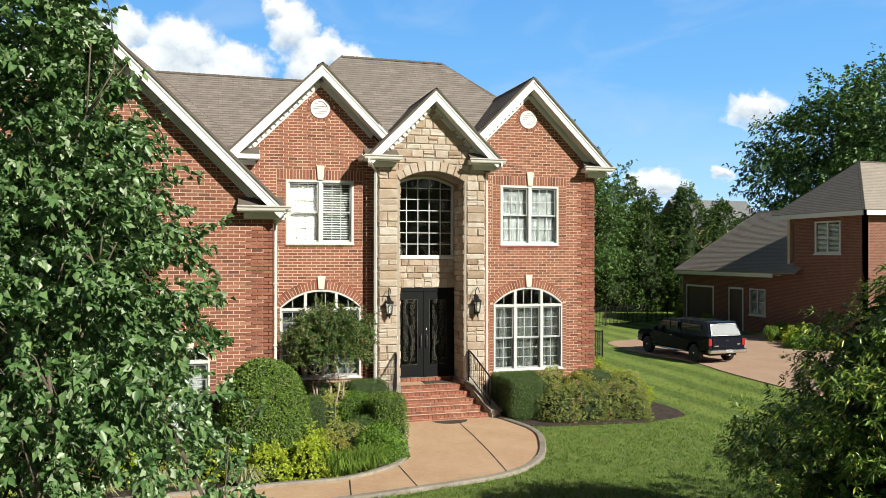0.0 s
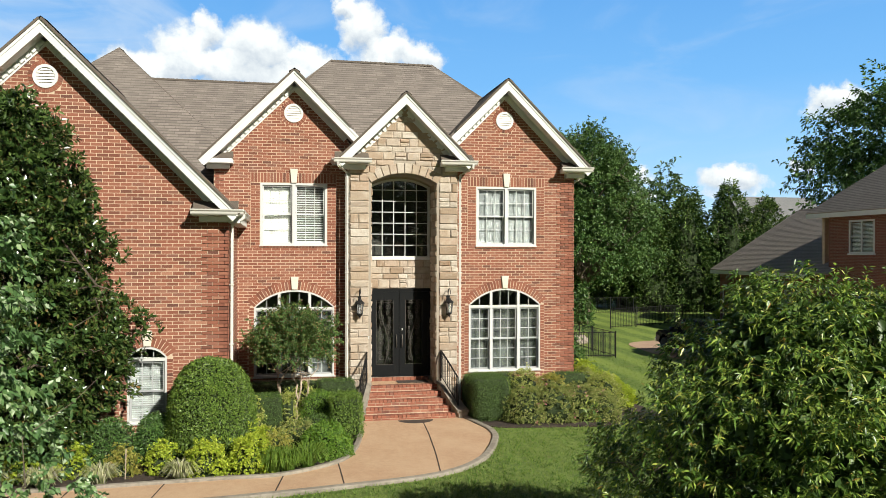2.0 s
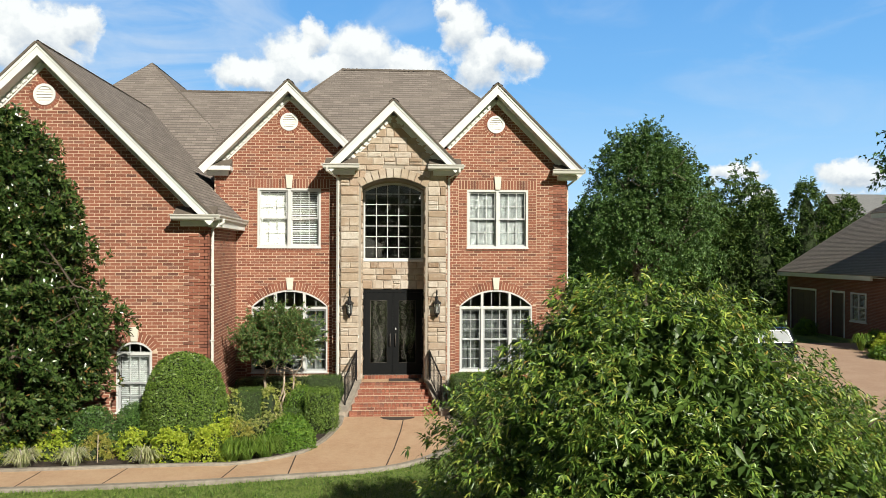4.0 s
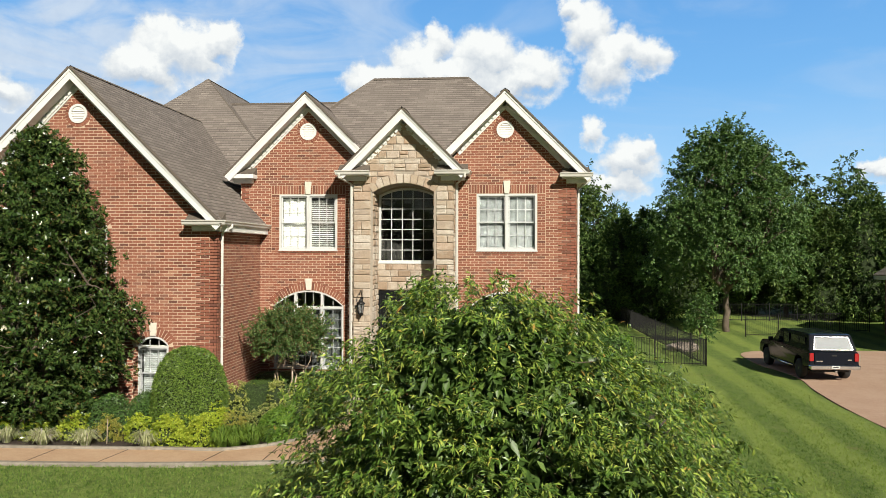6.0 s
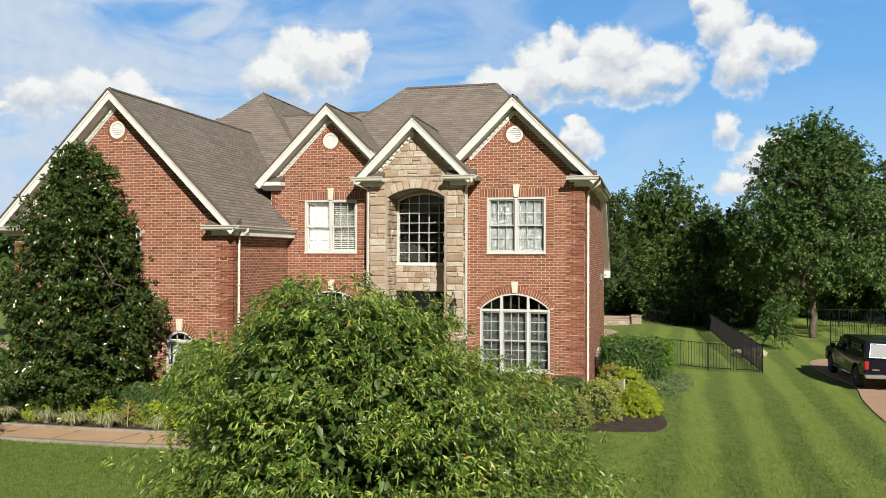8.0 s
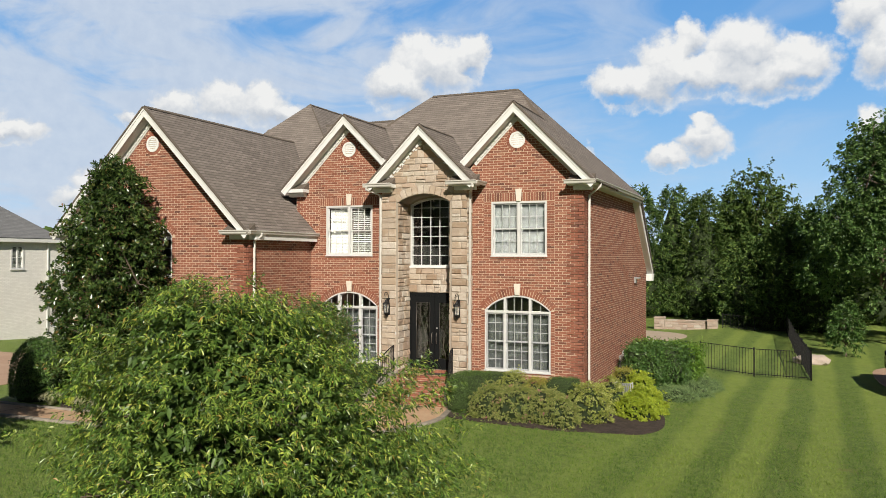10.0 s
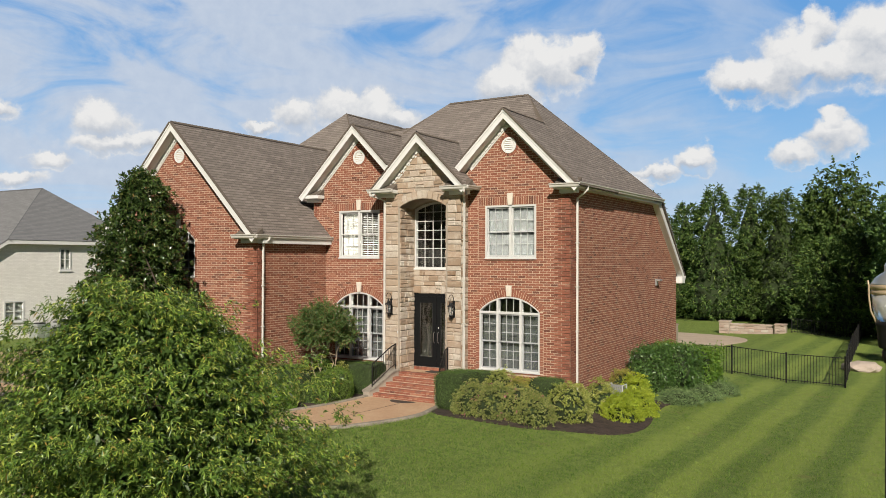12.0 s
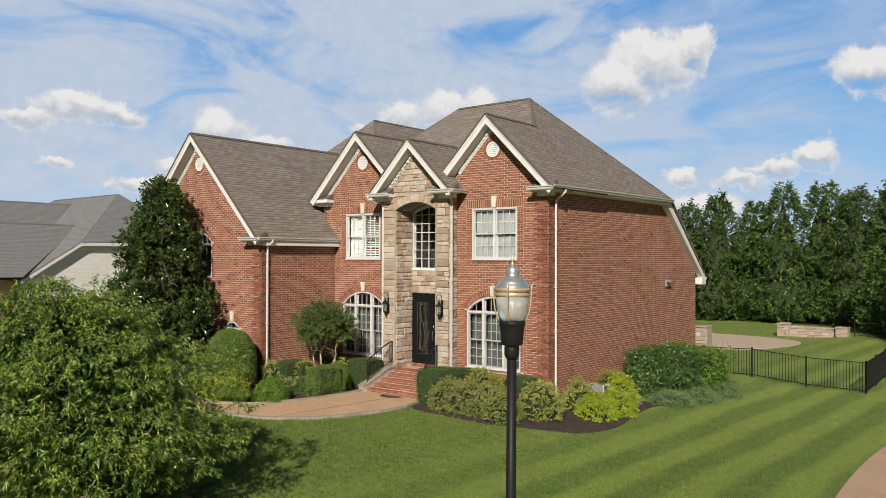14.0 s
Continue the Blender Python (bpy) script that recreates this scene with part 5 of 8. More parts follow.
def leaves_mesh(name, P, D, L, W, rng, droop=0.25, fold=0.25, up=None, bent=False):
    """Many small folded, drooping leaves: foot P, way D, length L, width W."""
    n = len(P)
    D = unit(D)
    ref = unit(rng.normal(size=(n, 3)) * 0.7 + np.array([0, 0, 1.0]) if up is None else up + rng.normal(size=(n, 3)) * 0.55)
    S = unit(np.cross(D, ref))
    N = np.cross(S, D)
    L, W = np.broadcast_to(L, n)[:, None] * rng.uniform(0.7, 1.25, (n, 1)), np.broadcast_to(W, n)[:, None] * rng.uniform(0.75, 1.2, (n, 1))
    g = np.array([0, 0, -1.0]) * L * droop
    if not bent:
        V = np.empty((n, 4, 3), np.float32)
        mid = P + D * L * 0.48 + g * 0.25 + N * W * fold
        V[:, 0], V[:, 1], V[:, 2], V[:, 3] = P, mid + S * W / 2, P + D * L + g, mid - S * W / 2
        return mesh_np(name, V.reshape(-1, 3), (np.arange(n)[:, None, None] * 4 + np.array([(0, 2, 1), (0, 3, 2)], np.int32)[None]).reshape(-1, 3))
    V = np.empty((n, 5, 3), np.float32)
    V[:, 0] = P
    mid = P + D * L * 0.48 + g * 0.25
    V[:, 1] = mid + S * W / 2 + N * W * fold
    V[:, 2] = mid - S * W / 2 + N * W * fold
    V[:, 3] = mid
    V[:, 4] = P + D * L + g
    F = np.array([(0, 3, 1), (0, 2, 3), (1, 3, 4), (3, 2, 4)], np.int32)
    return mesh_np(name, V.reshape(-1, 3), (np.arange(n)[:, None, None] * 5 + F[None]).reshape(-1, 3))


def twig_leaves(name, base, tip, per, L, W, rng, spread=0.9, droop=0.35, hang=0.0, fold=0.25):
    """Leaves set along many twigs."""
    n = len(base)
    t = rng.uniform(0.15, 1.05, (n, per, 1))
    ax = tip - base
    P = base[:, None] + ax[:, None] * t + rng.normal(size=(n, per, 3)) * 0.012
    A = unit(ax)[:, None]
    D = A * rng.uniform(0.3, 0.9, (n, per, 1)) + rng.normal(size=(n, per, 3)) * spread * 0.6 + np.array([0, 0, -hang])
    return leaves_mesh(name, P.reshape(-1, 3), D.reshape(-1, 3), L, W, rng, droop, fold)


def lumpy(d, seed, amount, freq=1.7):
    out = np.empty(len(d))
    for i, v in enumerate(d):
        out[i] = 1 + amount * noise.fractal(Vector(v) * freq + Vector((seed * 3.1, seed, 0)), 0.8, 2.1, 3)
    return out


def limb(bm, a, b, r0, r1, rng, wob=0.08, n=6):
    a, b = Vector(a), Vector(b)
    k = (b - a).length * wob
    pts = [a + (b - a) * i / n + Vector(rng.normal(size=3)) * k * math.sin(math.pi * i / n) for i in range(n + 1)]
    tube(bm, pts, [r0 + (r1 - r0) * i / n for i in range(n + 1)], 7)
    return pts


def crown_points(n, centre, radii, rng, seed, shell=0.55, lump=0.28, floor=-1.0, taper=0.0, freq=1.7):
    """Points that fill a lumpy crown, thicker towards its skin, with the way out."""
    d = unit(rng.normal(size=(int(n * 1.9), 3)))
    d = d[d[:, 2] > floor][:n]
    r = rng.uniform(0, 1, len(d)) ** (1 - shell) * lumpy(d, seed, lump, freq)
    q = d * r[:, None]
    s = np.ones(len(d))
    if taper:
        s = np.clip(1 - taper * np.clip(q[:, 2], -0.6, 1.0), 0.08, 1.6)
    P = np.array(centre) + np.stack([q[:, 0] * s * radii[0], q[:, 1] * s * radii[1], q[:, 2] * radii[2]], 1)
    return P, d


PEACH = leaf_material("peach_leaf", [(0.0, (0.030, 0.062, 0.012)), (0.45, (0.100, 0.188, 0.029)), (0.72, (0.220, 0.318, 0.050)), (0.95, (0.41, 0.46, 0.09)), (1.0, (0.34, 0.19, 0.05))], 0.06, 0.34)
MAPLE = leaf_material("maple_leaf", [(0.0, (0.055, 0.115, 0.040)), (0.5, (0.115, 0.205, 0.070)), (0.82, (0.200, 0.295, 0.115)), (1.0, (0.44, 0.51, 0.36))], 0.15, 0.38)
MAGNOLIA = leaf_material("magnolia_leaf", [(0.0, (0.024, 0.048, 0.012)), (0.6, (0.054, 0.098, 0.022)), (0.88, (0.105, 0.150, 0.036)), (0.975, (0.140, 0.130, 0.042)), (1.0, (0.27, 0.12, 0.045))], 0.05, 0.24, spec=0.7)
MYRTLE = leaf_material("myrtle_leaf", [(0.0, (0.050, 0.100, 0.030)), (0.55, (0.105, 0.185, 0.048)), (0.84, (0.180, 0.255, 0.066)), (0.94, (0.30, 0.18, 0.09)), (1.0, (0.42, 0.15, 0.11))], 0.2)
BOX = leaf_material("box_leaf", [(0.0, (0.055, 0.100, 0.018)), (0.5, (0.115, 0.190, 0.030)), (1.0, (0.215, 0.305, 0.055))], 0.10, 0.36)
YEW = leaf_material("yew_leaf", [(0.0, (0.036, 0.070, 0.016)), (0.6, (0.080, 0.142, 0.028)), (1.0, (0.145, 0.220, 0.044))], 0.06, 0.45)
LIME = leaf_material("lime_leaf", [(0.0, (0.210, 0.300, 0.027)), (0.5, (0.380, 0.470, 0.045)), (1.0, (0.560, 0.590, 0.085))], 0.25)
GOLD = leaf_material("golden_leaf", [(0.0, (0.180, 0.204, 0.036)), (0.5, (0.348, 0.348, 0.072)), (0.9, (0.504, 0.456, 0.132)), (1.0, (0.600, 0.396, 0.120))], 0.28)
VARIEG = leaf_material("variegated_leaf", [(0.0, (0.130, 0.190, 0.030)), (0.4, (0.290, 0.340, 0.060)), (0.75, (0.52, 0.53, 0.15)), (1.0, (0.68, 0.66, 0.33))], 0.22)
AZALEA = leaf_material("azalea_leaf", [(0.0, (0.110, 0.155, 0.035)), (0.45, (0.245, 0.300, 0.070)), (0.8, (0.44, 0.455, 0.15)), (0.96, (0.60, 0.56, 0.28)), (1.0, (0.50, 0.30, 0.16))], 0.2)
GREEN = leaf_material("fresh_leaf", [(0.0, (0.068, 0.143, 0.021)), (0.5, (0.135, 0.247, 0.033)), (1.0, (0.225, 0.345, 0.053))], 0.28)
DARK = leaf_material("dark_leaf", [(0.0, (0.032, 0.076, 0.018)), (0.6, (0.072, 0.145, 0.032)), (1.0, (0.130, 0.215, 0.050))], 0.08, 0.36)
JUNIPER = leaf_material("juniper_leaf", [(0.0, (0.10, 0.165, 0.062)), (0.6, (0.175, 0.26, 0.098)), (1.0, (0.26, 0.34, 0.14))], 0.15, 0.6)
CEDAR = leaf_material("cedar_leaf", [(0.0, (0.030, 0.064, 0.018)), (0.5, (0.072, 0.130, 0.031)), (0.85, (0.130, 0.205, 0.048)), (1.0, (0.22, 0.285, 0.07))], 0.04, 0.7, spec=0.2)
OAK = leaf_material("oak_leaf", [(0.0, (0.035, 0.080, 0.020)), (0.5, (0.085, 0.165, 0.043)), (1.0, (0.175, 0.27, 0.080))], 0.14)
WOODS = leaf_material("far_wood_leaf", [(0.0, (0.049, 0.091, 0.022)), (0.5, (0.064, 0.108, 0.026)), (1.0, (0.120, 0.168, 0.039))], 0.06, spec=0.2)
BLADE = leaf_material("blade_leaf", [(0.0, (0.08, 0.15, 0.025)), (0.5, (0.16, 0.26, 0.04)), (1.0, (0.27, 0.37, 0.07))], 0.3)
LIRIOPE = leaf_material("liriope_leaf", [(0.0, (0.20, 0.24, 0.09)), (0.5, (0.44, 0.45, 0.24)), (0.85, (0.64, 0.62, 0.42)), (1.0, (0.33, 0.25, 0.36))], 0.2)
# very dark green for solid cores: foliage shade put into the colour
CORE_SHADE = plain("foliage_core_shade", (0.032, 0.052, 0.014), 0.95, (0.016, 0.026, 0.008), 14, 0.9, 1.0, 0.05)
PINK = plain("pink_petal", (0.55, 0.16, 0.22), 0.7, (0.62, 0.33, 0.36), 40, 0.5, 0.0)
WHITE_PETAL = plain("cream_petal", (0.78, 0.74, 0.62), 0.6, (0.6, 0.5, 0.32), 40, 0.4, 0.0)


def hand_leaves(name, C, O, shoots, reach, spread, per, L, W, rng, hang=0.3, droop=0.4, fold=0.2, rise=0.2, flat=0.7, bent=False):
    """Clumps at C facing O: each has some shoots, each shoot a hand of leaves towards its tip."""
    n = len(C) * shoots
    o = np.repeat(O, shoots, 0)
    base = np.repeat(C, shoots, 0) + rng.normal(size=(n, 3)) * spread * np.array([1, 1, flat])
    ax = unit(o + rng.normal(size=(n, 3)) * 0.5 + np.array([0, 0, rise])) * reach * rng.uniform(0.6, 1.3, (n, 1))
    t = 1 - 0.75 * rng.uniform(0, 1, (n, per, 1)) ** 1.3
    P = base[:, None] + ax[:, None] * t
    A = unit(ax)[:, None]
    R = rng.normal(size=(n, per, 3))
    R -= A * np.sum(R * A, 2, keepdims=True)
    R /= np.maximum(np.linalg.norm(R, axis=2, keepdims=True), 1e-6)
    D = A * rng.uniform(0.25, 0.8, (n, per, 1)) + R * 0.8 + np.array([0, 0, -hang])
    return leaves_mesh(name, P.reshape(-1, 3), D.reshape(-1, 3), L, W, rng, droop, fold, bent=bent)


def shape_skin(kind, n, size, rng, seed, lump=0.06, power=2.5):
    """Points and outward ways on a clipped shrub: 'ball', 'block' or 'cone'."""
    d = unit(rng.normal(size=(n * 2, 3)))
    d = d[d[:, 2] > (-0.8 if kind == "block" else -0.3)][:n]
    if kind == "block":
        m = np.max(np.abs(d), axis=1, keepdims=True)
        q = d / m
        q = q * (np.sum(np.abs(q) ** 9, 1, keepdims=True) ** (-1 / 9))
        nrm = unit(np.sign(q) * np.abs(q) ** 8)
    elif kind == "egg":
        q = d.copy()
        z = d[:, 2:3]
        w = np.where(z > 0, (1 - z ** 2.6) ** 0.5 / np.maximum((1 - z ** 2) ** 0.5, 1e-3), 1.0)
        q[:, :2] *= w
        nrm = unit(q * np.array([1, 1, 0.8]))
    else:
        q, nrm = d, d
    q = q * lumpy(d, seed, lump, 2.2)[:, None]
    P = q * np.array(size)
    return P, unit(nrm / np.array(size))


CLUMPED = (LIME, VARIEG, GOLD, AZALEA)


def shrub(name, label, x, y, size, leaf, kind="ball", n=3500, L=0.05, W=0.026, seed=1, lump=0.08, loose=0.03, core=0.82, z0=None, category="shrub", group="", sink=0.2, petals=None, turn=0.0):
    """A shrub on the ground: half sizes in x, y and its height."""
    rng = np.random.default_rng(seed)
    h = size[2]
    base = ground_z(x, y) if z0 is None else z0
    ob = thing(name, label, category, Matrix.Translation((x, y, base)) @ Matrix.Rotation(radians(turn), 4, "Z"), group)
    sz = (size[0], size[1], h * (1 - sink) if kind != "block" else h * 0.5)
    up = h * sink if kind != "block" else h * 0.5
    L, W = L * 1.05, W * 1.05
    P, N = shape_skin(kind, int(n * 1.7), sz, rng, seed, lump)
    P = P + N * rng.normal(size=(len(P), 1)) * loose + np.array([0, 0, up])
    P -= N * L * 0.5
    keep = P[:, 2] > -0.02
    P, N = P[keep], N[keep]
    D = N * rng.uniform(0.15, 0.95, (len(P), 1)) + unit(np.cross(N, rng.normal(size=P.shape))) * 0.8 + np.array([0, 0, 0.1])
    if leaf in CLUMPED:
        L, W = L * 0.8, W * 0.8
        pick = rng.permutation(len(P))[:max(40, len(P) // 12)]
        C = P[pick] + N[pick] * rng.normal(size=(len(pick), 1)) * 0.045
        me = hand_leaves("foliage", C, N[pick], 4, L * 1.25, L * 0.65, 7, L, W, rng, -0.05, 0.2, 0.2, 0.35)
    else:
        me = leaves_mesh("foliage", P, D, L, W, rng, 0.15, 0.2, up=N)
    part("foliage", me, leaf, ob)
    # dark solid core, its colour standing in for shade between the leaves
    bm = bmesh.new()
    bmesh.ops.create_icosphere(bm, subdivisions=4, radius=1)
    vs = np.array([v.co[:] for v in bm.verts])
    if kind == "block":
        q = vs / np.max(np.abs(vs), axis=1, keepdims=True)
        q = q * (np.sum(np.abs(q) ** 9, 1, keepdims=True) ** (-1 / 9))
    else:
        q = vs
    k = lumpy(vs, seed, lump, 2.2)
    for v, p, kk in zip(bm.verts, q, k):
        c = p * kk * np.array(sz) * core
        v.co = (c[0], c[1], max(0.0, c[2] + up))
    part("inner_growth", bm, CORE_SHADE, ob, smooth=True)
    if petals:
        idx = rng.choice(len(P), petals, replace=False)
        Q = np.repeat(P[idx], 4, 0) + rng.normal(size=(petals * 4, 3)) * 0.025 + np.repeat(N[idx], 4, 0) * 0.04
        part("blossom", leaves_mesh("blossom", Q, rng.normal(size=Q.shape) + np.repeat(N[idx], 4, 0), 0.06, 0.05, rng), PINK, ob, "fading pink blossoms")
    return ob


def tuft(name, label, x, y, r, h, leaf, n=260, seed=1, W=0.014, group=""):
    """A clump of strap leaves that arch out of one foot."""
    rng = np.random.default_rng(seed)
    ob = thing(name, label, "grass clump", Matrix.Translation((x, y, ground_z(x, y) + 0.02)), group)
    a = rng.uniform(0, 2 * np.pi, n)
    reach = rng.uniform(0.25, 1.0, n) * r
    top = h * rng.uniform(0.6, 1.05, n)
    S = np.stack([-np.sin(a), np.cos(a), np.zeros(n)], 1) * W / 2
    O = np.stack([np.cos(a), np.sin(a), np.zeros(n)], 1)
    foot = O * rng.uniform(0, 0.25, (n, 1)) * r
    V = np.empty((n, 8, 3), np.float32)
    for k, (o, z, w) in enumerate(((0, 0, 1.0), (0.34, 0.72, 1.0), (0.78, 0.95, 0.8), (1.2, 0.55, 0.1))):
        c = foot + O * (reach * o)[:, None] + np.array([0, 0, 1.0]) * (top * z)[:, None]
        V[:, 2 * k], V[:, 2 * k + 1] = c - S * w, c + S * w
    F = np.array([(0, 1, 3, 2), (2, 3, 5, 4), (4, 5, 7, 6)], np.int32)
    part("strap_leaf_clump", mesh_np("blade", V.reshape(-1, 3), (np.arange(n)[:, None, None] * 8 + F[None]).reshape(-1, 4)), leaf, ob)
    return ob


def tree(name, label, x, y, trunk, centre, radii, leaf, twigs, per, L, W, seed, twig=0.45, shell=0.55, lump=0.28, floor=-0.6, taper=0.0, droop=0.35, hang=0.0, limbs=9, bark=None, r0=0.12,
         stems=1, spread=0.9, freq=1.7, fold=0.25, group="", clumps=0):
    """A tree with tapered trunk and limbs and a crown of leaves along many twigs."""
    rng = np.random.default_rng(seed)
    g = ground_z(x, y)
    ob = thing(name, label, "tree", Matrix.Translation((x, y, g)), group)
    bm = bmesh.new()
    fork = Vector((0, 0, trunk))
    heads = []
    for s in range(stems):
        off = Vector((0, 0, 0)) if stems == 1 else Vector((0.07 * math.cos(s * 2.4), 0.07 * math.sin(s * 2.4), 0))
        hd = fork if stems == 1 else fork + Vector((0.42 * math.cos(s * 2.4 + 0.4), 0.42 * math.sin(s * 2.4 + 0.4), 0.12 * (s % 3)))
        limb(bm, off - Vector((0, 0, 0.08)), hd, r0, r0 * 0.68, rng, 0.03)
        heads.append(hd)
    part("trunk", bm, bark or BARK, ob, smooth=True)
    C = Vector(centre)
    for i in range(limbs):
        a = 2 * math.pi * (i + rng.uniform(-0.3, 0.3)) / limbs
        e = rng.uniform(-0.05, 0.85)
        d = Vector((math.cos(a) * math.cos(e) * radii[0] * 0.72, math.sin(a) * math.cos(e) * radii[1] * 0.72, math.sin(e) * radii[2] * 0.75))
        bm = bmesh.new()
        h = heads[i % len(heads)]
        pts = limb(bm, h, C + d, r0 * 0.5, r0 * 0.1, rng, 0.10)
        for q in pts[2:-1]:
            for _ in range(2 if stems == 1 else 0):
                e2 = q + Vector((rng.normal() * radii[0] * 0.28, rng.normal() * radii[1] * 0.28, abs(rng.normal()) * radii[2] * 0.22))
                limb(bm, q, e2, r0 * 0.17, r0 * 0.04, rng, 0.12, 4)
        part("limb", bm, bark or BARK, ob, smooth=True)
    if clumps:
        P, d = crown_points(clumps, centre, radii, rng, seed, shell, lump, floor, taper, freq)
        part("crown", hand_leaves("crown", P, d, twigs // clumps, twig, twig * 0.5, per, L, W, rng, hang, droop, fold, 0.3, 0.5), leaf, ob)
        return ob
    P, d = crown_points(twigs, centre, radii, rng, seed, shell, lump, floor, taper, freq)
    keep = P[:, 2] > 0.15
    P, d = P[keep], d[keep]
    out = unit(d * np.array([1, 1, 0.6]) + rng.normal(size=d.shape) * 0.45 + np.array([0, 0, 0.15]))
    tip = P + out * twig * rng.uniform(0.6, 1.2, (len(P), 1)) + np.array([0, 0, -0.12 * twig])
    part("crown", twig_leaves("crown", P, tip, per, L, W, rng, spread, droop, hang, fold), leaf, ob)
    return ob


def tree_frame(name, label, x, y, trunk, tips, r0, rng, bark):
    """Trunk and limbs that reach out to the given tips; returns the tree."""
    ob = thing(name, label, "tree", Matrix.Translation((x, y, ground_z(x, y))))
    bm = bmesh.new()
    limb(bm, (0, 0, -0.08), (0, 0, trunk), r0, r0 * 0.7, rng, 0.03)
    part("trunk", bm, bark, ob, smooth=True)
    for i, tip in enumerate(tips):
        bm = bmesh.new()
        pts = limb(bm, (0, 0, trunk * (0.7 + 0.3 * (i % 3) / 2)), tip, r0 * 0.5, r0 * 0.08, rng, 0.1)
        for q in pts[2:-1]:
            for _ in range(2):
                limb(bm, q, q + Vector(rng.normal(size=3)) * 0.4 + Vector((0, 0, 0.15)), r0 * 0.16, r0 * 0.04, rng, 0.12, 4)
        part("limb", bm, bark, ob, smooth=True)
    return ob


# the young tree before the house, with long hanging leaves
rng_ = np.random.default_rng(11)
PROFILE = [(0.45, 1.8), (1.0, 2.70), (1.6, 2.90), (2.3, 2.55), (3.0, 2.08), (3.5, 1.58), (3.9, 1.05), (4.3, 0.45)]
n_ = 860
z_ = rng_.uniform(0.5, 4.3, n_ * 3)
r_ = np.interp(z_, [p[0] for p in PROFILE], [p[1] for p in PROFILE])
ok_ = rng_.uniform(0, 3.0, n_ * 3) < r_
z_, r_ = z_[ok_][:n_], r_[ok_][:n_]
a_ = rng_.uniform(0, 2 * np.pi, len(z_))
lob_ = np.array([1 + 0.52 * noise.fractal(Vector((math.cos(a) * 1.9 + 3, math.sin(a) * 1.9, z * 1.6)), 0.7, 2, 3) for a, z in zip(a_, z_)])
k_ = r_ * 0.93 * lob_ * (1 - 0.45 * rng_.uniform(0, 1, len(z_)) ** 3)
lean_ = np.interp(z_, [1.5, 4.2], [0.12, -0.55])
P_ = np.stack([np.cos(a_) * k_ + lean_, np.sin(a_) * k_ * 0.9 - 0.2, z_ - 0.16 * (k_ / r_ - 0.6)], 1)
d_ = unit(np.stack([np.cos(a_), np.sin(a_), 0.25 + 0.30 * z_ / 4], 1))
shoot_ = rng_.uniform(0, 1, len(z_)) < 0.09
P_[shoot_] += d_[shoot_] * rng_.uniform(0.10, 0.32, (int(shoot_.sum()), 1)) + np.array([0, 0, 0.12])
peach = tree_frame("peach_tree", "bushy young tree with long narrow drooping green leaves on the lawn", 3.30, -14.05, 0.75, P_[::34], 0.10, rng_, BARK)
part("crown", hand_leaves("crown", P_, d_, 10, 0.17, 0.15, 12, 0.098, 0.023, rng_, 0.10, 0.34, 0.15, 0.45, 0.40, bent=True), PEACH, peach)
# larger dark leaves fill the crown: its inner shade, put into their colour
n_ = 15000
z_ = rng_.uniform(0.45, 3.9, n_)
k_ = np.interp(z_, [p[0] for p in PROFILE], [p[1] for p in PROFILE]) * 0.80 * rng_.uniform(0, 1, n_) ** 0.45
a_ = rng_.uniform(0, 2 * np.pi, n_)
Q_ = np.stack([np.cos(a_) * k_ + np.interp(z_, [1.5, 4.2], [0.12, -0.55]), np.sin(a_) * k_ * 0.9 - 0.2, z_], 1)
part("inner_leaves", leaves_mesh("inner_leaves", Q_, rng_.normal(size=Q_.shape), 0.19, 0.085, rng_, 0.3, 0.2), YEW, peach, "larger dark leaves filling the crown, their colour standing in for its inner shade")
# the taller tree beside the walk
tree("maple_tree", "tall leafy maple with silvery leaf backs beside the walk", -7.45, -13.9, 1.2, (0, 0, 3.9), (1.46, 1.40, 4.3), MAPLE, 2000, 26, 0.080, 0.060, 23,
     twig=0.45, shell=0.5, lump=0.36, floor=-0.97, droop=0.3, hang=0.2, limbs=9, r0=0.05, taper=1.22)
PROFILE = [(0.25, 1.0), (1.0, 1.40), (2.2, 1.58), (3.4, 1.66), (4.4, 1.52), (5.3, 1.25), (6.1, 0.98), (6.8, 0.68), (7.3, 0.36), (7.6, 0.08)]
rng_ = np.random.default_rng(31)
n_ = 1350
z_ = rng_.uniform(0.25, 7.6, n_ * 2)
r_ = np.interp(z_, [p[0] for p in PROFILE], [p[1] for p in PROFILE])
ok_ = rng_.uniform(0, 1.9, n_ * 2) < r_ + 0.25
z_, r_ = z_[ok_][:n_], r_[ok_][:n_]
a_ = rng_.uniform(0, 2 * np.pi, len(z_))
lob_ = np.array([1 + 0.62 * noise.fractal(Vector((math.cos(a) * 1.4 + 7, math.sin(a) * 1.4, z * 0.8)), 0.8, 2, 3) for a, z in zip(a_, z_)])
k_ = r_ * lob_ * (1 - 0.55 * rng_.uniform(0, 1, len(z_)) ** 2.2)
P_ = np.stack([np.cos(a_) * k_, np.sin(a_) * k_ * 0.82, z_], 1)
d_ = unit(np.stack([np.cos(a_), np.sin(a_), np.full(len(z_), 0.25)], 1))
mag = tree_frame("magnolia_tree", "dense dark magnolia with glossy leaves against the brick wing", -8.68, -5.15, 2.4, P_[::60], 0.13, rng_, BARK)
part("crown", hand_leaves("crown", P_, d_, 5, 0.20, 0.13, 12, 0.145, 0.058, rng_, 0.0, 0.05, 0.10, 0.45), MAGNOLIA, mag)
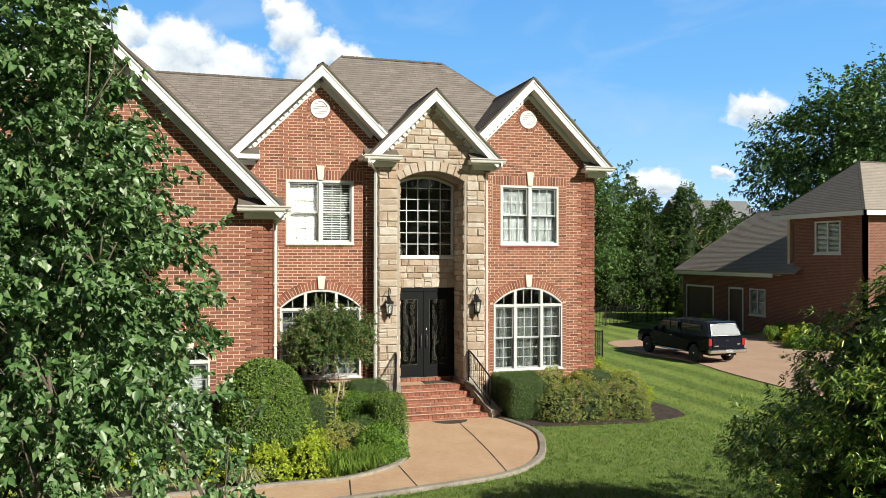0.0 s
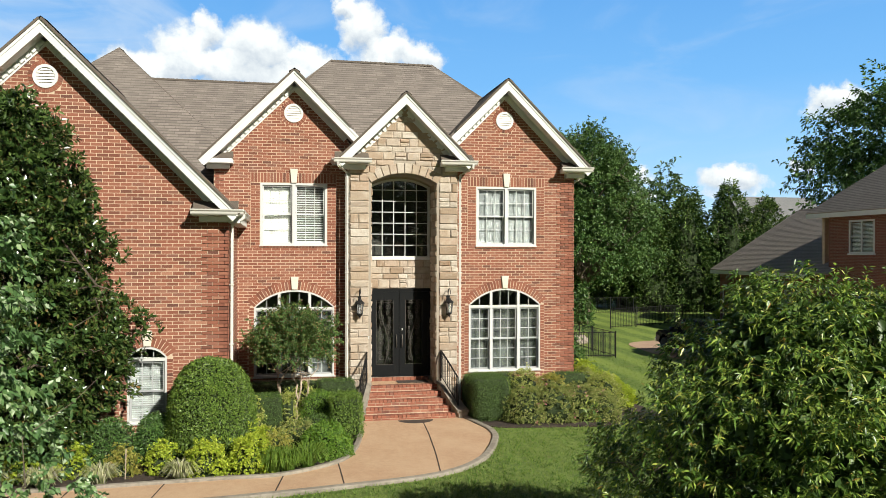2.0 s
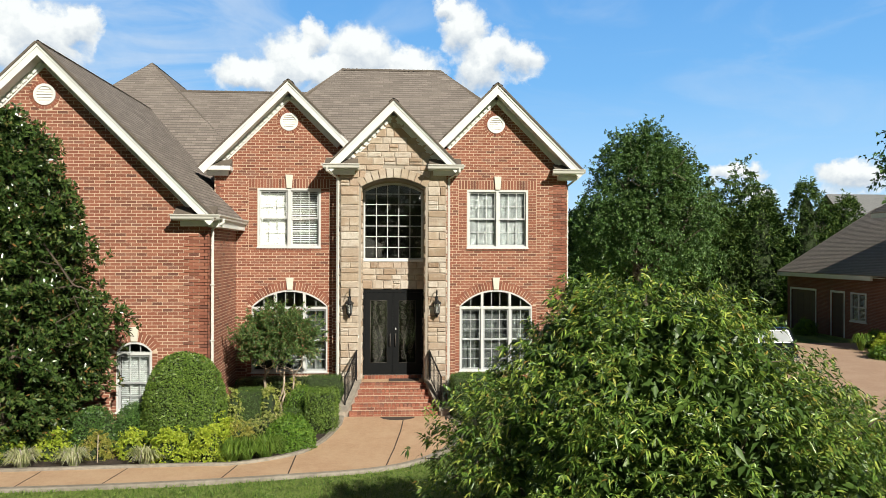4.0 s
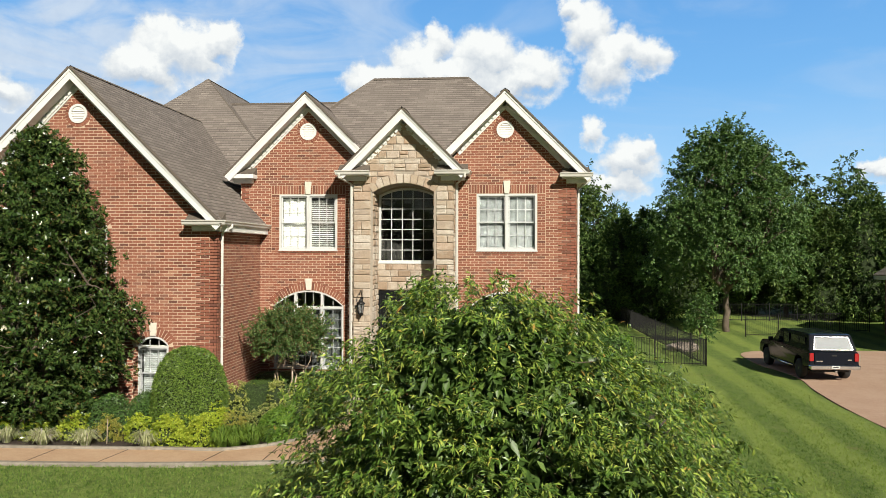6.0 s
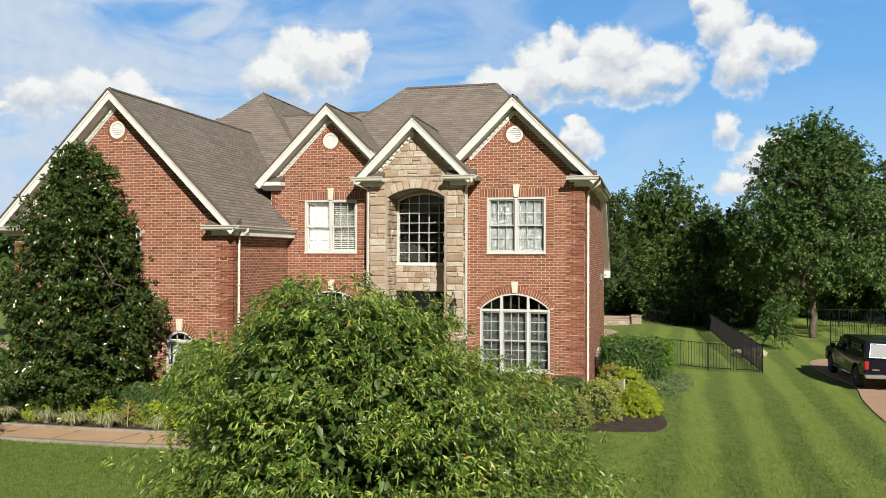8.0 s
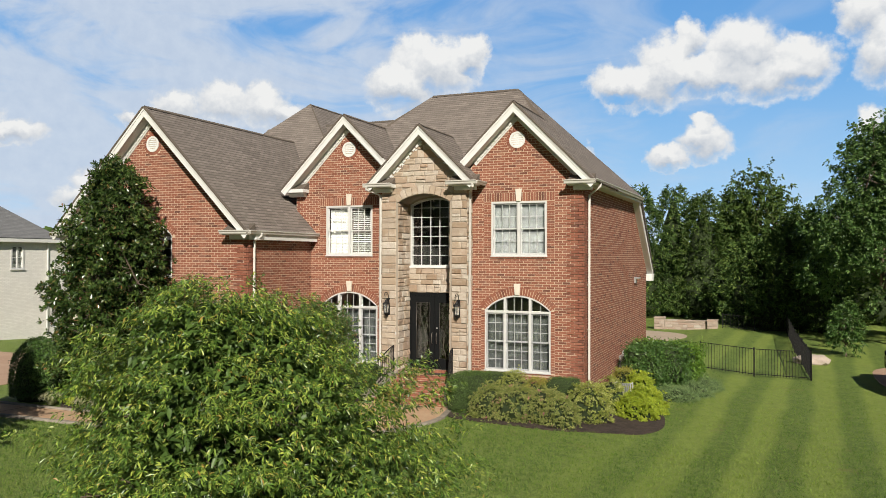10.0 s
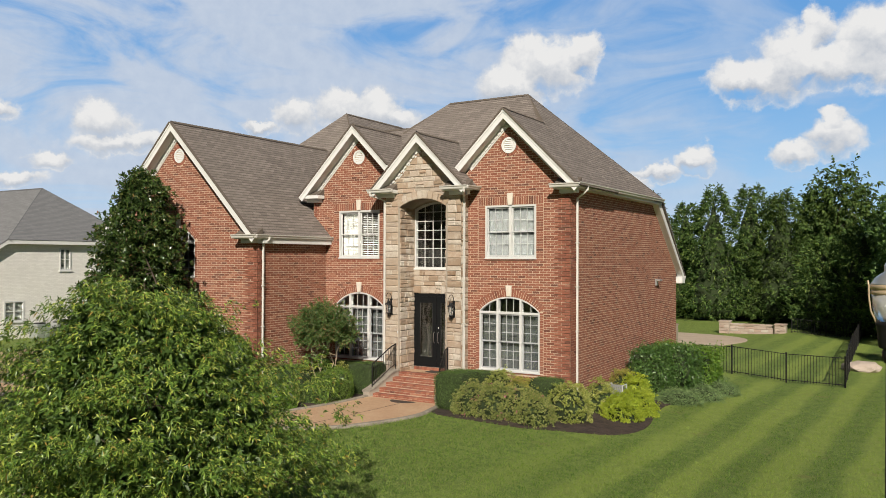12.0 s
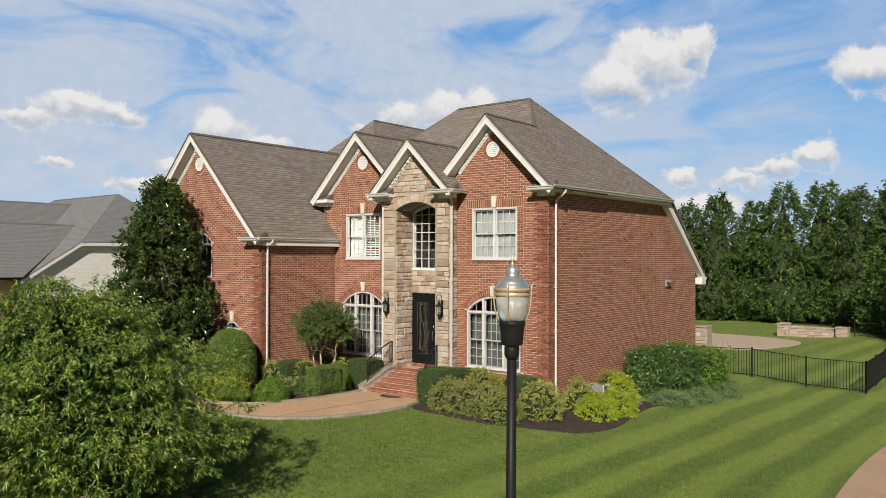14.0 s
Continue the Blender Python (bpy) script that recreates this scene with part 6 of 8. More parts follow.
front_ = (P_[:, 1] < 0) & (k_ > r_ * lob_ * 0.9)
Q_ = np.repeat((P_ + d_ * 0.2)[front_][::280], 8, 0)
Q_ = Q_ + np.random.default_rng(6).normal(size=Q_.shape) * 0.03
part("blossom", leaves_mesh("blossom", Q_, np.random.default_rng(7).normal(size=Q_.shape), 0.10, 0.07, np.random.default_rng(8)), WHITE_PETAL, mag, "creamy open magnolia flowers")
tree("crepe_myrtle", "small multi-stemmed crepe myrtle with pale bark", -3.10, -1.95, 1.05, (0, 0, 2.30), (1.02, 0.92, 0.78), MYRTLE, 1700, 26, 0.058, 0.032, 41,
     twig=0.24, shell=0.5, lump=0.34, floor=-0.7, droop=0.1, limbs=10, bark=PALE_BARK, r0=0.032, stems=5, freq=2.6)

# planting before the wing and the left windows
shrub("clipped_shrub", "large clipped egg-shaped evergreen shrub", -4.88, -4.75, (0.93, 0.9, 2.24), BOX, "egg", 15000, 0.05, 0.03, 51, 0.03, 0.02, 0.93, sink=0.34)
shrub("variegated_shrub", "small cream-edged clipped shrub", -4.12, -3.35, (0.27, 0.42, 0.98), VARIEG, "block", 1800, 0.055, 0.028, 52, 0.06)
shrub("clipped_hedge", "flat-topped dark clipped hedge", -3.72, -2.95, (0.34, 0.55, 1.05), YEW, "block", 4500, 0.035, 0.014, 53, 0.02, 0.012, 0.95)
shrub("variegated_shrub", "narrow cream-edged shrub between the hedge and the crepe myrtle", -3.24, -2.75, (0.15, 0.4, 0.98), VARIEG, "block", 1200, 0.05, 0.026, 152, 0.1)
shrub("clipped_hedge", "low flat-topped dark clipped hedge under the window", -3.3, -0.62, (1.2, 0.38, 0.98), YEW, "block", 5500, 0.035, 0.014, 54, 0.02, 0.012, 0.95)
shrub("variegated_shrub", "cream-edged shrub behind the hedge", -2.75, -1.35, (0.5, 0.4, 0.95), VARIEG, "ball", 1500, 0.055, 0.028, 55, 0.12)
shrub("clipped_hedge", "flat-topped dark clipped hedge beside the steps", -1.95, -0.95, (0.52, 0.55, 1.06), YEW, "block", 4200, 0.035, 0.014, 56, 0.03, 0.012, 0.95)
shrub("round_shrub", "clipped round green shrub", -2.42, -2.0, (0.55, 0.5, 0.95), GREEN, "ball", 3200, 0.045, 0.024, 57, 0.05)
shrub("round_shrub", "upright rounded green shrub beside the walk", -1.84, -3.0, (0.38, 0.66, 1.0), BOX, "block", 4000, 0.045, 0.026, 58, 0.08)
shrub("round_shrub", "small clipped round dark evergreen", -2.55, -3.35, (0.45, 0.42, 0.62), YEW, "ball", 2200, 0.04, 0.018, 59, 0.05)
shrub("round_shrub", "loose bright green shrub beside the walk", -2.42, -4.95, (0.56, 0.56, 0.74), GREEN, "ball", 4600, 0.06, 0.032, 60, 0.14)
shrub("round_shrub", "low loose russet-green azalea shrub", -3.1, -3.9, (0.55, 0.45, 0.55), AZALEA, "ball", 1800, 0.05, 0.026, 61, 0.2)
for i, (x, y, r, h) in enumerate(((-4.86, -5.98, 0.36, 0.66), (-4.05, -5.92, 0.36, 0.70), (-3.86, -5.42, 0.26, 0.74), (-5.80, -5.72, 0.20, 0.62), (-7.50, -5.58, 0.32, 0.60), (-8.5, -5.6, 0.36, 0.55), (-9.4, -5.7, 0.4, 0.6))):
    shrub("lime_shrub", "yellow-green rounded privet shrub by the walk", x, y, (r, r * 0.9, h), LIME, "ball", int(5200 * r), 0.06, 0.036, 70 + i, 0.2, 0.05, group="lime shrubs along the walk")
shrub("golden_shrub", "small golden-leaved shrub on a stake", -6.53, -5.66, (0.22, 0.2, 0.56), GOLD, "ball", 1200, 0.05, 0.028, 80, 0.2, 0.04)
shrub("golden_shrub", "small golden-leaved shrub by the walk", -3.50, -5.40, (0.3, 0.3, 0.70), GOLD, "ball", 1300, 0.05, 0.028, 81, 0.2, 0.04)
for i, (x, y, r, h) in enumerate(((-6.95, -4.85, 0.58, 0.98), (-6.05, -4.7, 0.45, 1.02), (-9.9, -5.1, 0.6, 0.9))):
    shrub("dark_shrub", "rounded dark green shrub under the window", x, y, (r, r, h), DARK, "ball", 4200, 0.05, 0.028, 84 + i, 0.1, group="dark shrubs before the wing")
shrub("dark_shrub", "large rounded dark evergreen at the wing's corner", -11.4, -5.6, (0.85, 0.85, 2.0), DARK, "egg", 7000, 0.06, 0.034, 88, 0.06, sink=0.3)
for i, (x, y) in enumerate(((-7.86, -6.3), (-6.82, -6.25), (-5.34, -6.25), (-8.9, -6.1), (-10.2, -6.15))):
    tuft("liriope_clump", "pale variegated lilyturf clump with faint purple spikes", x, y, 0.40, 0.40, LIRIOPE, 260, 90 + i, 0.019, group="lilyturf along the walk")
for i, (x, y) in enumerate(((-3.25, -6.02), (-2.85, -5.85), (-3.55, -6.08))):
    tuft("daylily_clump", "arching green daylily leaves without flowers", x, y, 0.50, 0.50, BLADE, 240, 96 + i, 0.020, group="daylilies by the walk")

# planting round the right corner
shrub("clipped_hedge", "dark clipped yew block beside the steps", 2.12, -1.62, (0.52, 0.72, 1.14), YEW, "block", 8000, 0.035, 0.015, 101, 0.05, 0.015, 0.94)
shrub("clipped_hedge", "flat-topped dark clipped hedge under the window", 2.45, -0.62, (0.75, 0.36, 1.06), YEW, "block", 4200, 0.035, 0.014, 102, 0.02, 0.012, 0.95)
shrub("variegated_shrub", "cream-and-green variegated shrub below the window", 3.35, -1.0, (0.62, 0.5, 1.14), VARIEG, "ball", 2600, 0.055, 0.03, 103, 0.15)
shrub("variegated_shrub", "cream-and-green variegated shrub behind azaleas", 4.1, -1.2, (0.55, 0.5, 1.05), GOLD, "ball", 2200, 0.055, 0.03, 104, 0.15)
shrub("clipped_hedge", "flat-topped dark clipped hedge piece", 4.78, -0.75, (0.5, 0.42, 1.05), YEW, "block", 3200, 0.035, 0.014, 105, 0.02, 0.012, 0.95)
for i, (x, y, r, h) in enumerate(((3.05, -2.25, 0.62, 0.92), (3.8, -2.3, 0.66, 0.95), (4.6, -2.2, 0.66, 0.92), (5.1, -2.35, 0.5, 0.78))):
    shrub("azalea_bush", "dense azalea bush with a few faded pink blossoms", x, y, (r, 0.62, h), AZALEA, "ball", 4200, 0.045, 0.024, 110 + i, 0.14, 0.04, petals=(5, 12, 22, 9)[i], group="azaleas before the window")
shrub("variegated_shrub", "golden variegated shrub at the house corner", 5.65, -1.1, (0.62, 0.62, 1.05), VARIEG, "ball", 3200, 0.055, 0.03, 120, 0.15)
shrub("variegated_shrub", "golden variegated shrub beside the downspout", 5.95, 0.75, (0.5, 0.5, 0.95), VARIEG, "ball", 2400, 0.055, 0.03, 121, 0.16)
for i, (x, y, r, h) in enumerate(((6.75, 0.45, 0.55, 0.66), (6.9, 1.4, 0.55, 0.74), (6.5, 2.5, 0.5, 0.95))):
    shrub("lime_shrub", "bright lime-green rounded privet shrub", x, y, (r, r, h), LIME, "ball", 3600, 0.065, 0.038, 124 + i, 0.2, 0.05, group="lime shrubs at the corner")
shrub("variegated_shrub", "golden variegated shrub by the wall", 5.95, 3.0, (0.5, 0.6, 1.05), GOLD, "ball", 2200, 0.055, 0.03, 128, 0.16)
for i, (x, y, rx, ry, h) in enumerate(((6.25, 5.3, 0.62, 0.7, 1.42), (6.6, 6.3, 1.0, 1.0, 1.55), (6.9, 7.9, 1.05, 1.0, 1.45), (6.2, 9.2, 0.9, 0.8, 1.3))):
    shrub("dark_shrub", "broad dark green evergreen bush beside the wall", x, y, (rx, ry, h), DARK if i < 2 else GREEN, "block", 5200, 0.095, 0.05, 130 + i, 0.24, 0.09, 0.84, group="evergreen bushes by the side wall")
for i, (x, y, r) in enumerate(((7.4, 4.6, 0.75), (7.75, 6.0, 0.85), (8.0, 7.6, 0.8), (7.4, 9.0, 0.9))):
    shrub("juniper", "low spreading grey-green juniper", x, y, (r, r, 0.42), JUNIPER, "ball", 3000, 0.09, 0.018, 140 + i, 0.3, 0.06, sink=0.05, group="junipers along the bed")

# ---- trees and woods behind ----
tree("oak_tree", "large broad green oak beyond the fence", 17.3, 28.9, 2.6, (0, 0, 7.3), (4.5, 4.3, 6.3), OAK, 7200, 12, 0.19, 0.11, 201, clumps=720, twig=0.62, shell=0.6, lump=0.32, floor=-0.72, taper=0.45, limbs=14, r0=0.24, droop=0.15)
tree("young_tree", "small leafy young tree by the fence", 14.0, 21.9, 0.6, (0, 0, 1.5), (0.72, 0.72, 1.4), DARK, 420, 9, 0.14, 0.07, 203, twig=0.35, lump=0.3, floor=-0.85, taper=0.3, limbs=6, r0=0.05)
tree("far_tree", "tall dark deciduous tree behind the yard", 9.1, 48.0, 2.0, (0, 0, 7.0), (3.1, 3.1, 5.6), WOODS, 1500, 11, 0.32, 0.18, 205, twig=1.0, lump=0.25, floor=-0.95, limbs=7, r0=0.25, group="trees behind the yard")
tree("far_tree", "broad tall tree behind the neighbouring house", 53.0, 36.5, 3.0, (0, 0, 12.0), (10.0, 9.5, 10.5), OAK, 8400, 9, 0.40, 0.23, 206, clumps=1050, twig=1.4, lump=0.3, floor=-0.9, limbs=10, r0=0.4, group="trees behind the yard")
tree("far_tree", "light green tree behind the fence", 25.5, 42.0, 2.0, (0, 0, 6.4), (3.4, 3.4, 6.0), WOODS, 1000, 9, 0.4, 0.2, 207, twig=1.0, lump=0.35, floor=-0.9, taper=0.4, limbs=7, r0=0.2, group="trees behind the yard")
tree("far_tree", "light green tree behind the fence", 31.0, 44.0, 2.0, (0, 0, 6.2), (3.0, 3.0, 6.2), CEDAR, 1000, 9, 0.4, 0.16, 208, twig=1.0, lump=0.35, floor=-0.9, taper=0.55, limbs=7, r0=0.2, group="trees behind the yard")


def cedar(x, y, h, r, seed, leaf=None):
    """A dense evergreen column of upward sprays."""
    rng = np.random.default_rng(seed)
    ob = thing("cedar", "dense dark evergreen in the row behind the yard", "tree", Matrix.Translation((x, y, ground_z(x, y) - 0.05)), "evergreen row")
    part("trunk", tube(bmesh.new(), [(0, 0, 0), (0, 0, h * 0.5), (0, 0, h * 0.95)], [0.2, 0.12, 0.02], 7), BARK, ob)
    n = int(1500 * h / 10)
    t = rng.uniform(0, 1, n) ** 1.15
    a = rng.uniform(0, 2 * np.pi, n)
    lob = np.array([1 + 0.65 * noise.fractal(Vector((math.cos(q) * 1.3 + seed, math.sin(q) * 1.3, s * 4.5)), 0.8, 2, 3) for q, s in zip(a, t)])
    rad = r * 1.25 * np.clip(1.05 - t ** 2.4, 0.1, 1) * lob * np.minimum(1, 0.55 + t * 4)
    rr = rad * rng.uniform(0.62, 1.02, n)
    spire = 0.9 * np.array([noise.noise(Vector((math.cos(q) * 1.1 + seed, math.sin(q) * 1.1, seed))) for q in a]) * t
    P = np.stack([np.cos(a) * rr, np.sin(a) * rr, t * h + 0.1 + spire * 1.4], 1)
    D = np.stack([np.cos(a), np.sin(a), rng.uniform(0.2, 1.2, n)], 1) + rng.normal(size=(n, 3)) * 0.25
    tip = P + unit(D) * 0.5
    part("crown", twig_leaves("crown", P, tip, 7, 0.34, 0.105, rng, 0.7, 0.2), leaf or CEDAR, ob)
    # dark core inside the sprays, inner shade given by its colour
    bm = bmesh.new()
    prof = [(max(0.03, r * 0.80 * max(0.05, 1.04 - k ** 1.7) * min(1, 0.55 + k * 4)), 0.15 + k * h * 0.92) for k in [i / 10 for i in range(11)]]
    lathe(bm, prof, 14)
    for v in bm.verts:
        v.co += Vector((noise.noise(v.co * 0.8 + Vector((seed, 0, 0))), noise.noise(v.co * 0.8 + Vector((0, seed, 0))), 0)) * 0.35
    part("inner_growth", bm, CORE_SHADE, ob, smooth=True)


k = 300
for x, y, h, r in ((-14, 46, 8.2, 2.1), (-11.2, 45, 9.2, 2.2), (-8.4, 46.5, 9.6, 2.3), (-5.6, 45.5, 10.2, 2.3), (-3.0, 47, 9.6, 2.2), (-0.4, 46, 10.6, 2.4), (2.3, 47.5, 10.9, 2.4), (4.9, 46.2, 10.2, 2.3),
                   (7.4, 47.6, 9.8, 2.2), (12.6, 45.8, 8.8, 2.2), (15.2, 47, 8.6, 2.3), (17.6, 45, 9.4, 2.3), (20.4, 46.5, 8.8, 2.3), (23.0, 45.5, 9.2, 2.3), (28.2, 45.5, 9.4, 2.3),
                   (33.5, 45, 9.6, 2.2), (30.2, 38.5, 9.4, 2.1), (33.2, 37.0, 10.4, 2.2), (36.0, 36.2, 9.0, 2.1), (27.6, 39.5, 8.2, 2.0), (9.0, 38.5, 6.2, 1.9), (11.4, 37.0, 7.4, 2.0), (13.5, 36.0, 7.8, 2.0)):
    k += 1
    cedar(x, y, h, r, k, WOODS if k % 4 == 0 else CEDAR)


def far_woods(name, pts, h, n, seed, label):
    rng = np.random.default_rng(seed)
    seg = rng.integers(0, len(pts) - 1, n)
    t = rng.uniform(0, 1, n)
    A = np.array(pts, float)
    base = A[seg] + (A[seg + 1] - A[seg]) * t[:, None]
    hh = np.array([h * (0.75 + 0.45 * noise.fractal(Vector((b[0] * 0.045, b[1] * 0.045, seed)), 0.9, 2.0, 3)) for b in base])
    z = hh * rng.uniform(0.0, 1.0, n) ** 0.7
    P = np.stack([base[:, 0] + rng.normal(size=n) * 2.5, base[:, 1] + rng.normal(size=n) * 2.5, z - 0.4], 1)
    D = rng.normal(size=(n, 3)) + np.array([0, 0, 0.6])
    ob = part(name, leaves_mesh(name, P, D, 1.9, 1.5, rng), WOODS)
    return tagged(ob, label, "woods", kind="stuff")


far_woods("far_woods_left", [(-150, 10), (-130, 60), (-90, 100), (-40, 120)], 11, 9000, 1, "distant green woods beyond the houses")
far_woods("far_woods_right", [(-40, 120), (10, 125), (60, 120), (110, 90), (140, 50)], 10, 11000, 2, "distant green woods beyond the houses")
# unseen woods behind the viewpoint, added to darken reflections in the glass
far_woods("far_woods_street", [(140, 50), (120, -30), (70, -64), (0, -72), (-70, -64), (-140, -30), (-150, 10)], 16, 16000, 3, "unseen woods across the street, added for dark window reflections")


# ---- wall lanterns ----
LAMP_GLASS = Nodes("clear_lamp_glass").set(Base_Color=(0.85, 0.88, 0.88, 1), Roughness=0.08, Transmission_Weight=0.85, IOR=1.4).mat
CHROME = plain("brushed_chrome", (0.62, 0.63, 0.64), 0.22, (0.45, 0.45, 0.45), 12, 0.3, 0.0, metal=1.0)
BRASS = plain("aged_brass", (0.52, 0.41, 0.27), 0.45, (0.36, 0.27, 0.17), 14, 0.5, 0.0, metal=0.35)
RIBBED = Nodes("frosted_ribbed_glass").set(Base_Color=(0.93, 0.93, 0.90, 1), Roughness=0.18, Transmission_Weight=0.70, IOR=1.3).mat
SILVER = plain("galvanised_metal", (0.58, 0.60, 0.60), 0.38, (0.44, 0.46, 0.46), 10, 0.3, 0.0, metal=0.75)


def wall_lantern(x):
    ob = thing("wall_lantern", "black iron wall lantern with curled bracket on the stone pier", "lantern", at(x, BY - 0.03, 3.08), "entry lanterns")
    part("back_plate", boxed(-0.05, 0.05, -0.02, 0.02, -0.35, 0.22, bevel=0.01), IRON, ob)
    pts = [(0, -0.01, 0.12)] + [(0, -0.17 + 0.16 * math.cos(a), 0.26 + 0.16 * math.sin(a)) for a in [0.2 + i * 0.28 for i in range(11)]]
    part("bracket", tube(bmesh.new(), pts, 0.012, 6), IRON, ob, smooth=True)
    part("lower_scroll", tube(bmesh.new(), [(0, -0.02 - 0.07 * (1 - math.cos(a)), -0.28 - 0.09 * math.sin(a)) for a in [i * 0.35 for i in range(14)]], 0.009, 5), IRON, ob, smooth=True)
    cap = lathe(bmesh.new(), [(0.012, 0.20), (0.02, 0.15), (0.04, 0.13), (0.06, 0.08), (0.125, 0.03), (0.135, 0.0), (0.12, -0.01)], 8, (0, -0.17, 0.02))
    part("hood", cap, IRON, ob)
    g = part("lamp_glass", lathe(bmesh.new(), [(0.098, 0.0), (0.07, -0.27)], 6, (0, -0.17, 0.01)), LAMP_GLASS, ob)
    for i in range(6):
        a = math.pi * i / 3
        c, s = math.cos(a), math.sin(a)
        part("glazing_rib", tube(bmesh.new(), [(0.102 * c, -0.17 + 0.102 * s, 0.02), (0.073 * c, -0.17 + 0.073 * s, -0.27)], 0.008, 4), IRON, ob)
    part("lamp_foot", lathe(bmesh.new(), [(0.085, 0.0), (0.08, -0.03), (0.03, -0.07), (0.02, -0.12), (0.005, -0.15)], 8, (0, -0.17, -0.26)), IRON, ob)
    part("candle", lathe(bmesh.new(), [(0.012, 0), (0.012, 0.1), (0.016, 0.12), (0.004, 0.17)], 8, (0, -0.17, -0.25)), BLIND, ob)


wall_lantern(-1.27), wall_lantern(1.27)


# ---- street lamp ----
lamp = thing("street_lamp", "black street lamp post with glass lantern, brass band and chrome dome", "street lamp", pose(14.394, -15.669, 0, 0, 0.4, 0))
part("pole", tube(bmesh.new(), [(0, 0, ground_z(14.3, -15.5) - 0.05), (0, 0, 2.2), (0, 0, 3.9)], [0.06, 0.047, 0.045], 16), IRON, lamp, smooth=True)
part("collar", lathe(bmesh.new(), [(0.052, 3.86), (0.068, 3.885), (0.070, 3.96), (0.062, 3.975), (0.092, 3.985), (0.100, 4.00), (0.108, 4.10), (0.116, 4.165), (0.122, 4.175), (0.122, 4.205), (0.10, 4.21)], 28), IRON, lamp, "black cast fitter", smooth=True)
part("lantern_glass", lathe(bmesh.new(), [(0.106, 4.205), (0.126, 4.25), (0.143, 4.32), (0.151, 4.43)], 28), RIBBED, lamp, "ribbed clear lantern glass", smooth=True)
part("reflector", lathe(bmesh.new(), [(0.02, 4.22), (0.05, 4.24), (0.08, 4.32), (0.08, 4.39), (0.02, 4.41)], 20), SILVER, lamp, smooth=True)
part("band", lathe(bmesh.new(), [(0.152, 4.430), (0.160, 4.434), (0.160, 4.456), (0.154, 4.460), (0.154, 4.474), (0.166, 4.478), (0.166, 4.508), (0.152, 4.512)], 32), BRASS, lamp, "brass band", smooth=True)
part("dome", lathe(bmesh.new(), [(0.160, 4.510), (0.152, 4.522), (0.146, 4.534), (0.138, 4.540), (0.134, 4.556), (0.112, 4.578), (0.084, 4.600), (0.062, 4.612), (0.058, 4.622), (0.061, 4.645), (0.058, 4.672), (0.046, 4.695), (0.026, 4.708), (0.012, 4.711)], 32), SILVER, lamp, "silver stepped dome", smooth=True)
part("finial", lathe(bmesh.new(), [(0.012, 4.706), (0.024, 4.716), (0.016, 4.732), (0.008, 4.748), (0.020, 4.760), (0.008, 4.770), (0.006, 4.79), (0.002, 4.805)], 14), BRASS, lamp, smooth=True)
for i in range(4):
    a = 0.35 + math.pi * i / 2
    c, s = math.cos(a), math.sin(a)
    part("strap", tube(bmesh.new(), [(r * c, r * s, z) for r, z in ((0.186, 4.545), (0.178, 4.50), (0.176, 4.40), (0.162, 4.29), (0.136, 4.235), (0.124, 4.20))], 0.008, 6), BRASS, lamp, "curved brass strap", smooth=True)


# ---- fences ----
def fence(pts, h, label, group, gap=0.115, panel=2.35):
    """Metal picket fence along a line: posts, two rails a bay, pickets."""
    ob = thing("fence", label, "fence", group=group)
    post = bpy.data.meshes.new("post")
    b = boxed(-0.03, 0.03, -0.03, 0.03, -0.05, h + 0.06, bevel=0.006)
    b.to_mesh(post)
    b.free()
    post.materials.append(IRON)
    pick = bpy.data.meshes.new("picket")
    b = boxed(-0.009, 0.009, -0.009, 0.009, 0.05, h)
    b.to_mesh(pick)
    b.free()
    pick.materials.append(IRON)
    for (x0, y0), (x1, y1) in zip(pts, pts[1:]):
        L = math.hypot(x1 - x0, y1 - y0)
        n = max(1, round(L / panel))
        for i in range(n):
            ax, ay, bx, by = [v0 + (v1 - v0) * k / n for k in (i, i + 1) for v0, v1 in ((x0, x1), (y0, y1))]
            za, zb = ground_z(ax, ay), ground_z(bx, by)
            part("post", post, IRON, ob, m=Matrix.Translation((ax, ay, za)))
            if i == n - 1:
                part("post", post, IRON, ob, m=Matrix.Translation((bx, by, zb)))
            for hh in (h - 0.02, 0.12):
                part("rail", tube(bmesh.new(), [(ax, ay, za + hh), (bx, by, zb + hh)], 0.02, 4), IRON, ob)
            k = int(L / n / gap)
            for j in range(1, k):
                t = j / k
                part("picket", pick, IRON, ob, m=Matrix.Translation((ax + (bx - ax) * t, ay + (by - ay) * t, za + (zb - za) * t)))
    return ob


fence([(5.35, 13.0), (12.03, 12.25)], 1.22, "black metal picket fence across the side yard", "yard fences")
fence([(12.03, 12.25), (11.6, 22.5), (11.3, 35.0)], 1.22, "black metal picket fence running back along the lawn", "yard fences", gap=0.125)
fence([(11.3, 35.0), (7.2, 34.4)], 1.0, "low black metal fence beside the garden wall", "yard fences", gap=0.16)
fence([(17.6, 25.6), (26.6, 29.6)], 1.3, "black metal picket fence behind the parked truck", "yard fences", gap=0.15)
fence([(18.5, 37.0), (27.0, 38.0)], 1.3, "black metal fence at the back of the next yard", "yard fences", gap=0.2)


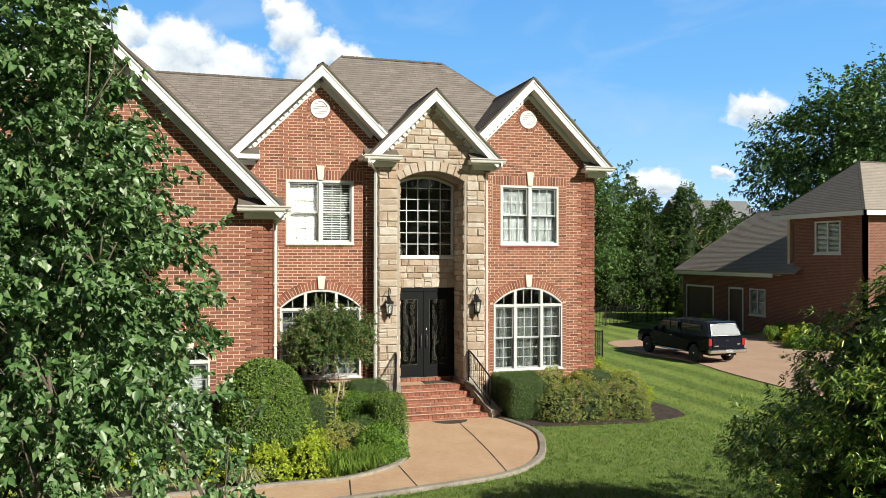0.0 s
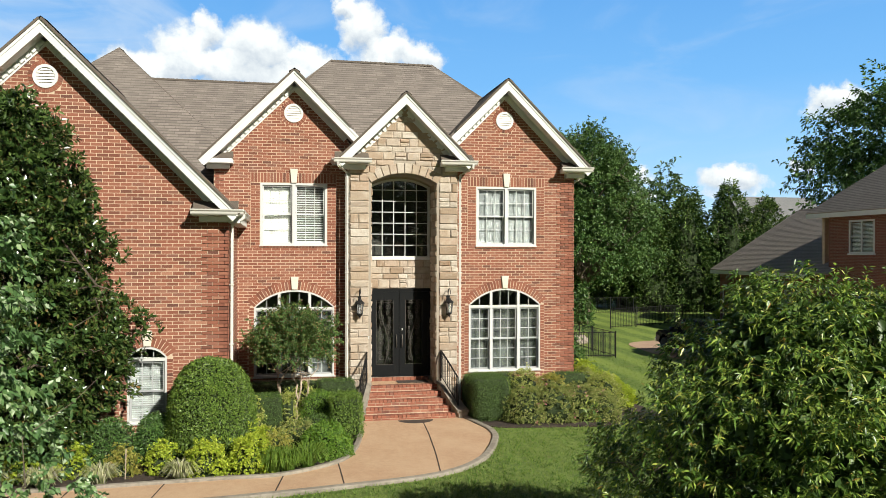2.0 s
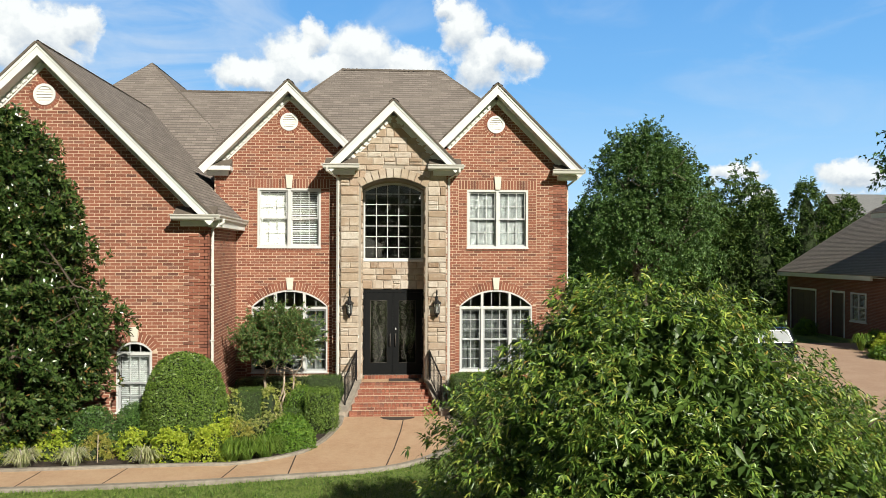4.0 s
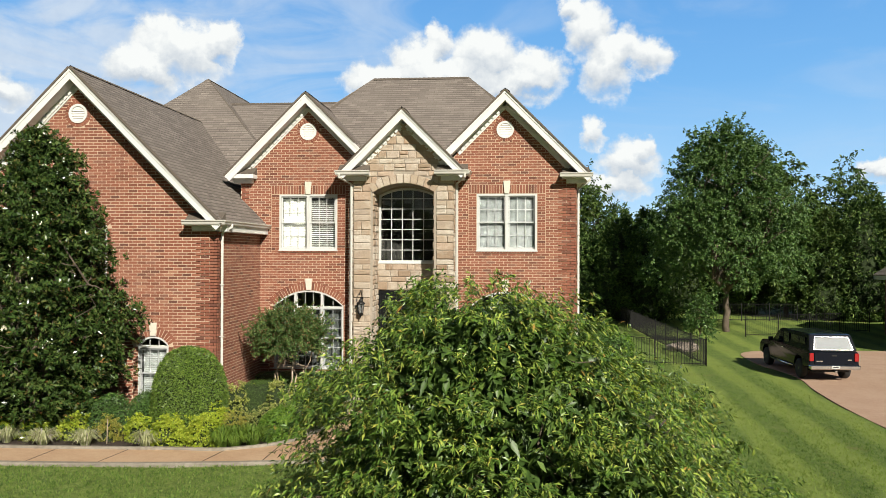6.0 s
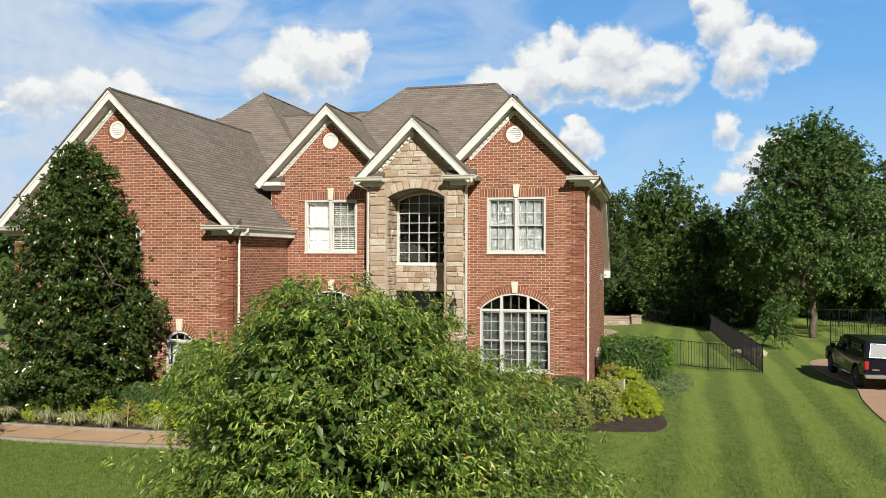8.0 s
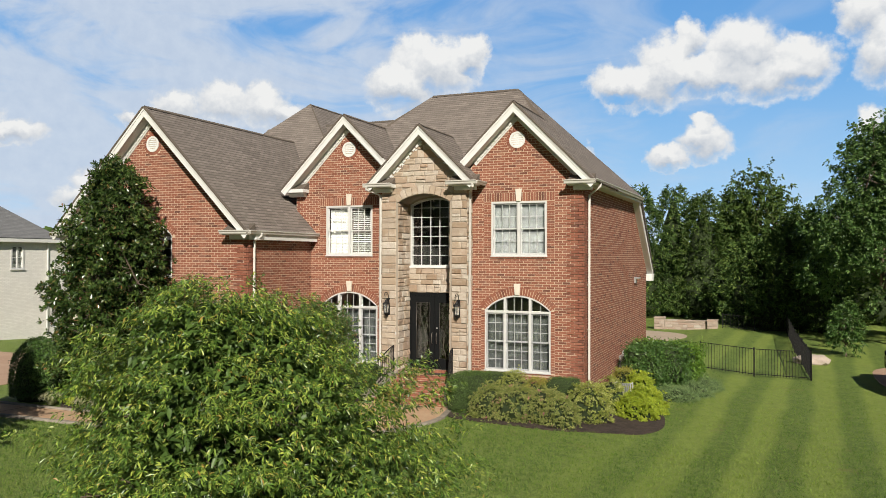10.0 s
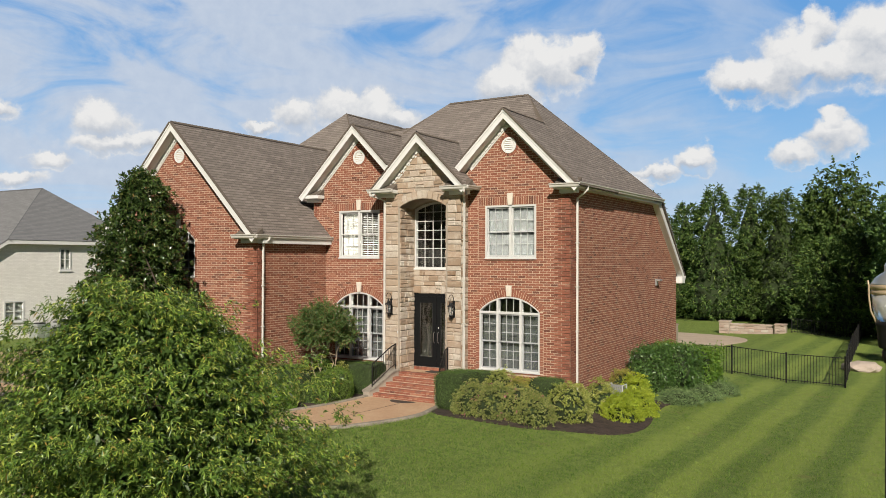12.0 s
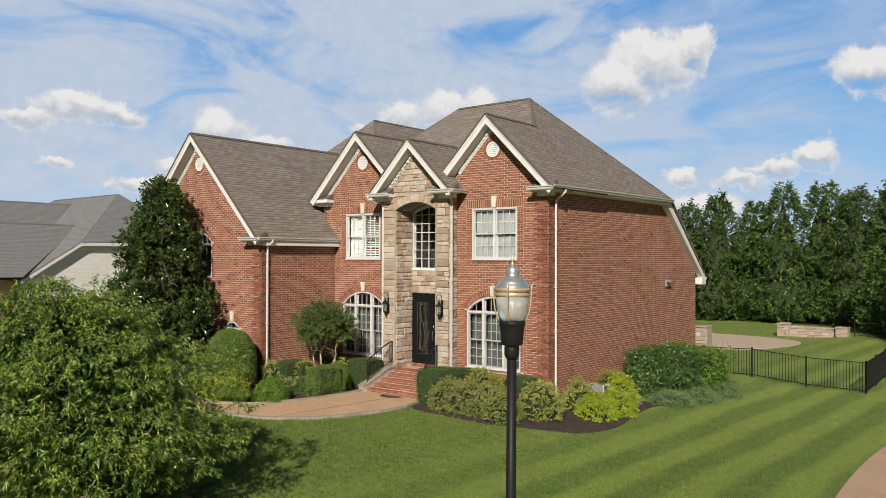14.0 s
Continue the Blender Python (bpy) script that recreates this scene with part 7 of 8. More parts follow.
# ---- garden wall and pier of rough stone ----
def rough_wall(name, label, x0, x1, y, z0, h, deep, seed):
    ob = thing(name, label, "wall", at((x0 + x1) / 2, y, z0))
    w = (x1 - x0) / 2
    part("wall_core", boxed(-w, w, -deep / 2 + 0.03, deep / 2, -0.1, h - 0.06), STONE_MORTAR, ob)
    rnd = random.Random(seed)
    v = 0.0
    while v < h - 0.12:
        hh = rnd.uniform(0.13, 0.22)
        u = -w
        while u < w - 0.05:
            l = min(rnd.uniform(0.25, 0.6), w - u)
            part("stone", stone_mesh(l - 0.015, hh - 0.014, rnd.uniform(0.02, 0.05), rnd), GARDEN_STONE, ob, m=Matrix.Translation((u, -deep / 2 + 0.03, v)))
            u += l
        v += hh
    u = -w - 0.03
    while u < w:
        l = min(rnd.uniform(0.5, 0.8), w + 0.03 - u)
        part("cap_stone", boxed(u, u + l - 0.01, -deep / 2 - 0.04, deep / 2 + 0.04, h - 0.07, h + rnd.uniform(0, 0.01), bevel=0.01), GARDEN_STONE, ob)
        u += l
    return ob


m_ = Nodes("garden_stone")
c_ = m_.ramp(piece_random(m_, False), [(0.0, (0.28, 0.22, 0.18)), (0.4, (0.40, 0.325, 0.27)), (0.7, (0.36, 0.26, 0.21)), (1.0, (0.46, 0.41, 0.36))])
g_ = m_.noise(18, 5, 0.65)
GARDEN_STONE = m_.set(Base_Color=m_.mix(m_.remap(g_, 0.45, 0.75, 0, 0.45), c_, (0.25, 0.19, 0.15)), Roughness=0.95).bump(g_, 0.8, 0.02).mat
rough_wall("garden_wall", "low tan stone garden wall at the end of the lawn", 3.0, 6.5, 34.2, -0.45, 0.70, 0.5, 5)
rough_wall("garden_pillar", "square stone pillar ending the garden wall", 2.6, 3.3, 34.1, -0.45, 0.88, 0.8, 6)
rough_wall("garden_pillar", "square stone pillar ending the garden wall", 6.2, 6.9, 34.1, -0.45, 0.80, 0.8, 7)
rough_wall("stone_pier", "stacked stone pier on the patio behind the house", 3.2, 3.8, 18.0, -0.45, 1.78, 0.7, 8)
rock = thing("boulder", "pale flat boulder by the fence", "rock", at(12.3, 18.2, ground_z(12.3, 18.2)))
bm = bmesh.new()
bmesh.ops.create_icosphere(bm, subdivisions=3, radius=1)
for v in bm.verts:
    k = 1 + 0.25 * noise.noise(v.co * 1.8)
    v.co = (v.co.x * 0.85 * k, v.co.y * 0.6 * k, max(-0.05, v.co.z * 0.32 * k + 0.14))
part("boulder_body", bm, GARDEN_STONE, rock)


# ---- fittings on the side wall ----
wl_ = thing("wall_floodlight", "small grey floodlight on the side wall", "lamp", at(5.28, 9.2, 3.75))
part("box", boxed(-0.02, 0.06, -0.12, 0.12, -0.13, 0.13, bevel=0.01), SILVER, wl_)
part("visor", boxed(0.06, 0.22, -0.15, 0.15, 0.05, 0.12, bevel=0.01), SILVER, wl_)
ub = thing("utility_box", "grey electric meter box on the brick wall", "meter box", at(5.28, 5.9, 0.55))
part("box", boxed(-0.02, 0.16, -0.22, 0.22, -0.1, 0.45, bevel=0.012), SILVER, ub)
part("meter", lathe(bmesh.new(), [(0.09, 0.0), (0.09, 0.03), (0.07, 0.07), (0.02, 0.08)], 18), SILVER, ub, m=Matrix.Translation((0.16, 0, 0.22)) @ Matrix.Rotation(radians(90), 4, "Y"))
part("conduit", tube(bmesh.new(), [(0.04, 0, -0.1), (0.04, 0, -0.75)], 0.025, 8), SILVER, ub)
part("white_box", boxed(-0.02, 0.12, 0.42, 0.68, 0.2, 0.56, bevel=0.012), SASH, ub)
hr = thing("hose_reel", "grey garden hose reel with coiled hose among shrubs", "hose reel", at(6.15, 1.75, ground_z(6.1, 1.7)))
for s in (-1, 1):
    part("side_frame", tube(bmesh.new(), [(s * 0.25, -0.25, 0), (s * 0.25, -0.2, 0.75), (s * 0.25, 0.2, 0.75), (s * 0.25, 0.25, 0)], 0.022, 6), SASH, hr)
coil = bmesh.new()
for i in range(7):
    x = -0.18 + i * 0.06
    tube(coil, [(x, 0.22 * math.cos(a), 0.5 + 0.22 * math.sin(a)) for a in [2 * math.pi * j / 20 for j in range(21)]], 0.022, 6)
part("hose", coil, plain("grey_hose", (0.28, 0.29, 0.28), 0.6, (0.18, 0.18, 0.17), 10, 0.4, 0.0), hr, "coiled grey hose", smooth=True)
stake = thing("garden_stake", "thin wooden stake in the mulch", "stake", at(-6.42, -6.0, 0))
part("stick", tube(bmesh.new(), [(0, 0, -0.02), (0.01, 0.02, 0.62)], 0.012, 6), PALE_BARK, stake)


# ---- parked truck ----
CAR = plain("dark_navy_paint", (0.006, 0.008, 0.014), 0.12, (0.009, 0.011, 0.017), 2, 0.2, 0.0, spec=0.14)
TYRE = plain("tyre_rubber", (0.018, 0.018, 0.018), 0.85, (0.03, 0.03, 0.03), 30, 0.3, 0.2)
CAR_GLASS = plain("dark_tinted_glass", (0.012, 0.014, 0.016), 0.05, (0.02, 0.022, 0.024), 1, 0.1, 0.0)
# pale base colour stands in for bright sky reflected in the rear glass
REAR_GLARE = plain("rear_glass_glare", (0.36, 0.38, 0.40), 0.05, (0.22, 0.24, 0.26), 1, 0.3, 0.0, spec=1.0)
RED_LENS = plain("red_lens", (0.30, 0.014, 0.016), 0.2, (0.22, 0.01, 0.01), 20, 0.2, 0.0)
AMBER = plain("clear_lens", (0.55, 0.52, 0.48), 0.2, (0.5, 0.3, 0.1), 20, 0.2, 0.0)


def side_solid(loop, w0, w1, tuck=0.0, zt=None):
    """A car body part from its side outline (y, z), pulled in towards the roof."""
    bm = bmesh.new()
    prism(bm, loop, -w1, -w0)
    z0 = min(p[1] for p in loop)
    z1 = max(p[1] for p in loop)
    for v in bm.verts:
        y, w, z = v.co.x, v.co.y, v.co.z
        k = 1 - tuck * max(0, (z - (zt or z0)) / (z1 - (zt or z0) + 1e-6))
        v.co = (w * k, y, z)
    bmesh.ops.recalc_face_normals(bm, faces=bm.faces)
    bmesh.ops.bevel(bm, geom=[e for e in bm.edges if e.calc_face_angle(0) > 0.6], offset=0.03, segments=2, affect="EDGES")
    return bm


truck = thing("pickup_truck", "dark navy pickup truck with matching bed cap, parked on the drive", "truck", pose(16.0, 8.15, ground_z(16, 9) + 0.03, 0, 0, 1.5))


def wheel_gap(c, r=0.47, z=0.46, n=9):
    return [(c + r * math.cos(a), z + r * math.sin(a)) for a in [math.pi - math.pi * i / (n - 1) for i in range(n)]]


lower = [(0.05, 0.62), (0.62, 0.55)] + wheel_gap(1.12) + [(1.62, 0.50), (4.35, 0.50)] + wheel_gap(4.92) + [(5.45, 0.52), (5.72, 0.55), (5.75, 0.95), (5.55, 1.12), (4.35, 1.20), (0.05, 1.20)]
part("body", side_solid(lower, -0.97, 0.97, 0.03, 0.9), CAR, truck, smooth=False)
part("cab", side_solid([(2.25, 1.19), (4.38, 1.19), (3.72, 1.78), (3.45, 1.83), (2.35, 1.83)], -0.90, 0.90, 0.17), CAR, truck)
part("bed_cap", side_solid([(0.12, 1.205), (2.24, 1.205), (2.24, 1.86), (0.55, 1.86), (0.42, 1.84)], -0.93, 0.93, 0.15), CAR, truck, "navy bed cap with windows")
for s in (-1, 1):
    part("side_window", prism(bmesh.new(), [(0.55, 1.33), (2.12, 1.33), (2.12, 1.70), (0.72, 1.70)], -0.004, 0.004), CAR_GLASS, truck, "", Matrix.Translation((s * 0.878, 0, 0)) @ Matrix.Rotation(radians(90), 4, "Z"))
    for a, b, c in ((2.42, 3.0, 3.0), (3.06, 4.12, 3.62)):
        part("side_window", prism(bmesh.new(), [(a, 1.27), (b, 1.27), (c, 1.72), (a, 1.72)], -0.004, 0.004), CAR_GLASS, truck, "", Matrix.Translation((s * 0.868, 0, 0)) @ Matrix.Rotation(radians(90), 4, "Z"))
    part("mirror", boxed(s * 1.10 - 0.1, s * 1.10 + 0.1, 3.88, 3.98, 1.22, 1.40, bevel=0.02), CAR, truck)
    part("tail_light", boxed(s * 0.87 - 0.08, s * 0.87 + 0.08, 0.01, 0.08, 0.82, 1.14, bevel=0.012), RED_LENS, truck, "red tail light")
    part("headlight", boxed(s * 0.72 - 0.18, s * 0.72 + 0.18, 5.70, 5.78, 0.78, 0.98, bevel=0.02), AMBER, truck)
    part("running_board", tube(bmesh.new(), [(s * 0.96, 1.75, 0.44), (s * 0.98, 3.0, 0.42), (s * 0.96, 4.3, 0.44)], 0.045, 8), CHROME, truck, "chrome running board", smooth=True)
    part("door_handle", boxed(s * 0.985 - 0.012, s * 0.985 + 0.012, 2.75, 2.92, 1.05, 1.09, bevel=0.006), CHROME, truck)
    for yc in (1.12, 4.92):
        wh = part("wheel", lathe(bmesh.new(), [(0.25, -0.13), (0.36, -0.13), (0.395, -0.10), (0.40, 0.0), (0.395, 0.10), (0.36, 0.13), (0.25, 0.13)], 32), TYRE, truck, "black tyre on a silver rim",
                  Matrix.Translation((s * 0.84, yc, 0.40)) @ Matrix.Rotation(radians(90 * s), 4, "Y"), smooth=True)
        part("rim", lathe(bmesh.new(), [(0.255, 0.09), (0.25, 0.125), (0.22, 0.115), (0.12, 0.08), (0.09, 0.11), (0.05, 0.13), (0.02, 0.135)], 24), CHROME, wh, "silver alloy rim", smooth=True)
        for q in range(5):
            a = 2 * math.pi * q / 5
            part("rim_opening", lathe(bmesh.new(), [(0.035, 0.0), (0.035, 0.012)], 8, (0.165 * math.cos(a), 0.165 * math.sin(a), 0.098)), TYRE, wh)
part("rear_window", prism(bmesh.new(), [(-0.72, 1.27), (0.72, 1.27), (0.62, 1.76), (-0.62, 1.76)], 0, 0.012), REAR_GLARE, truck, "sloping rear glass of the bed cap", Matrix.Translation((0, 0.098, 0.02)) @ Matrix.Translation((0, 0, 1.25)) @ Matrix.Rotation(radians(-26), 4, "X") @ Matrix.Translation((0, 0, -1.25)))
part("window_trim", prism(bmesh.new(), [(-0.77, 1.235), (0.77, 1.235), (0.66, 1.80), (-0.66, 1.80)], 0, 0.01, [[(-0.74, 1.255), (0.74, 1.255), (0.635, 1.777), (-0.635, 1.777)]]), CHROME, truck, "bright trim round the rear glass", Matrix.Translation((0, 0.094, 0.02)) @ Matrix.Translation((0, 0, 1.25)) @ Matrix.Rotation(radians(-26), 4, "X") @ Matrix.Translation((0, 0, -1.25)))
part("tailgate", boxed(-0.76, 0.76, 0.02, 0.06, 0.70, 1.16, bevel=0.015), CAR, truck)
part("bumper", boxed(-0.97, 0.97, -0.12, 0.08, 0.50, 0.68, bevel=0.035), CHROME, truck, "chrome rear bumper")
part("bumper", boxed(-0.95, 0.95, 5.70, 5.90, 0.50, 0.70, bevel=0.035), CHROME, truck, "chrome front bumper")
part("number_plate", boxed(-0.16, 0.16, -0.135, -0.12, 0.545, 0.66, bevel=0.003), SASH, truck, "white number plate with a dark bar")
part("plate_bar", boxed(-0.11, 0.11, -0.139, -0.135, 0.585, 0.625), TYRE, truck)
part("badge", boxed(0.52, 0.68, 0.012, 0.02, 0.86, 0.90), CHROME, truck), part("badge", boxed(-0.68, -0.44, 0.012, 0.02, 0.80, 0.84), CHROME, truck)
part("tailgate_handle", boxed(-0.09, 0.09, 0.0, 0.02, 1.02, 1.08, bevel=0.006), TYRE, truck)
part("hitch", boxed(-0.05, 0.05, -0.16, 0.1, 0.40, 0.48, bevel=0.008), CHROME, truck)
part("windscreen", prism(bmesh.new(), [(-0.78, 0.0), (0.78, 0.0), (0.68, 0.75), (-0.68, 0.75)], 0, 0.01), CAR_GLASS, truck, "", Matrix.Translation((0, 4.33, 1.24)) @ Matrix.Rotation(radians(180), 4, "Z") @ Matrix.Rotation(radians(-48), 4, "X"))
part("underbody", boxed(-0.7, 0.7, 0.3, 5.4, 0.36, 0.62), TYRE, truck)


# ---- neighbouring houses ----
WHITE_BRICK = Nodes("white_painted_brick")
_v = WHITE_BRICK.n("ShaderNodeTexBrick", {"Vector": WHITE_BRICK.n("ShaderNodeUVMap").outputs[0], "Color1": (0.74, 0.725, 0.70, 1), "Color2": (0.66, 0.645, 0.62, 1), "Mortar": (0.57, 0.555, 0.53, 1), "Scale": 1.0,
                                          "Mortar Size": 0.006, "Brick Width": 0.25, "Row Height": 0.081})
WHITE_BRICK.set(Base_Color=WHITE_BRICK.mix(WHITE_BRICK.remap(WHITE_BRICK.noise(1.5, 4), 0.4, 0.7, 0, 0.4), _v.outputs["Color"], (0.58, 0.565, 0.54)), Roughness=0.85).bump(_v.outputs["Fac"], -0.3, 0.006)
FAR_BRICK = Nodes("far_red_brick")
_w = FAR_BRICK.n("ShaderNodeTexBrick", {"Vector": FAR_BRICK.n("ShaderNodeUVMap").outputs[0], "Color1": (0.20, 0.070, 0.044, 1), "Color2": (0.13, 0.046, 0.031, 1), "Mortar": (0.26, 0.19, 0.145, 1), "Scale": 1.0,
                                      "Mortar Size": 0.008, "Brick Width": 0.25, "Row Height": 0.081})
FAR_BRICK.set(Base_Color=FAR_BRICK.mix(FAR_BRICK.remap(FAR_BRICK.noise(1.1, 4), 0.4, 0.7, 0, 0.35), _w.outputs["Color"], (0.17, 0.068, 0.046)), Roughness=0.9).bump(_w.outputs["Fac"], -0.3, 0.006)


def flat_wall(parent, loop, holes, m, mat, deep=0.2):
    bm = bmesh.new()
    prism(bm, loop, -deep, 0.0, holes)
    uv = bm.loops.layers.uv.new("UVMap")
    for f in bm.faces:
        for lp in f.loops:
            lp[uv].uv = (lp.vert.co.x + lp.vert.co.y, lp.vert.co.z)
    return part("wall", bm, mat.mat, parent, "", m)


def simple_window(parent, u0, u1, v0, v1, m, cols=2, rows=2):
    bm = bmesh.new()
    prism(bm, rect(u0, u1, v0, v1), -0.1, 0.03, [rect(u0 + 0.09, u1 - 0.09, v0 + 0.09, v1 - 0.09)])
    fr = part("window", bm, SASH, parent, "white framed window", m)
    mid = (u0 + u1) / 2
    part("mullion", boxed(mid - 0.05, mid + 0.05, -0.02, 0.04, v0 + 0.09, v1 - 0.09), SASH, fr)
    part("meeting_rail", boxed(u0 + 0.09, u1 - 0.09, -0.01, 0.04, (v0 + v1) / 2 - 0.03, (v0 + v1) / 2 + 0.03), SASH, fr)
    p = part("pane", boxed(u0 + 0.09, u1 - 0.09, 0.05, 0.06, v0 + 0.09, v1 - 0.09), GLASS, fr)
    p.visible_shadow = False
    slats(fr, u0 + 0.1, u1 - 0.1, v0 + 0.1, v1 - 0.1, -0.12, 0.07, -60)
    part("sill", boxed(u0 - 0.06, u1 + 0.06, -0.08, 0.06, v0 - 0.08, v0, bevel=0.01), SASH, fr)


nr = thing("brick_neighbour_house", "red brick neighbouring house with hipped brown roof and garage", "house")
G0 = ground_z(28, 15) - 0.1
flat_wall(nr, rect(-16.6, -11.4, G0, 6.75), [rect(-14.95, -13.05, 4.5, 6.3)], at(26.8, 0, 0, -90), FAR_BRICK)
simple_window(nr, -14.95, -13.05, 4.5, 6.3, at(26.8, 0, 0, -90))
flat_wall(nr, rect(26.8, 38, G0, 6.75), [rect(29.5, 31.0, 4.5, 6.2)], at(0, 11.4), FAR_BRICK)
simple_window(nr, 29.5, 31.0, 4.5, 6.2, at(0, 11.4))
part("wall", boxed(37.8, 38.0, 11.6, 17.4, G0, 6.75), MORTAR, nr), part("wall", boxed(27.0, 37.8, 17.2, 17.4, G0, 6.75), MORTAR, nr)
D1, D2 = (-27.4, -24.4), (-22.6, -21.3)
simple_window(nr, -20.6, -19.1, 0.65, 2.3, at(26.82, 0, 0, -90))
flat_wall(nr, rect(-27.9, -16.62, G0, 3.3), [rect(*D1, G0 + 0.12, 2.2), rect(*D2, G0 + 0.12, 2.2), rect(-20.6, -19.1, 0.65, 2.3)], at(26.82, 0, 0, -90), FAR_BRICK)
for a, b in (D1, D2):
    gd = part("garage_door", boxed(a, b, 0.08, 0.14, G0 + 0.12, 2.2), plain("brown_door_paint", (0.10, 0.065, 0.05), 0.6, (0.06, 0.04, 0.03), 5, 0.3, 0.05) if "brown_door_paint" not in bpy.data.materials else bpy.data.materials["brown_door_paint"], nr, "dark panelled garage door", at(26.82, 0, 0, -90))
    part("door_trim", prism(bmesh.new(), rect(a - 0.1, b + 0.1, G0 + 0.1, 2.32), -0.02, 0.03, [rect(a, b, G0 + 0.1, 2.2)]), TRIM, gd)
    for i in range(4):
        z = G0 + 0.14 + i * 0.62
        for j in range(4):
            w = (b - a) / 4
            part("door_panel", boxed(a + j * w + 0.06, a + (j + 1) * w - 0.06, 0.06, 0.085, z + 0.05, z + 0.55, bevel=0.012), bpy.data.materials["brown_door_paint"], gd)
part("wall", boxed(27.0, 37.0, 27.7, 27.9, G0, 3.3), MORTAR, nr), part("wall", boxed(36.8, 37.0, 17.4, 27.7, G0, 3.3), MORTAR, nr)
A_, B_ = (29.4, 14.4, 9.7), (35.4, 14.4, 9.7)
c1, c2, c3, c4 = (26.3, 10.9, 6.75), (38.5, 10.9, 6.75), (38.5, 17.9, 6.75), (26.3, 17.9, 6.75)
# paler shingle: brightness put into its colour, as sun only grazes the near slopes
SHINGLE_LIFTED = shingle_material("tan_shingle_lifted", (0.40, 0.35, 0.31), (0.30, 0.26, 0.23), (0.16, 0.14, 0.125))
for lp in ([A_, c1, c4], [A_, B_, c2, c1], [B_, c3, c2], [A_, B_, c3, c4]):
    roof_plane(lp, SHINGLE_LIFTED, parent=nr)
for a, b in ((A_, B_), (A_, c1), (A_, c4)):
    cap_line(a, b, parent=nr)
e1, e2, e3, e4 = (26.3, 28.3, 3.3), (37.7, 28.3, 3.3), (37.7, 16.0, 3.3), (26.3, 16.0, 3.3)
K1, K2 = (32.0, 26.3, 7.48), (32.0, 16.0, 7.48)
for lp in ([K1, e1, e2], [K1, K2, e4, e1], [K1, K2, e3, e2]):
    roof_plane(lp, SHINGLE_LIFTED, parent=nr)
cap_line(K1, K2, parent=nr), cap_line(K1, e1, parent=nr)
for lp in ((26.3, 26.42, 10.9, 17.9, 6.5, 6.76), (26.3, 38.5, 10.9, 11.02, 6.5, 6.76), (26.3, 26.42, 17.92, 28.3, 3.06, 3.31), (26.42, 37.7, 28.2, 28.3, 3.06, 3.31)):
    part("fascia", boxed(*lp), TRIM, nr)
part("soffit", boxed(26.42, 26.8, 17.4, 28.2, 3.2, 3.24), TRIM, nr), part("soffit", boxed(26.42, 38.4, 11.02, 17.8, 6.6, 6.64), TRIM, nr)
for i, (x, y, r, h, lf) in enumerate(((24.6, 13.2, 0.8, 0.8, LIME), (25.4, 14.6, 0.8, 0.9, LIME), (23.6, 12.2, 0.8, 0.6, GREEN), (25.6, 16.2, 0.7, 0.9, GREEN), (24.8, 11.4, 0.9, 0.7, LIME), (25.5, 23.2, 0.6, 0.9, GREEN), (29.2, 30.8, 0.8, 1.0, LIME))):
    shrub("garden_shrub", "yellow-green low shrub beside the brick neighbour", x, y, (r, r, h), lf, "ball", 1500, 0.12, 0.06, 400 + i, 0.25, 0.08, group="neighbour's shrubs")
tuft("iris_clump", "upright green iris leaves by the garage", 24.2, 15.4, 0.5, 0.9, BLADE, 160, 410, 0.04)

nl = thing("white_neighbour_house", "white painted brick neighbouring house with grey shingle roof", "house")
X0 = -29.8
LW = [(5.35, 6.1, 3.9, 5.25), (7.75, 8.6, 3.9, 5.25), (2.0, 3.2, 1.0, 2.2)]
flat_wall(nl, [(-1.0, -0.3), (13.0, -0.3), (13.0, 4.1), (10.6, 5.7), (2.3, 5.7), (-1.0, 3.5)], [rect(*w) for w in LW], at(X0, 0, 0, 90), WHITE_BRICK)
for w in LW:
    simple_window(nl, *w, at(X0, 0, 0, 90))
for u in (11.3, 12.5):
    part("crawl_vent", boxed(u, u + 0.4, -0.01, 0.02, 0.05, 0.25), IRON, nl, "", at(X0, 0, 0, 90))
flat_wall(nl, rect(-48, X0 - 0.2, -0.3, 3.4), [rect(-35.6, -32.2, 0.0, 2.3)], at(0, -1.0), WHITE_BRICK)
part("garage_door", boxed(-35.6, -32.2, -0.9, -0.85, -0.1, 2.3), SASH, nl)
part("wall", boxed(-48, X0 - 0.2, 12.8, 13.0, -0.3, 4.0), MORTAR, nl), part("wall", boxed(-48.2, -48.0, -1.0, 13.0, -0.3, 5.4), MORTAR, nl)
AP, AQ = (-34.3, 7.0, 9.15), (-44.0, 7.0, 9.15)
q1, q2, q3, q4 = (X0 + 0.35, 2.0, 5.66), (X0 + 0.35, 11.0, 5.66), (X0 + 0.35, 13.5, 3.9), (X0 + 0.35, -1.6, 3.35)
for lp in ([AP, q1, q2], [AP, AQ, (-48.4, 2.0, 5.66), (-48.4, -1.6, 3.35), q4, q1], [AP, q2, q3, (-48.4, 13.5, 3.9), (-48.4, 11.0, 5.66), AQ], [AQ, (-48.4, 2.0, 5.66), (-48.4, 11.0, 5.66)]):
    roof_plane(lp, SHINGLE_GREY, parent=nl)
cap_line(AP, AQ, SHINGLE_GREY, nl), cap_line(AP, q1, SHINGLE_GREY, nl), cap_line(AP, q2, SHINGLE_GREY, nl)
part("fascia", boxed(X0 + 0.28, X0 + 0.36, 2.0, 11.0, 5.46, 5.66), TRIM, nl)
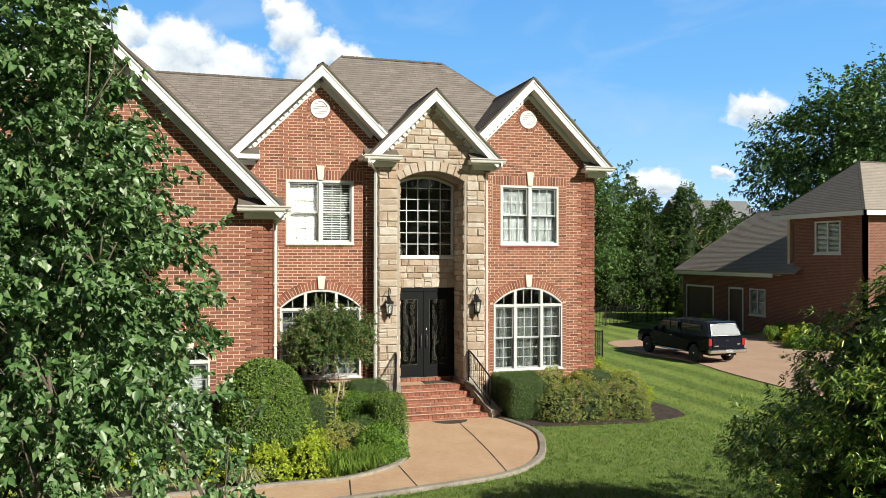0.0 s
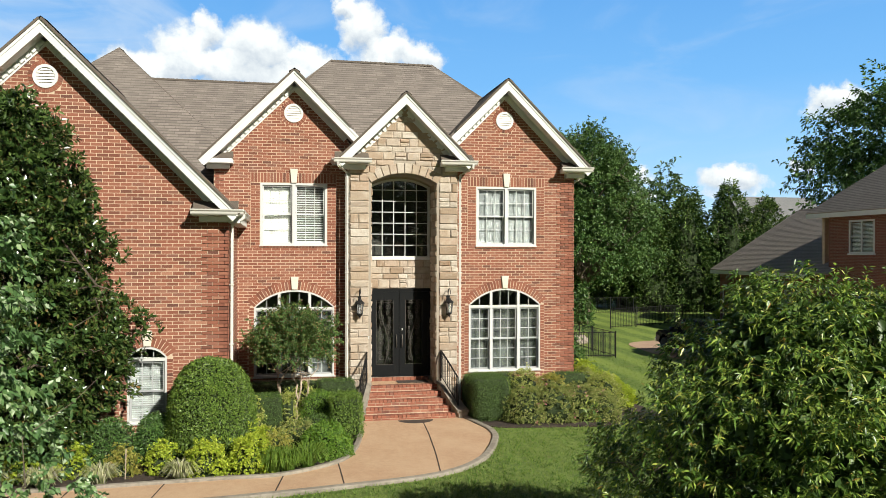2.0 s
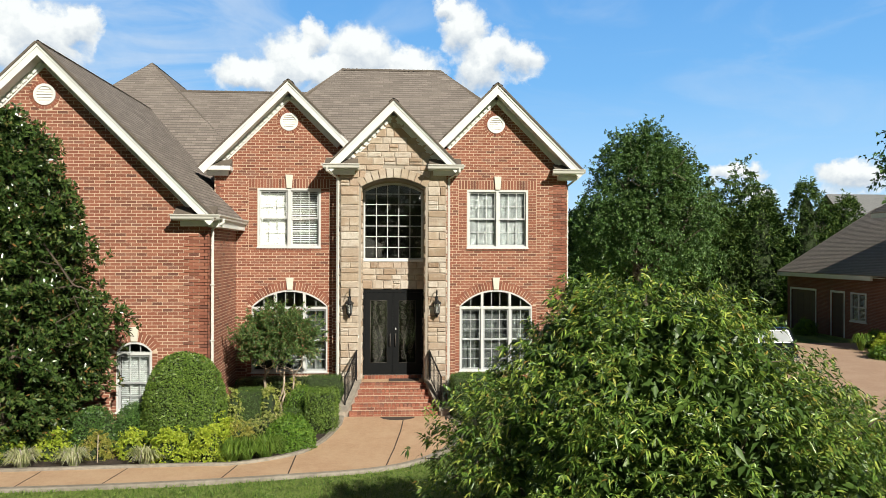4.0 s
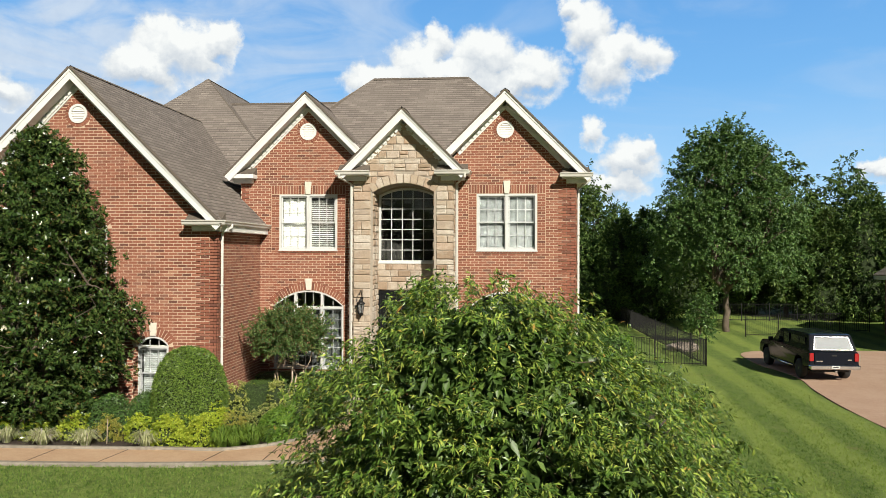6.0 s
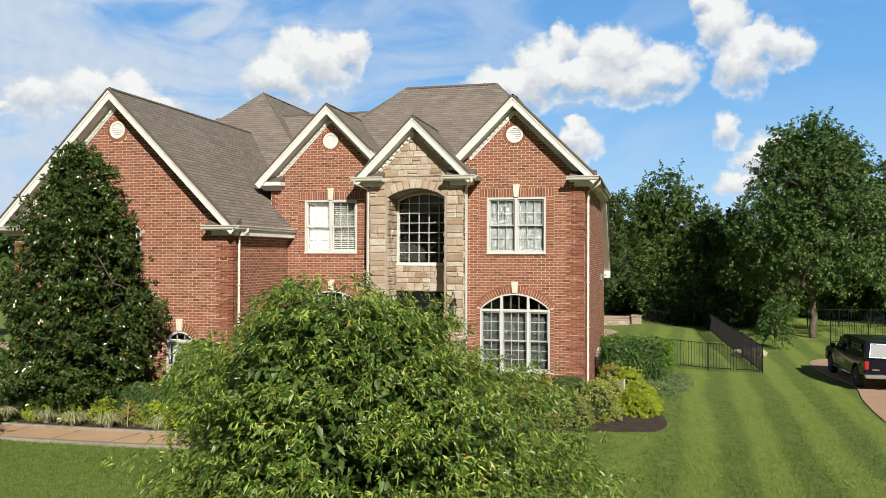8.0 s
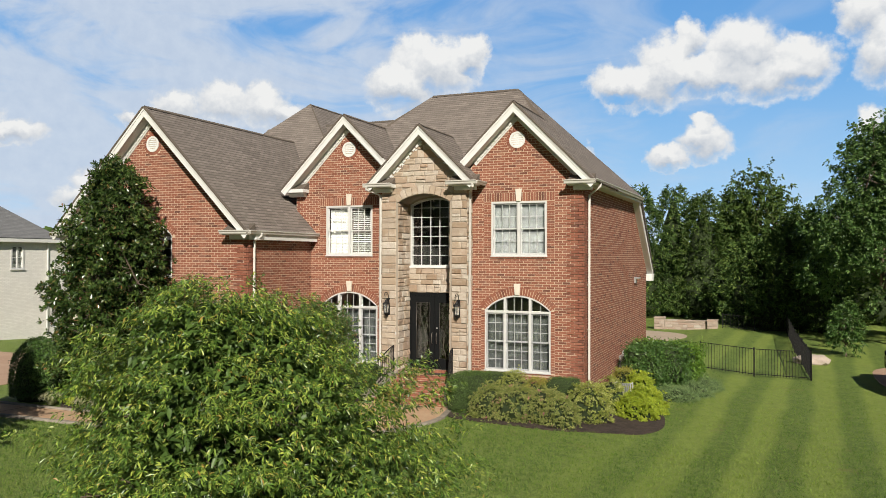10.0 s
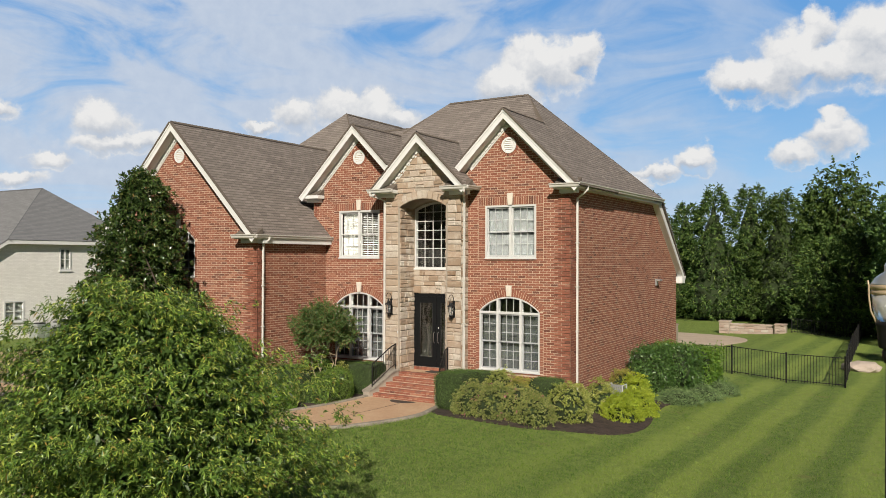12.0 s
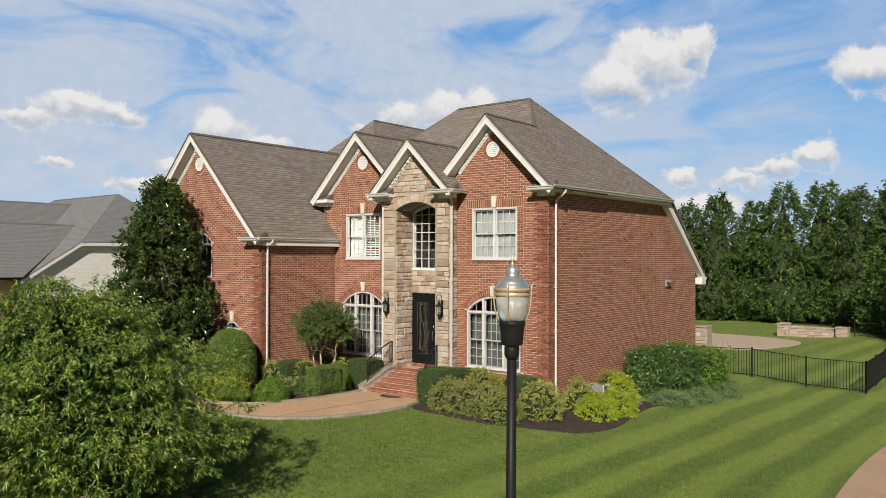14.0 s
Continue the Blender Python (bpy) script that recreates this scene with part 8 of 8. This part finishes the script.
for a, b in (((2.0, 5.64), (-1.6, 3.33)), ((11.0, 5.64), (13.5, 3.88))):
    bm = bmesh.new()
    vs = [bm.verts.new((x, y, z)) for x in (X0 + 0.26, X0 + 0.36) for y, z in (a, b, (b[0], b[1] - 0.2), (a[0], a[1] - 0.2))]
    for q in ((0, 1, 2, 3), (7, 6, 5, 4), (0, 4, 5, 1), (1, 5, 6, 2), (2, 6, 7, 3), (3, 7, 4, 0)):
        bm.faces.new([vs[i] for i in q])
    bmesh.ops.recalc_face_normals(bm, faces=bm.faces)
    part("rake_board", bm, TRIM, nl)
# lower cross roofs of the white house
for x, zz, yb, east in ((-39.5, 8.6, 6.4, -33.0), (-33.8, 6.84, 4.0, -29.1)):
    low = zz - 0.7 * (east - x)
    roof_plane([(x, yb, zz), (x, -9.0, zz), (east, -9.0, low), (east, -1.62 if east > -30 else yb, low)], SHINGLE_GREY, parent=nl)
    roof_plane([(x, yb, zz), (x, -9.0, zz), (2 * x - east, -9.0, low), (2 * x - east, yb, low)], SHINGLE_GREY, parent=nl)
    cap_line((x, yb, zz), (x, -9.0, zz), SHINGLE_GREY, nl)
part("wall", boxed(-46, -31.2, -6.7, -1.2, -0.3, 3.4), MORTAR, nl)
part("downspout", tube(bmesh.new(), [(X0 + 0.06, 10.2, 5.5), (X0 + 0.06, 10.2, 0.0)], 0.05, 4), TRIM, nl)

for y in (3.7, 4.9):
    ac = thing("air_conditioner", "grey outdoor air-conditioning unit beside the white house", "air conditioner", at(-29.1, y, 0.0), "cooling units")
    part("cabinet", boxed(-0.4, 0.4, -0.4, 0.4, 0.0, 0.85, bevel=0.03), SILVER, ac)
    part("fan_grille", lathe(bmesh.new(), [(0.34, 0.85), (0.34, 0.88), (0.28, 0.90), (0.05, 0.90)], 20), IRON, ac)

fh = thing("far_house", "distant house with a grey roof behind trees", "house", at(74, 92, 0))
part("wall", boxed(-7, 7, -5, 5, -1, 9.0), MORTAR, fh)
for s in (-1, 1):
    roof_plane([(-7.5, 0, 13.5), (7.5, 0, 13.5), (7.5, s * 5.6, 8.8), (-7.5, s * 5.6, 8.8)], SHINGLE_GREY, parent=fh)


# ---- grass blades over the nearer lawn ----
def grass(n, seed):
    rng = np.random.default_rng(seed)
    x, y = rng.uniform(-9, 22, n), rng.uniform(-16, 13, n)
    near = np.exp(-np.maximum(0, y + 6) / 9)
    keep = rng.uniform(0, 1, n) < near
    def inside(px, py, poly):
        c = np.zeros(len(px), bool)
        for (ax, ay), (bx, by) in zip(poly, np.roll(poly, -1, 0)):
            hit = ((ay > py) != (by > py)) & (px < (bx - ax) * (py - ay) / (by - ay + 1e-9) + ax)
            c ^= hit
        return c
    plot = np.array(BED_R + [(5.2, 10.4), (5.2, 13), (-30, 13), (-30, -7.8)] + [tuple(p) for p in OUTER[::-1]])
    keep &= ~inside(x, y, plot) & (x < 14.0)
    x, y = x[keep], y[keep]
    z = np.array([ground_z(a, b) for a, b in zip(x, y)]) - 0.01
    k = len(x)
    P = np.stack([x, y, z], 1)
    P = np.repeat(P, 3, 0) + np.concatenate([rng.normal(size=(k * 3, 2)) * 0.03, np.zeros((k * 3, 1))], 1)
    D = np.concatenate([rng.normal(size=(k * 3, 2)) * 0.5, np.ones((k * 3, 1))], 1)
    ob = part("grass", leaves_mesh("grass", P, D, 0.085, 0.015, rng, 0.1, 0.1), TURF)
    return tagged(ob, "short mown grass blades of the lawn", "grass", kind="stuff")


def turf_material():
    """Blades in the colours of the lawn, paler where the mower laid them away."""
    m = Nodes("turf_blade")
    col = m.ramp(m.n("ShaderNodeNewGeometry").outputs["Random Per Island"], [(0.0, (0.055, 0.115, 0.020)), (0.5, (0.13, 0.215, 0.040)), (0.85, (0.20, 0.285, 0.065)), (1.0, (0.24, 0.27, 0.09))])
    band, side = mown_bands(m)
    col = m.mix(m.math("MULTIPLY", m.math("MULTIPLY", band, side), 0.35), col, (0.30, 0.38, 0.085))
    col = m.mix(m.math("MULTIPLY", m.math("MULTIPLY", m.math("SUBTRACT", 1.0, band), side), 0.28), col, (0.06, 0.115, 0.02))
    m.set(Base_Color=col, Roughness=0.6, Specular_IOR_Level=0.3)
    tr = m.n("ShaderNodeBsdfTranslucent", {"Color": m.hsv(col, 0.49, 1.15, 1.4)})
    m.t.links.new(m.n("ShaderNodeMixShader", {0: 0.3, 1: m.bsdf.outputs[0], 2: tr.outputs[0]}).outputs[0], m.out.inputs[0])
    return m.mat


TURF = turf_material()
grass(110000, 9)
